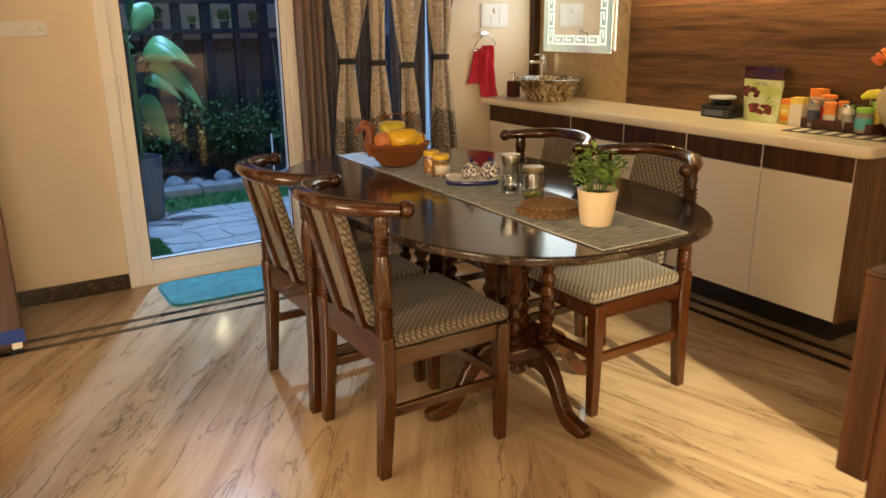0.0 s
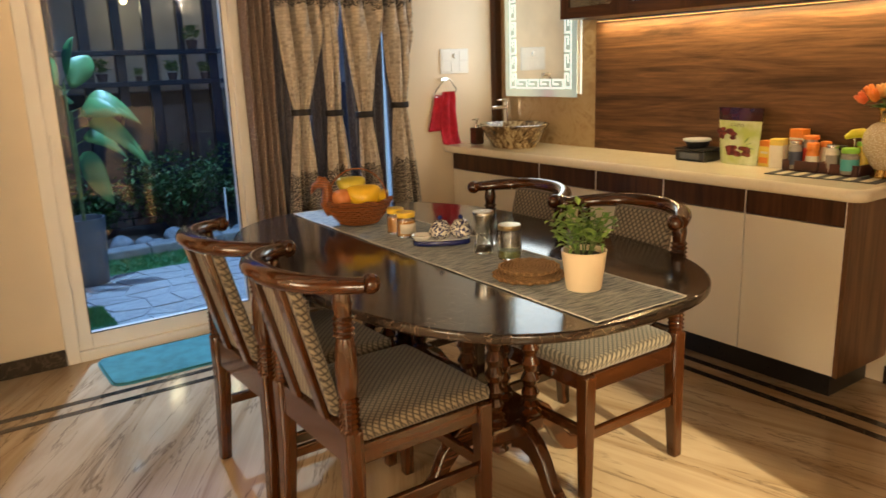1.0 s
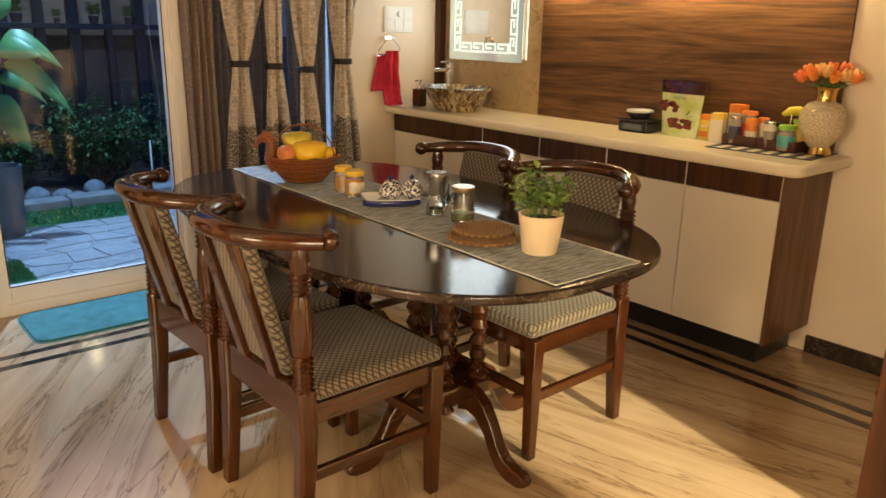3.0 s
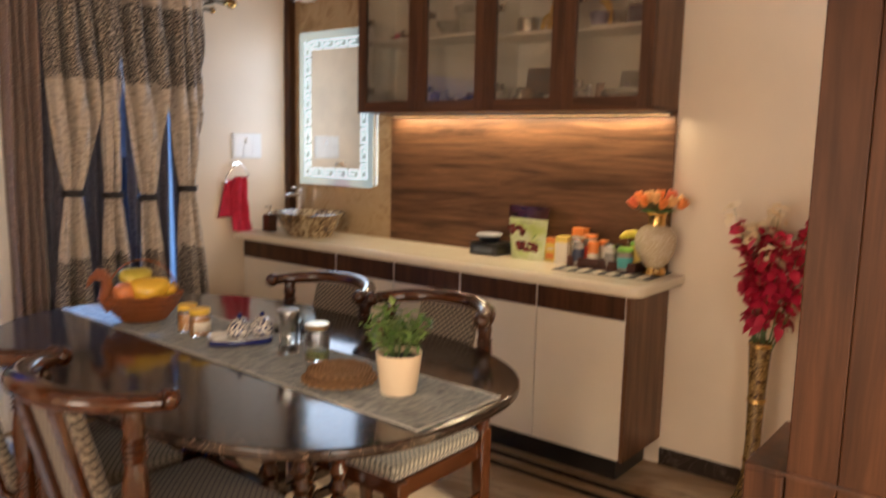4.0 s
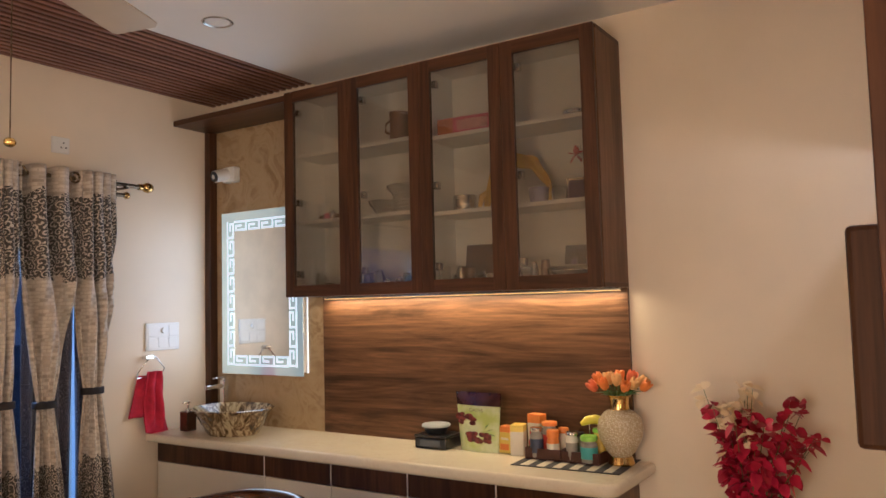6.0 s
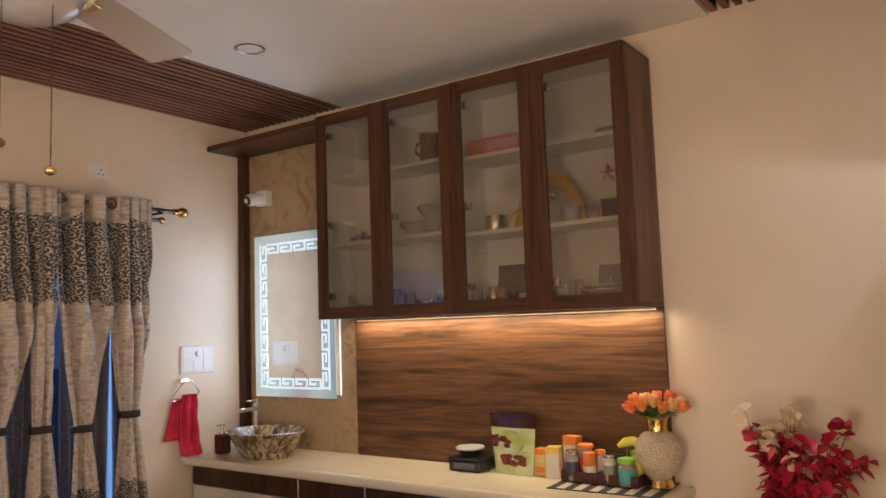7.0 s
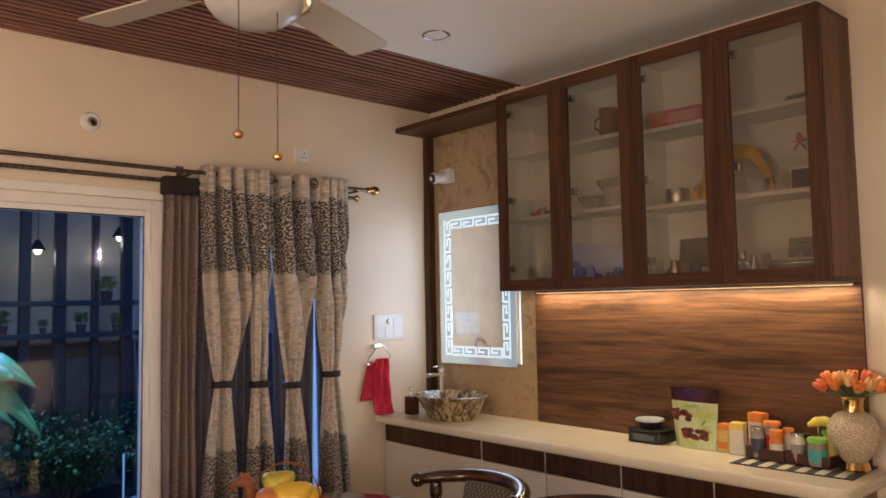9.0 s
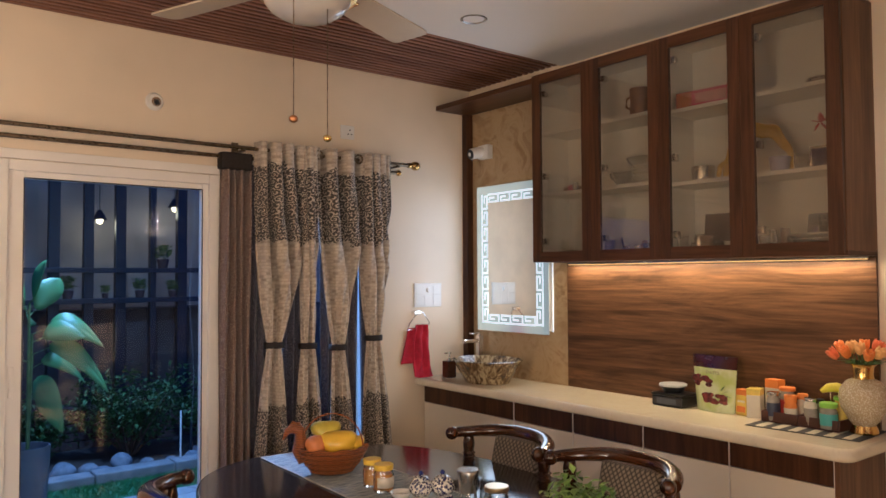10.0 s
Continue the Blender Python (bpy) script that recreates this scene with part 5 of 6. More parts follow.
def curtain_panel(top, tie_x, low, folds, seed, z_tie=1.155, sweep=3.6, z_top=2.255, label="beige patterned curtain tied with dark band"):
    """A hanging panel that gathers into a tie band."""
    c = thing("curtain", label, "curtain", (0, 0, 0), 0, "tied curtains")
    w_tie = 0.082

    def f(u, v):
        z = 0.03 + (z_top - 0.03) * v
        if z > z_tie:
            t = 1 - (1 - (z - z_tie) / (z_top - z_tie)) ** sweep
            a, e = top
        else:
            t = 1 - (1 - (z_tie - z) / (z_tie - 0.03)) ** 2.2
            a, e = low
        x0 = (tie_x - w_tie / 2) * (1 - t) + a * t
        x1 = (tie_x + w_tie / 2) * (1 - t) + e * t
        ph = seed + 0.5 * math.sin(2.2 * z + seed) + 0.7 * math.sin(5 * u + 2 * seed)
        amp = (0.020 + 0.048 * t) * (0.4 + 0.6 * math.sin(math.pi * u) ** 0.5)
        fold = 2 * math.pi * folds * (0.5 + 0.5 * smooth((z - 1.2) / 1.0)) * u + ph
        y = ROD_Y - 0.004 + amp * math.cos(fold) + 0.006 * math.sin(2 * math.pi * folds * 2.3 * u + 3 * z + seed)
        x = x0 + (x1 - x0) * u + t * math.sin(math.pi * u) ** 0.5 * (0.0105 * math.sin(2 * fold) - 0.005 * math.sin(fold))
        return (x, y - 0.02 * (1 - t), z)

    cloth = part("cloth", sheet(f, 26 * folds, 70), M_CURTAIN, c, "beige jacquard with dark scrolls")
    uv, row = cloth.data.uv_layers.new(name="weave"), 26 * folds + 1
    for lp_ in cloth.data.loops:
        k = lp_.vertex_index
        uv.data[lp_.index].uv = (seed + 0.17 * folds * (k % row) / (row - 1), cloth.data.vertices[k].co.z)
    thick(cloth, 0.003)
    band = [(tie_x + (w_tie / 2 + 0.014) * math.cos(a), ROD_Y - 0.022 + 0.048 * math.sin(a), 0) for a in (2 * math.pi * i / 28 for i in range(28))]
    bm = bmesh.new()
    plate([(x, y) for x, y, q in band], z_tie - 0.016, z_tie + 0.016, 0.003, bm)
    part("tie_band", bm, M_TIE, c, "dark brown tie band")
    return c


M_TIE = paint("dark_tie_cloth", (0.016, 0.010, 0.008), 0.7, 0.2, 80)
panels = [curtain_panel((-1.580, -1.308), -1.483, (-1.598, -1.367), 4, 0.3, 1.165),
          curtain_panel((-1.318, -1.225), -1.282, (-1.367, -1.155), 3, 1.9, 1.15),
          curtain_panel((-1.225, -0.912), -1.090, (-1.155, -0.962), 3, 3.1, 1.13, 2.2),
          curtain_panel((-0.935, -0.735), -0.850, (-0.925, -0.712), 4, 4.4, 1.17)]
for x in (-1.22, -0.955):
    bm = tube([(x + 0.024 * math.cos(a), ROD_Y - 0.030, ROD_Z + 0.024 * math.sin(a)) for a in (2 * math.pi * i / 24 for i in range(25))], 0.006, 8)
    part("eyelet", bm, M_ROD, panels[2])


def flat_curtain(name, label, mat, x0, x1, y, z0, z1, folds, seed, depth=0.03):
    def f(u, v):
        z = z0 + (z1 - z0) * v
        return (x0 + (x1 - x0) * u + 0.006 * math.sin(3 * z + 9 * u), y + depth * math.sin(2 * math.pi * folds * u + seed + 0.25 * math.sin(2 * z)), z)
    ob = solid(name, sheet(f, 14 * folds, 30), mat, label, "curtain")
    return thick(ob, 0.002)


flat_curtain("gathered_curtain", "dark brown paisley curtain gathered beside door", M_DARKCURT, -1.755, -1.59, -0.052, 0.03, 2.10, 4, 0.5, 0.026)
b = box((-1.765, -0.085, 2.10), (-1.59, -0.015, 2.19), 0.01)
solid("curtain_heading", b, M_TIE, "dark heading band of gathered curtain", "curtain heading")
for x0, x1, sd in ((-1.58, -1.43, 0.4), (-1.145, -0.90, 1.1), (-0.885, -0.74, 2.6), (-1.385, -1.245, 2.0)):
    flat_curtain("sheer_curtain", "dark violet patterned sheer curtain", M_SHEER, x0, x1, -0.034, 0.04, 2.14, 4 if x1 - x0 > 0.1 else 2, sd, 0.016)

# ---- wall fittings ----


def switch_plate(label, x0, x1, z0, z1, cells, rows, group=""):
    s = thing("switch_plate", label, "switch plate", (0, 0, 0), 0, group)
    part("plate", box((x0, -0.011, z0), (x1, -0.0005, z1), 0.004), M_WHITE, s)
    cw, ch = (x1 - x0 - 0.016) / cells, (z1 - z0 - 0.02) / rows
    for r in range(rows):
        for c in range(cells):
            a = x0 + 0.008 + c * cw
            q = z0 + 0.010 + r * ch
            if rows > 1 and r == 1 and c == 1:
                part("fan_knob", tube([(a + cw / 2, -0.011, q + ch / 2), (a + cw / 2, -0.024, q + ch / 2)], [0.017, 0.014], 18), M_WHITE, s)
            elif cells > 2 and rows == 1 and c == cells - 1:
                k = part("socket", box((a + 0.004, -0.0135, q + 0.002), (a + cw - 0.004, -0.0112, q + ch - 0.002), 0.001), M_WHITE, s)
                for dx, dz in ((0, 0.006), (-0.008, -0.006), (0.008, -0.006)):
                    part("hole", tube([(a + cw / 2 + dx, -0.0136, q + ch / 2 + dz), (a + cw / 2 + dx, -0.0146, q + ch / 2 + dz)], 0.0028, 8), M_BLACK, k)
            else:
                bm = box((a + 0.004, -0.0155, q + 0.004), (a + cw - 0.004, -0.0112, q + ch - 0.004), 0.0015)
                for v in bm.verts:
                    if v.co.z > q + ch / 2 and v.co.y < -0.013:
                        v.co.y += 0.003
                part("switch", bm, M_WHITE, s)
    return s


switch_plate("white switch plate with six modules and knob", -0.470, -0.252, 1.333, 1.485, 3, 2)
switch_plate("long white switch plate with socket", -3.235, -3.005, 1.335, 1.405, 5, 1)
so = thing("wall_socket", "small white three-pin wall socket", "socket")
part("plate", box((-1.005, -0.012, 2.350), (-0.912, -0.0005, 2.432), 0.004), M_WHITE, so)
for dx, dz in ((0, 0.014), (-0.012, -0.010), (0.012, -0.010)):
    part("hole", tube([(-0.945 + dx, -0.0121, 2.390 + dz), (-0.945 + dx, -0.0135, 2.390 + dz)], 0.0042, 10), M_BLACK, so)
part("rocker", box((-0.995, -0.015, 2.375), (-0.975, -0.0122, 2.405), 0.001), M_WHITE, so)
de = thing("wall_sensor", "round recessed white wall sensor with dark eye", "sensor")
part("ring", tube([(-2.085, -0.0005, 2.42), (-2.085, -0.020, 2.42)], [0.046, 0.034], 28), M_WHITE, de)
part("recess", tube([(-2.081, -0.0202, 2.417), (-2.081, -0.0212, 2.417)], 0.024, 24), paint("dull_bronze", (0.30, 0.19, 0.10), 0.4, 0.1), de)
part("eye", tube([(-2.079, -0.0213, 2.415), (-2.079, -0.025, 2.415)], [0.013, 0.010], 18), M_BLACK, de)
part("bezel", tube([(-2.079 + 0.016 * math.cos(a), -0.0225, 2.415 + 0.016 * math.sin(a)) for a in (2 * math.pi * i / 20 for i in range(21))], 0.0025, 6), M_STEEL, de)

tr = thing("towel_ring", "chrome hexagonal towel ring on wall", "towel ring")
part("mount", box((-0.490, -0.040, 1.290), (-0.440, -0.0005, 1.312), 0.004), M_CHROME, tr)
hexa = [(-0.465, 1.300), (-0.530, 1.235), (-0.545, 1.195), (-0.395, 1.195), (-0.372, 1.235), (-0.425, 1.300), (-0.465, 1.300)]
part("ring", tube([(x, -0.038, z) for x, z in hexa], 0.0035, 8), M_CHROME, tr)


def towel_cloth(u, v):
    z = 0.885 + 0.320 * v
    w = 0.042 + 0.036 * (1 - v) ** 0.8
    cx = -0.455 + 0.03 * (1 - v)
    x = cx + (u - 0.5) * 2 * w
    y = -0.050 - 0.020 * math.sin(4.3 * math.pi * u + 1.0 + 5 * (1 - v)) * (0.5 + 0.5 * v) - 0.009 * math.sin(15 * u + 9 * z)
    return (x, y, z - 0.045 * u * (1 - v) + 0.02)


M_TOWEL = paint("red_terry", (0.50, 0.015, 0.045), 0.9, 0.25, 25, grain=300, bump_s=0.6)
tw = thing("hand_towel", "crimson hand towel hanging from ring", "towel")
b = sheet(towel_cloth, 26, 26)
thick(part("front_fall", b, M_TOWEL, tw), 0.008)
b = sheet(lambda u, v: (-0.485 + (u - 0.5) * 0.09 * (1.5 - 0.6 * v) - 0.03 * (1 - v), -0.024 + 0.008 * math.sin(9 * u), 0.985 + 0.22 * v), 16, 14)
thick(part("back_fall", b, M_TOWEL, tw), 0.008)

cc = thing("security_camera", "small white wall security camera", "camera", (-0.0125, -0.20, 2.335))
part("base", box((-0.05, -0.055, -0.045), (0, 0.045, 0.045), 0.008), M_WHITE, cc)
part("body", tube([(-0.048, 0.0, 0.0), (-0.085, 0.005, -0.008), (-0.135, 0.010, -0.022)], [0.030, 0.036, 0.034], 20), M_WHITE, cc)
part("lens_ring", tube([(-0.135, 0.010, -0.022), (-0.141, 0.0106, -0.0236)], 0.031, 20), M_BLACK, cc)
part("lens", tube([(-0.1412, 0.0106, -0.0237), (-0.144, 0.0109, -0.0244)], 0.014, 16), M_CHROME, cc)
dl = thing("downlight", "white recessed ceiling downlight, off", "downlight", (-0.95, -1.16, CEIL))
part("rim", lathe([(0.062, -0.0002), (0.066, -0.004), (0.060, -0.007), (0.052, -0.0035), (0.052, -0.0002)], 32), M_STEEL, dl, "satin metal rim")
part("diffuser", lathe([(0, -0.0035), (0.0515, -0.003), (0.0515, -0.0005), (0, -0.0005)], 28), M_CEIL, dl)

# ---- ceiling fan ----
FX, FY = -2.262, -1.948
fan = thing("ceiling_fan", "cream and brass ceiling fan with glass light bowl", "ceiling fan", (FX, FY, CEIL))
M_BLADE = paint("champagne_blade", (0.52, 0.45, 0.34), 0.35, 0.05, 5, metal=0.25)
M_BOWL = paint("frosted_bowl", (0.42, 0.40, 0.37), 0.22, 0.12, 9)
part("canopy", lathe([(0, -0.0005), (0.07, -0.0005), (0.068, -0.02), (0.03, -0.06), (0.014, -0.065), (0, -0.065)], 28), M_BRASS, fan)
part("down_rod", lathe([(0.012, -0.065), (0.012, -0.27)], 14), M_BRASS, fan)
part("motor", lathe([(0.014, -0.25), (0.06, -0.262), (0.115, -0.29), (0.128, -0.33), (0.122, -0.368), (0.09, -0.39), (0, -0.39)], 36), M_BLADE, fan, "cream motor housing")
part("brass_ring", lathe([(0.09, -0.389), (0.128, -0.393), (0.142, -0.402), (0.139, -0.410), (0.147, -0.418), (0.143, -0.428), (0.131, -0.436), (0.09, -0.436)], 36), M_GOLD, fan, "polished brass ring")
part("light_bowl", lathe([(0.126, -0.4365), (0.122, -0.448), (0.105, -0.470), (0.072, -0.489), (0.03, -0.498), (0, -0.500)], 36), M_BOWL, fan, "frosted glass bowl")
for k in range(3):
    a = radians(40 + k * 120)
    part("bowl_clip", ball(0.012, (0.136 * math.cos(a), 0.136 * math.sin(a), -0.430), (1, 1, 1.2), None, 12), M_GOLD, fan)
for deg in (25.0, 111.0, 205.0, 291.0):
    a = radians(deg)
    q = Matrix.Translation((0, 0, -0.372)) @ Matrix.Rotation(a, 4, "Z") @ Matrix.Rotation(radians(-11), 4, "X")
    out = [(0.17, -0.052), (0.20, -0.060), (0.575, -0.068), (0.615, -0.066), (0.632, -0.052), (0.610, 0.057), (0.595, 0.066), (0.20, 0.060), (0.17, 0.052)]
    bl = part("blade", join(None, plate(out, -0.003, 0.003, 0.001), q), M_BLADE, fan, "cream fan blade")
    arm = box((0.10, -0.022, -0.010), (0.24, 0.022, -0.0035), 0.002)
    part("blade_arm", join(None, arm, q), M_GOLD, bl)
M_COPPER = metal("copper_bead", (0.50, 0.24, 0.10), 0.3)
for dx, dy, z1, m in ((-0.089, -0.090, 1.957, M_COPPER), (0.020, -0.082, 1.917, M_GOLD)):
    ch = part("pull_chain", tube([(dx, dy, -0.405), (dx, dy, z1 - CEIL + 0.01)], 0.0014, 6), M_ROD, fan)
    part("chain_bead", ball(0.0125, (dx, dy, z1 - CEIL), (1, 1, 0.85)), m, ch)

# ---- floor things ----
M_MAT = paint("teal_pile", (0.06, 0.22, 0.24), 0.95, 0.25, 14, grain=260, bump_s=0.8)
dm = thing("door_mat", "teal pile door mat with bound edge", "door mat", (-2.30, -0.25, 0.0))
rounded = oval(0, 0, 0.365, 0.205, 9, 48)
part("carpet", plate(rounded, 0.004, 0.014, 0.004), M_MAT, dm)
part("backing", plate(oval(0, 0, 0.372, 0.212, 9, 48), 0.0005, 0.0039), paint("teal_binding", (0.07, 0.26, 0.27), 0.8, 0.1, 40), dm)

fr = thing("refrigerator", "dark brown refrigerator on small feet", "refrigerator", (-3.335, -0.70, 0))
M_FRIDGE = paint("brown_steel", (0.065, 0.028, 0.016), 0.3, 0.12, 4, coat=0.3)
part("body", box((-0.68, 0.05, 0.045), (-0.005, 0.62, 1.65), 0.012), M_FRIDGE, fr)
part("lower_door", box((-0.68, 0.0, 0.05), (-0.005, 0.046, 1.05), 0.010), M_FRIDGE, fr)
part("upper_door", box((-0.68, 0.0, 1.065), (-0.005, 0.046, 1.65), 0.010), M_FRIDGE, fr)
for x in (-0.62, -0.05):
    for y in (0.08, 0.56):
        part("foot", lathe([(0, 0), (0.018, 0), (0.018, 0.03), (0.011, 0.032), (0.011, 0.0455), (0, 0.0455)], 14, (x, y, 0)), M_BLACK, fr)
part("tape", box((-0.10, -0.0022, 0.075), (-0.0035, -0.0004, 0.135), 0.0005), paint("blue_tape", (0.02, 0.06, 0.35), 0.5, 0.1, 40), fr, "strip of blue tape")
part("tape_end", box((-0.06, -0.0022, 0.047), (-0.02, -0.0004, 0.0745), 0.0005), M_WHITE, fr)

M_DIVIDER = wood("brown_veneer", (0.034, 0.013, 0.005), (0.080, 0.032, 0.011), "z", 0.5, gloss=0.2)
dv = thing("room_divider", "dark brown wooden room divider with box shelf", "room divider")
part("front_post", box((-2.02, -3.652, 0), (-1.955, -3.578, 2.764), 0.003), M_DIVIDER, dv)
part("rear_post", box((-2.02, -3.80, 0), (-1.955, -3.6525, 2.764), 0.003), M_DIVIDER, dv)
lb = part("shelf_box", box((-2.024, -3.577, 0.51), (-1.77, -3.515, 0.925), 0.004), M_DIVIDER, dv)
part("box_top", box((-2.024, -3.80, 0.9255), (-1.77, -3.515, 0.934), 0.002), M_WALNUT_V, lb)
part("box_body", box((-1.954, -3.80, 0.51), (-1.77, -3.5775, 0.925), 0.004), M_DIVIDER, lb)
ub = thing("wall_box", "dark brown wooden box fixed on dividing wall", "wall box")
part("carcass", box((-1.27, -3.659, 1.235), (-1.02, -3.478, 1.70), 0.012), M_DIVIDER, ub)
part("front_panel", box((-1.20, -3.477, 1.30), (-1.09, -3.474, 1.63), 0.001), M_DIVIDER, ub)

# tall vase with magenta flowers
M_VASEPAT = marble("patterned_vase_lacquer", (0.05, 0.02, 0.01), (0.55, 0.36, 0.10), (0.03, 0.012, 0.006), 26, 0.25, vein_w=0.06)
VX, VY = -0.19, -3.035
fv = thing("floor_vase", "tall slim brown and gold floor vase", "vase", (VX, VY, 0))
part("body", lathe([(0, 0), (0.075, 0), (0.078, 0.01), (0.055, 0.05), (0.034, 0.14), (0.030, 0.30), (0.034, 0.5), (0.043, 0.66), (0.045, 0.70), (0.039, 0.70), (0.034, 0.6), (0, 0.58)], 28), M_VASEPAT, fv)
for z in (0.675, 0.45, 0.20):
    r = 0.044 if z > 0.6 else 0.034 if z > 0.4 else 0.033
    part("gold_band", lathe([(r, z), (r + 0.003, z + 0.003), (r + 0.003, z + 0.015), (r, z + 0.018)], 24), M_GOLD, fv)
M_MAGENTA = leaf_cloth("magenta_petals", (0.30, 0.003, 0.022), (0.55, 0.012, 0.06), 0.5)
M_CREAMPETAL = leaf_cloth("cream_petals", (0.80, 0.62, 0.36), (0.88, 0.76, 0.54), 0.55)
ob = thing("orchid_spray", "magenta and cream artificial flower sprays", "flowers", (VX, VY, 0.702))
stems, mag, cre = bmesh.new(), bmesh.new(), bmesh.new()
for i in range(28):
    a = i * 2.399
    lean_ = 0.03 + 0.24 * (((i * 11) % 28) / 28) ** 1.6
    h = rnd(0.36, 0.53) * (1 - 0.9 * max(0, lean_ - 0.12))
    root = Vector((0.02 * math.cos(a), 0.02 * math.sin(a), -0.10))
    tip = Vector((lean_ * math.cos(a) * 0.75, lean_ * math.sin(a), h))
    mid = root.lerp(tip, 0.55) + Vector((-0.02 * math.cos(a), -0.02 * math.sin(a), 0.03))
    tube([root, mid, tip], [0.0025, 0.002, 0.001], 5, stems)
    cream = rnd(0, 1) < 0.28
    for k in range(9):
        t = 0.30 + 0.72 * k / 8
        c = (root.lerp(mid, t * 2) if t < 0.5 else mid.lerp(tip, t * 2 - 1)) + Vector((rnd(-1, 1), rnd(-1, 1), rnd(-1, 1))) * 0.016
        kind = cre if lean_ < 0.14 and ((cream and t > 0.45) or t > 0.90) else mag
        size = rnd(0.042, 0.058) * (1.0 if t < 0.85 else 0.85)
        for p in range(3):
            w = (rnd(-1, 1), rnd(-1, 1), rnd(-0.6, 1))
            leaf(c, w, size, size * 0.78, 0.35, kind, 4, rnd(-1, 1))
tagged(part("stems", stems, M_STEM, ob), kind="stuff")
for nm, it, mt in (("magenta_petals", mag, M_MAGENTA), ("cream_petals", cre, M_CREAMPETAL)):
    tagged(part(nm, it, mt, ob), kind="stuff")

# ---- things in the wall cabinet ----
S1, S2, S3 = CZ0 + 0.0207, 1.9865, 2.3285
R2, R3 = 1.9645, 2.3085
DX = -0.15


def crockery(name, label, profile, mat, y, z, x=DX, group="crockery in cabinet", seg=22):
    if y < -1.738 and z > 1.8:
        z -= 0.022 if z < 2.2 else 0.020
    return solid(name, lathe(profile, seg), mat, label, name.split("_")[-1], (x, y, z), 0, group)


BOWL = [(0, 0), (0.03, 0), (0.065, 0.04), (0.07, 0.055), (0.066, 0.055), (0.028, 0.006), (0, 0.005)]
PLATE = [(0, 0), (0.06, 0), (0.10, 0.014), (0.10, 0.018), (0.058, 0.005), (0, 0.005)]
CUP = [(0, 0), (0.028, 0), (0.035, 0.07), (0.032, 0.07), (0.025, 0.006), (0, 0.006)]
M_BROWNMUG = paint("brown_mug_glaze", (0.20, 0.10, 0.045), 0.4, 0.2, 30)
M_PINK = paint("pink_card", (0.62, 0.07, 0.17), 0.4, 0.15, 12)
M_YELCLOTH = paint("yellow_paper", (0.78, 0.50, 0.03), 0.6, 0.2, 20)
M_LILAC = paint("lilac_ceramic", (0.32, 0.28, 0.42), 0.3, 0.4, 60)
mug = thing("wooden_mug", "brown mug with handle on shelf", "mug", (-0.17, -1.53, S3))
part("body", lathe([(0, 0), (0.046, 0), (0.05, 0.01), (0.046, 0.07), (0.05, 0.14), (0.045, 0.14), (0.04, 0.01), (0, 0.01)], 22), M_BROWNMUG, mug)
part("handle", tube([(0.0, 0.047, 0.11), (0.0, 0.08, 0.10), (0.0, 0.085, 0.06), (0.0, 0.047, 0.04)], 0.006, 8), M_BROWNMUG, mug)
pk = thing("gift_box", "long pink printed box on shelf", "box", (-0.17, -1.93, R3), 4)
part("carton", box((-0.05, -0.15, 0), (0.05, 0.15, 0.075), 0.002), M_PINK, pk)
part("print_panel", box((-0.0512, -0.10, 0.015), (-0.0502, 0.05, 0.06)), paint("pale_pink_print", (0.62, 0.30, 0.28), 0.5, 0.3, 30), pk)
part("end_band", box((-0.0512, 0.07, 0.004), (-0.0502, 0.148, 0.071)), paint("orange_band", (0.50, 0.16, 0.05), 0.5, 0.3, 30), pk)
crockery("steel_dish", "dark steel dish on top shelf", [(0, 0), (0.06, 0), (0.065, 0.004), (0.065, 0.026), (0.06, 0.03), (0, 0.03)], M_STEEL, -2.43, S3)
for i, yy in enumerate((-1.42, -1.60, -1.50)):
    crockery("glass_bowl", "clear glass serving bowl", [(r * 1.2, z * 1.2) for r, z in BOWL], M_GLASS, yy, S2 + 0.075 * (i == 2), -0.15 + 0.02 * i)
for k in range(5):
    crockery("white_plate", "stacked white plate with grey rim", PLATE, M_CERAMIC, -1.60, S2 + 0.0175 * k + 0.0, -0.165)
st_ = solid("standing_plate", lathe(PLATE, 26), M_CERAMIC, "white plate standing against cabinet back", "plate", (0, 0, 0), 0, "crockery in cabinet")
st_.matrix_world = pose(-0.045, -1.46, S2 + 0.103, 0, -78, 0)
tin = crockery("steel_tin", "small round steel tin", [(0, 0), (0.05, 0), (0.052, 0.004), (0.052, 0.055), (0.054, 0.057), (0.054, 0.07), (0.05, 0.073), (0, 0.073)], M_STEEL, -1.87, S2)
for yy, rr in ((-2.05, 0.03), (-2.34, 0.035), (-2.24, 0.045)):
    crockery("glass_cup", "small clear glass cup on shelf", [(r * rr / 0.035, z) for r, z in CUP], M_GLASS if rr < 0.04 else M_LILAC, yy, S2)
# yellow paper arches behind the panes
for yc, wide, high, x in ((-2.13, 0.155, 0.205, -0.125), (-2.005, 0.045, 0.075, -0.17)):
    def arch(u, v):
        a = math.pi * u
        k = 1 + (v - 0.5) * (0.16 + 0.16 * math.sin(a)) + 0.03 * math.sin(31 * u)
        return (0.012 * math.sin(9 * u + 3 * v), wide * k * math.cos(a), high * k * math.sin(a) + 0.0015)
    thick(solid("paper_arch", sheet(arch, 36, 6), M_YELCLOTH, "yellow paper arch ornament in cabinet", "ornament", (x, yc, R2), 0, "paper ornaments"), 0.002)
fp = thing("photo_frame", "small dark framed picture on shelf", "photo frame", (-0.12, -2.405, R2), 8)
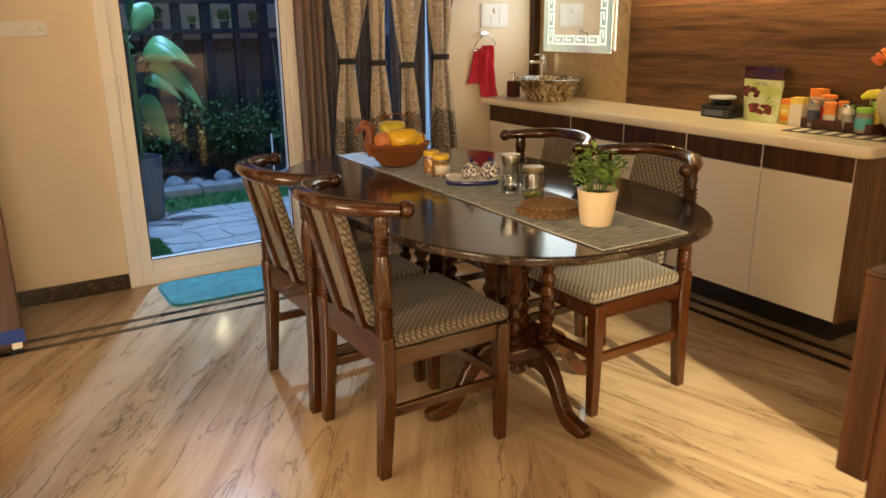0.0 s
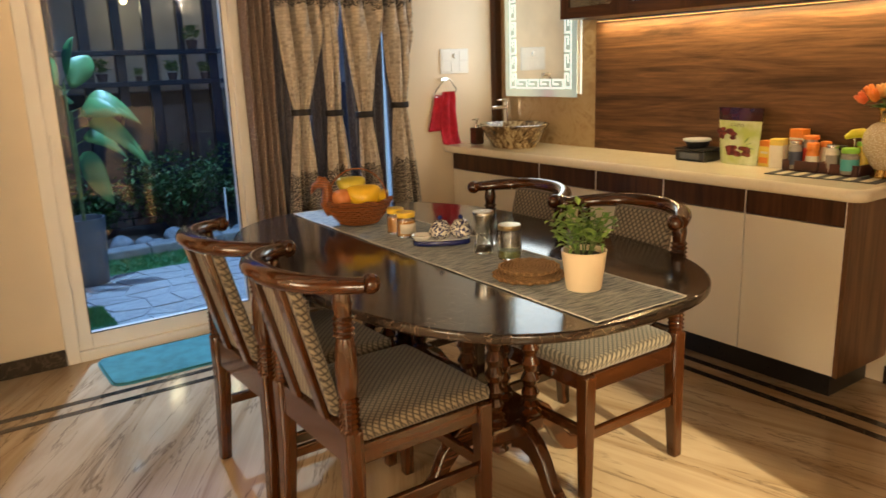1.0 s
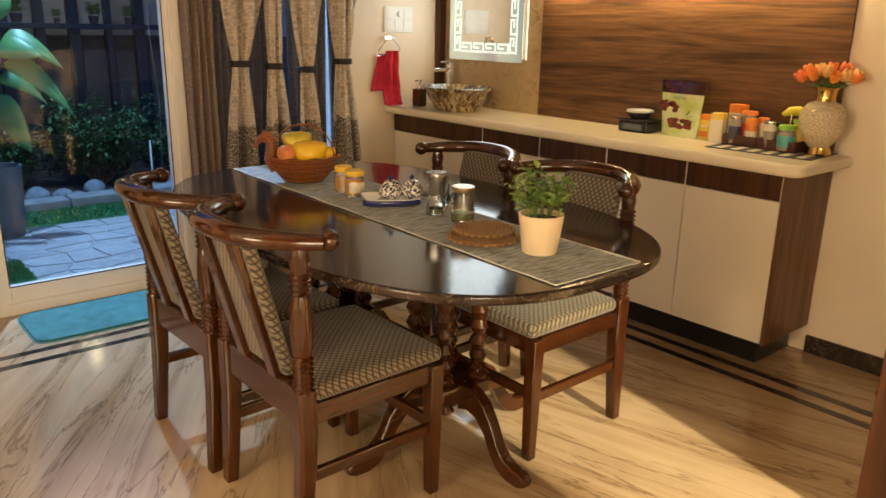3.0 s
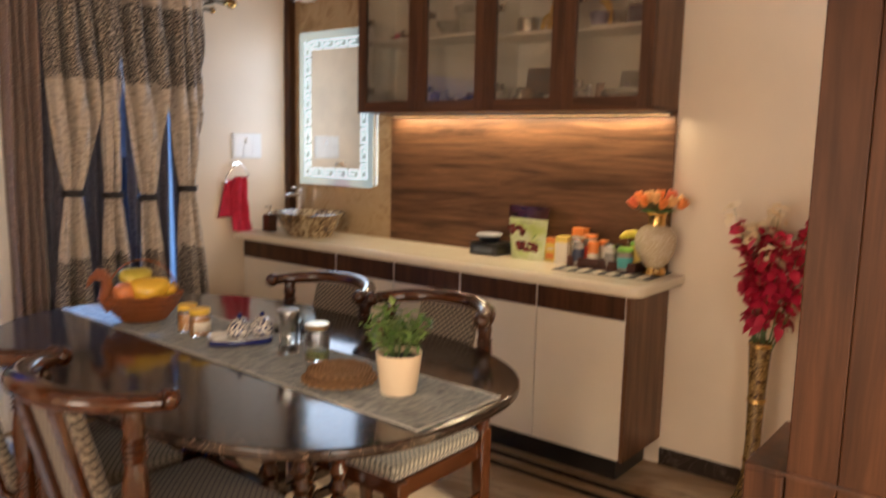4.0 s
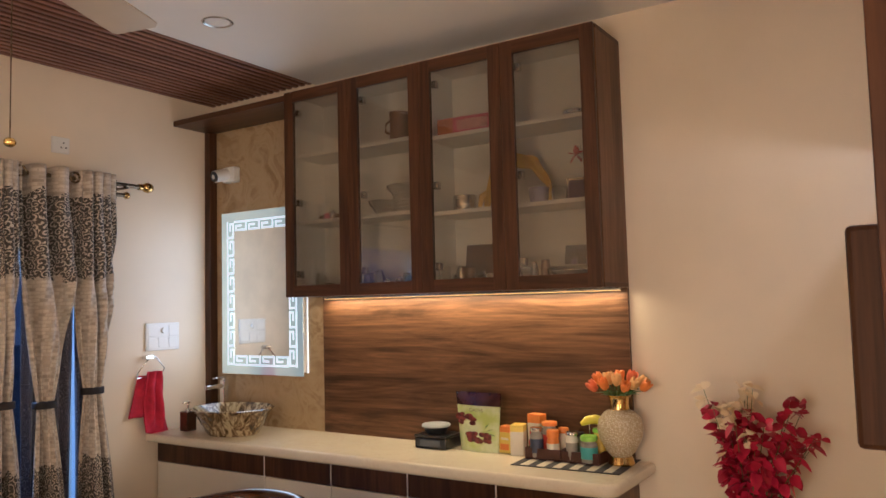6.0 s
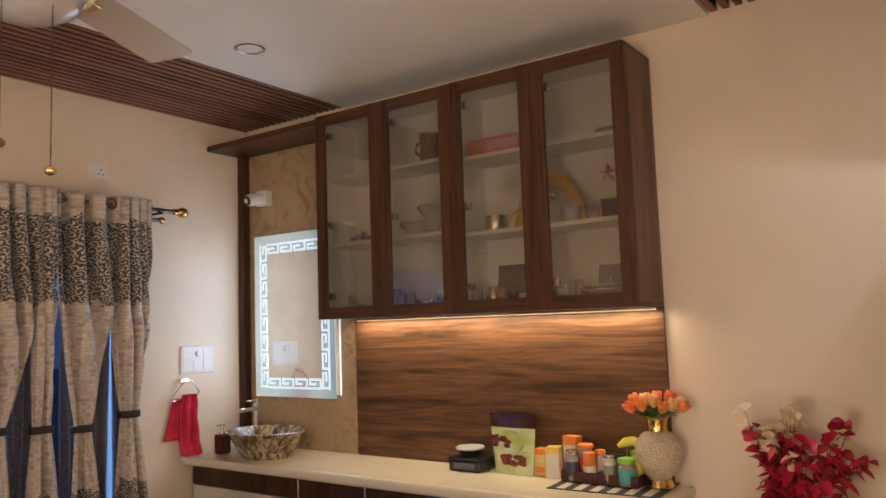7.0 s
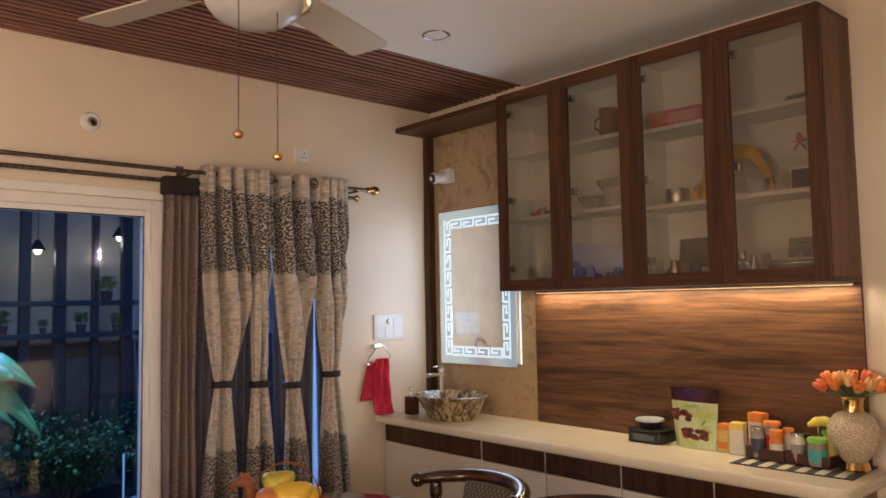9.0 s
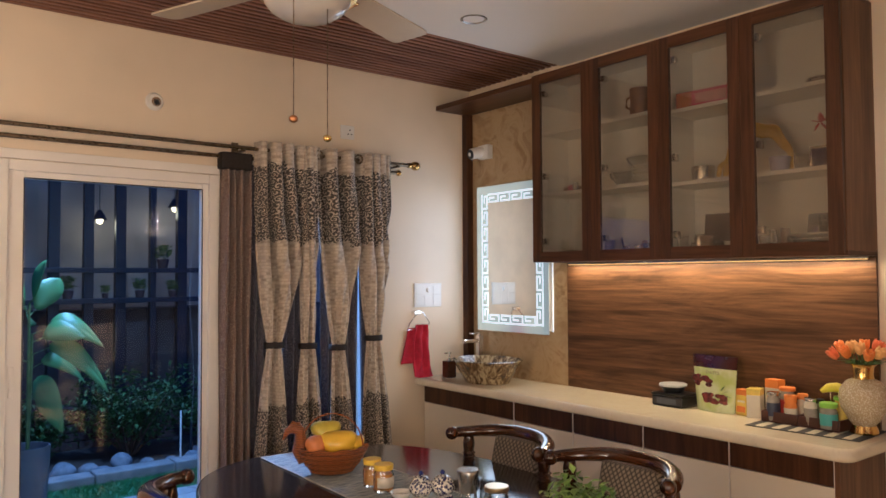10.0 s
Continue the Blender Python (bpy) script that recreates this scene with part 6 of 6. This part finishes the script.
part("frame", box((-0.008, -0.045, 0), (0.008, 0.045, 0.10), 0.002), M_CHROME, fp)
part("picture", box((-0.0095, -0.035, 0.01), (-0.0082, 0.035, 0.09)), paint("purple_print", (0.10, 0.05, 0.12), 0.4, 0.5, 40), fp)
fw = thing("paper_flower", "small crimson paper flower ornament", "ornament", (-0.10, -2.395, R2))
part("stem", tube([(0, 0, 0), (0, 0, 0.19)], 0.002, 6), M_WHITE, fw)
bm = bmesh.new()
for k in range(5):
    a = 2 * math.pi * k / 5 + 0.3
    leaf((0, 0, 0.20), (-0.1, math.cos(a), math.sin(a)), 0.042, 0.03, 0, bm)
thick(part("petals", bm, M_RED, fw), 0.001)
M_MIXED = [M_GLASS, M_BLACK, M_STEEL, M_LILAC, M_BROWNMUG, M_GLASS, M_CERAMIC, M_STEEL]
for i in range(34):
    yy = -0.99 - 1.52 * (i + 0.5) / 34 + rnd(-0.01, 0.01)
    if abs(yy + 1.728) < 0.045:
        continue
    h, r = rnd(0.045, 0.110), rnd(0.016, 0.030)
    crockery(("small_jar", "spice_bottle", "egg_cup")[i % 3], ("small jar on lowest cabinet shelf", "small spice bottle on lowest shelf", "small dark cup on lowest shelf")[i % 3],
             [(0, 0), (r * 0.8, 0), (r, h * 0.12), (r, h * 0.7), (r * (0.7, 0.9, 1.15)[i % 3], h * 0.85), (r * (0.7, 0.85, 1.1)[i % 3], h), (0, h)], M_MIXED[(i * 5) % 8], yy, S1, rnd(-0.20, -0.14), "small jars in cabinet", 12)
for i in range(7):
    yy = -1.00 - 0.036 * i
    crockery("small_tin", "small reddish tin on middle shelf", [(0, 0), (0.016, 0), (0.016, 0.03 + 0.01 * (i % 3)), (0, 0.032 + 0.01 * (i % 3))], (M_BROWNMUG, M_PINK, M_STEEL)[i % 3], yy - 0.02, S2, -0.16, "tins in cabinet", 14)
tb = thing("serving_tray", "brown wooden tray standing in cabinet", "tray", (-0.05, -1.93, S1), 0)
part("board", join(None, box((-0.006, -0.13, 0), (0.006, 0.13, 0.20), 0.004), pose(0, 0, 0, 0, 8, 0)), M_WALNUT_H, tb)
pt = thing("patterned_dish", "dark dotted dish leaning in cabinet", "dish", (-0.06, -2.40, S1))
part("dish", join(None, box((-0.004, -0.10, 0), (0.004, 0.10, 0.17), 0.003), pose(0, 0, 0, 0, 12, 0)), paint("grey_dish", (0.20, 0.20, 0.20), 0.3, 0.3, 20), pt)
bm = bmesh.new()
for i in range(5):
    for k in range(6):
        tube([(-0.006 + (0.035 + 0.022 * k) * 0.21, -0.07 + 0.022 * i + 0.006 * k, 0.035 + 0.022 * k), (-0.009 + (0.035 + 0.022 * k) * 0.21, -0.07 + 0.022 * i + 0.006 * k, 0.035 + 0.022 * k)], 0.007, 8, bm)
part("dots", bm, M_BLACK, pt)
for k in range(4):
    crockery("steel_plate", "steel plate stacked on lowest shelf", [(r * 1.05, z) for r, z in PLATE], (M_STEEL, M_CERAMIC)[k % 2], -2.40, S1 + 0.078 + 0.0185 * k - 0.078, -0.17)

# ---- outside: patio and garden ----
M_PATIO = marble("patio_stone", (0.37, 0.355, 0.34), (0.46, 0.44, 0.41), (0.24, 0.23, 0.22), 2.5, 0.35, vein_w=0.04)
M_GROUND = paint("garden_soil", (0.045, 0.032, 0.022), 0.95, 0.4, 3)
structure("ground", box((-60, 0.2, -0.30), (60, 120, -0.05)), M_GROUND, "dark garden soil", "ground")
pav = structure("patio", box((-4.2, 0.21, -0.048), (1.2, 1.74, -0.022)), paint("patio_joint", (0.43, 0.42, 0.40), 0.8, 0.2), "pale crazy-paved stone patio", "patio")
gx, gy = 22, 8
jit = {(i, k): (rnd(-0.075, 0.075) if 0 < i < gx else 0, rnd(-0.055, 0.055) if 0 < k < gy else 0) for i in range(gx + 1) for k in range(gy + 1)}
for i in range(gx):
    for k in range(gy):
        q = []
        for di, dk in ((0, 0), (1, 0), (1, 1), (0, 1)):
            ox, oy = jit[(i + di, k + dk)]
            q.append((-4.19 + 5.38 * (i + di) / gx + ox, 0.215 + 1.52 * (k + dk) / gy + oy))
        cx, cy = sum(p[0] for p in q) / 4, sum(p[1] for p in q) / 4
        q = [(cx + (x - cx) * 0.93, cy + (y - cy) * 0.92) for x, y in q]
        part("paving_stone", plate(q, -0.0215, -0.012 + rnd(-0.002, 0.002), 0.003), M_PATIO, pav)


def grass_patch(x0, x1, y0, y1, z, count, name):
    items_ = [((rnd(x0, x1), rnd(y0, y1), z), (rnd(-0.5, 0.5), rnd(-0.5, 0.5), 1), rnd(0.02, 0.04), 0.006) for i in range(count)]
    o = new(name, leaves_mesh(name, items_, M_GRASS))
    return tagged(o, "short bright green artificial grass", "grass", kind="stuff")


M_GRASS = leaf_cloth("grass_blades", (0.03, 0.14, 0.04), (0.08, 0.26, 0.07), 0.6)
M_TURF = paint("turf_backing", (0.03, 0.12, 0.04), 0.9, 0.3, 30)
structure("turf_strip", box((-4.2, 1.745, -0.049), (1.2, 2.22, -0.020)), M_TURF, "green turf strip along patio", "turf")
grass_patch(-3.2, 0.6, 1.75, 2.21, -0.020, 9000, "grass")
structure("turf_mat", box((-3.2, 0.5, -0.0115), (-2.44, 0.92, -0.002)), M_TURF, "green turf mat on patio", "turf")
grass_patch(-3.1, -2.445, 0.505, 0.915, -0.002, 3500, "grass")
M_KERB = paint("grey_kerb_stone", (0.22, 0.215, 0.20), 0.7, 0.3, 8, grain=80, bump_s=0.3)
kerb = thing("garden_kerb", "grey stone garden kerb beside turf", "kerb")
for i in range(9):
    x0 = -4.2 + 0.6 * i
    part("kerb_stone", box((x0 + 0.004, 2.225, -0.05), (x0 + 0.596, 2.40, 0.055 + rnd(-0.006, 0.006)), 0.012), M_KERB, kerb)
M_ROCK = paint("pale_rock", (0.20, 0.205, 0.21), 0.8, 0.4, 10, grain=60, bump_s=0.5)
for i in range(11):
    x, y, r = -2.3 + 0.17 * i + rnd(-0.05, 0.05), 2.62 + rnd(-0.10, 0.22), rnd(0.04, 0.10)
    bm = ball(r, (0, 0, 0), (1.2, 0.9, 0.8), None, 14)
    for v in bm.verts:
        v.co *= 1 + 0.28 * noise.noise(v.co * 9 + Vector((i, 0, 0)))
    solid("garden_rock", bm, M_ROCK, "rough pale garden rock", "rock", (x, y, -0.05 + r * 0.6), rnd(0, 90), "rocks by kerb")

M_SHRUB = leaf_cloth("shrub_leaves", (0.02, 0.05, 0.012), (0.08, 0.15, 0.04), 0.55)
M_BARK = paint("brown_bark", (0.07, 0.045, 0.03), 0.9, 0.3, 30)


def shrub(at, w, h, count, label):
    s = thing("shrub", label, "shrub", at, 0, "garden shrubs")
    stems_, items_ = bmesh.new(), []
    for i in range(16):
        a, r = i * 2.4, w * rnd(0.25, 1.0)
        tip = Vector((r * math.cos(a), 0.6 * r * math.sin(a), h * rnd(0.55, 1.0) * (1.1 - 0.4 * r / w)))
        mid = tip * 0.5 + Vector((rnd(-0.05, 0.05), rnd(-0.05, 0.05), 0.08))
        tube([(0.03 * math.cos(a), 0.03 * math.sin(a), 0), mid, tip], [0.012, 0.008, 0.003], 5, stems_)
        for k in range(count // 16):
            t = rnd(0.3, 1.08)
            c = (Vector((0, 0, 0)).lerp(mid, t * 2) if t < 0.5 else mid.lerp(tip, t * 2 - 1)) + Vector((rnd(-1, 1), rnd(-1, 1), rnd(-1, 1))) * 0.10
            items_.append((c, (rnd(-1, 1), rnd(-1, 1), rnd(-0.5, 0.8)), rnd(0.04, 0.075), rnd(0.022, 0.04)))
    part("branches", stems_, M_BARK, s)
    o = tagged(new("leaves", leaves_mesh("leaves", items_, M_SHRUB)), kind="stuff")
    o.parent = s


shrub((-1.30, 3.15, -0.05), 0.62, 0.86, 2600, "dense dark green leafy garden shrub")
shrub((-2.05, 3.35, -0.05), 0.40, 0.60, 1300, "low dark green garden shrub behind rocks")
shrub((-0.55, 3.30, -0.05), 0.40, 0.65, 1300, "dark green shrub by garden rack")

# large-leaved plant in a tall pot
M_GREYPOT = paint("grey_planter", (0.10, 0.10, 0.105), 0.5, 0.1, 10)
M_BIGLEAF = paint("broad_leaf", (0.075, 0.17, 0.045), 0.5, 0.25, 5)
lp = thing("potted_tree", "tall broad-leaved plant in grey planter", "potted plant", (-2.36, 1.62, -0.012))
part("planter", lathe([(0, 0), (0.105, 0), (0.11, 0.01), (0.135, 0.45), (0.135, 0.465), (0.122, 0.465), (0.115, 0.42), (0, 0.41)], 32), M_GREYPOT, lp, "tall tapered grey planter")
bm = bmesh.new()
for (ax, ay, az), (wx, wy, wz), ln, wd, dr in (((0.02, 0, 1.18), (0.9, -0.2, 0.35), 0.34, 0.17, 0.75), ((0, 0, 1.30), (0.45, 0.2, 0.9), 0.32, 0.15, 0.25), ((0, 0, 1.32), (-0.4, -0.2, 0.9), 0.34, 0.16, 0.3),
                                       ((0.02, 0, 1.05), (0.85, -0.35, 0.1), 0.36, 0.16, 0.95), ((0, 0, 0.85), (0.3, -0.5, -0.25), 0.26, 0.16, 0.8), ((0, 0, 1.0), (-0.8, 0.1, 0.3), 0.34, 0.16, 0.7), ((0, 0, 1.2), (0.1, 0.8, 0.5), 0.32, 0.15, 0.4), ((0, 0, 1.12), (0.7, -0.5, 0.5), 0.30, 0.15, 0.5), ((0, 0, 0.95), (0.75, 0.2, 0.2), 0.30, 0.14, 0.8), ((0, 0, 1.38), (0.2, -0.3, 1.0), 0.28, 0.14, 0.1)):
    root, start = Vector((0, 0, 0.42)), Vector((ax + 0.11 * wx, ay + 0.11 * wy, az + 0.04))
    stem = bmesh.new()
    tube([root, Vector((ax * 0.5, ay, az * 0.72)), Vector((ax, ay, az)), start], [0.012, 0.010, 0.007, 0.005], 7, stem)
    part("stalk", stem, M_STEM, lp)
    lf = leaf(start, (wx, wy, wz), ln * 1.0, wd * 1.12, dr, None, 9, 1.15 if wx > 0 else -1.15)
    thick(part("broad_leaf", lf, M_BIGLEAF, lp), 0.0015)

# dark rack with pot plants in front of the garden wall
M_IRON = paint("black_iron", (0.006, 0.006, 0.008), 0.4, 0.2, 10)
M_GWALL = paint("garden_wall_paint", (0.30, 0.27, 0.21), 0.8, 0.3, 2)
M_BRICK = paint("dark_brick", (0.05, 0.030, 0.024), 0.85, 0.4, 8)
# dark block added in place of the dim shelves behind the plants
structure("garden_backdrop", box((-5.0, 4.24, -0.05), (4.6, 4.59, 1.22), 0.02), paint("dark_backdrop", (0.045, 0.036, 0.03), 0.9, 0.5, 7, grain=25, bump_s=0.8), "dark rough backdrop block behind plants", "bank")
structure("garden_wall", box((-5.0, 4.6, -0.05), (4.6, 4.75, 3.4)), M_GWALL, "pale rendered garden wall", "garden wall")
rk = thing("plant_rack", "black iron garden rack with shelves", "rack", (0, 4.15, -0.05))
for x, w in ((-2.75, 0.08), (-2.40, 0.08), (-2.05, 0.09), (-1.73, 0.10), (-1.42, 0.09), (-1.12, 0.10), (-0.80, 0.06), (-0.50, 0.10), (-0.15, 0.08)):
    part("upright", box((x - w / 2, -0.04, 0), (x + w / 2, 0.04, 3.0), 0.004), M_IRON, rk)
for z in (1.36, 1.66, 2.6):
    part("shelf_bar", box((-2.8, -0.16 if z < 2 else -0.06, z - 0.03), (-0.10, -0.041, z + 0.02), 0.004), M_IRON, rk)
low = thing("brick_edging", "dark brick bed wall behind shrubs", "garden wall", (0, 3.78, -0.05))
for r in range(5):
    for i in range(14):
        x0 = -2.75 + 0.235 * i + (0.11 if r % 2 else 0)
        part("brick", box((x0, -0.05, 0.002 + r * 0.078), (x0 + 0.222, 0.05, 0.072 + r * 0.078), 0.004, None, 1), M_BRICK, low)
M_PLANT = leaf_cloth("pot_plant_leaves", (0.03, 0.07, 0.02), (0.20, 0.24, 0.05))
M_TERRA = paint("terracotta", (0.06, 0.03, 0.02), 0.8, 0.2, 20)
for x, z, sc in ((-1.62, 1.331, 1.0), (-0.95, 1.331, 0.9), (-1.28, 1.331, 0.6), (-2.2, 1.331, 0.8), (-0.62, 1.331, 0.8), (-0.72, 1.631, 1.1)):
    p = thing("rack_plant", "small pot plant on garden rack", "potted plant", (x, 4.06, z), 0, "plants on rack")
    part("pot", lathe([(0, 0), (0.04 * sc, 0), (0.055 * sc, 0.08 * sc), (0.05 * sc, 0.08 * sc), (0, 0.07 * sc)], 18), M_TERRA, p)
    items = [(Vector((rnd(-0.06, 0.06), rnd(-0.05, 0.05), 0.09 + rnd(0, 0.11))) * sc, (rnd(-1, 1), rnd(-1, 1), rnd(-0.2, 1)), 0.045 * sc, 0.02 * sc) for i in range(150)]
    o = tagged(new("foliage", leaves_mesh("foliage", items, M_PLANT)), kind="stuff")
    o.parent = p
M_LAMPGLOW = glow("garden_lamp_glow", (1.0, 0.72, 0.36), 5.0)
for x, z in ((-1.28, 2.12), (-0.52, 2.28)):
    g = thing("garden_lamp", "lit warm pendant lamp in garden", "lamp", (x, 4.30, z), 0, "garden lamps")
    part("shade", lathe([(0.02, 0.10), (0.075, 0.0), (0.07, 0.0), (0.016, 0.095)], 20), M_IRON, g)
    part("bulb", ball(0.035, (0, 0, 0.0), (1, 1, 1.3)), M_LAMPGLOW, g)
    part("cord", tube([(0, 0, 0.1), (0, 0, 3.4 - z)], 0.004, 6), M_IRON, g)
    part("wall_arm", tube([(0, 0, 3.4 - z), (0, 0.31, 3.4 - z)], 0.006, 6), M_IRON, g)
fx = thing("garden_stake", "thin pale stake standing in garden bed", "stake", (-0.98, 2.75, -0.05))
part("rod", tube([(0, 0, 0), (0.0, 0, 0.42)], 0.008, 8), M_EDGE, fx)
wire = solid("hanging_cable", tube([(-0.90 + 0.02 * math.sin(0.9 * i), 2.72, 0.28 + 0.21 * i) for i in range(14)], 0.0018, 6), M_KERB, "thin pale cable hanging down to garden bed", "cable")
part("anchor", lathe([(0, -0.33), (0.02, -0.33), (0.008, -0.02), (0, 0)], 10, (-0.90, 2.72, 0.285)), M_IRON, wire)
part("hook", tube([(-0.885, 2.72, 3.0), (-0.885, 3.4, 3.02), (-0.885, 4.61, 3.02)], 0.006, 6), M_IRON, wire)
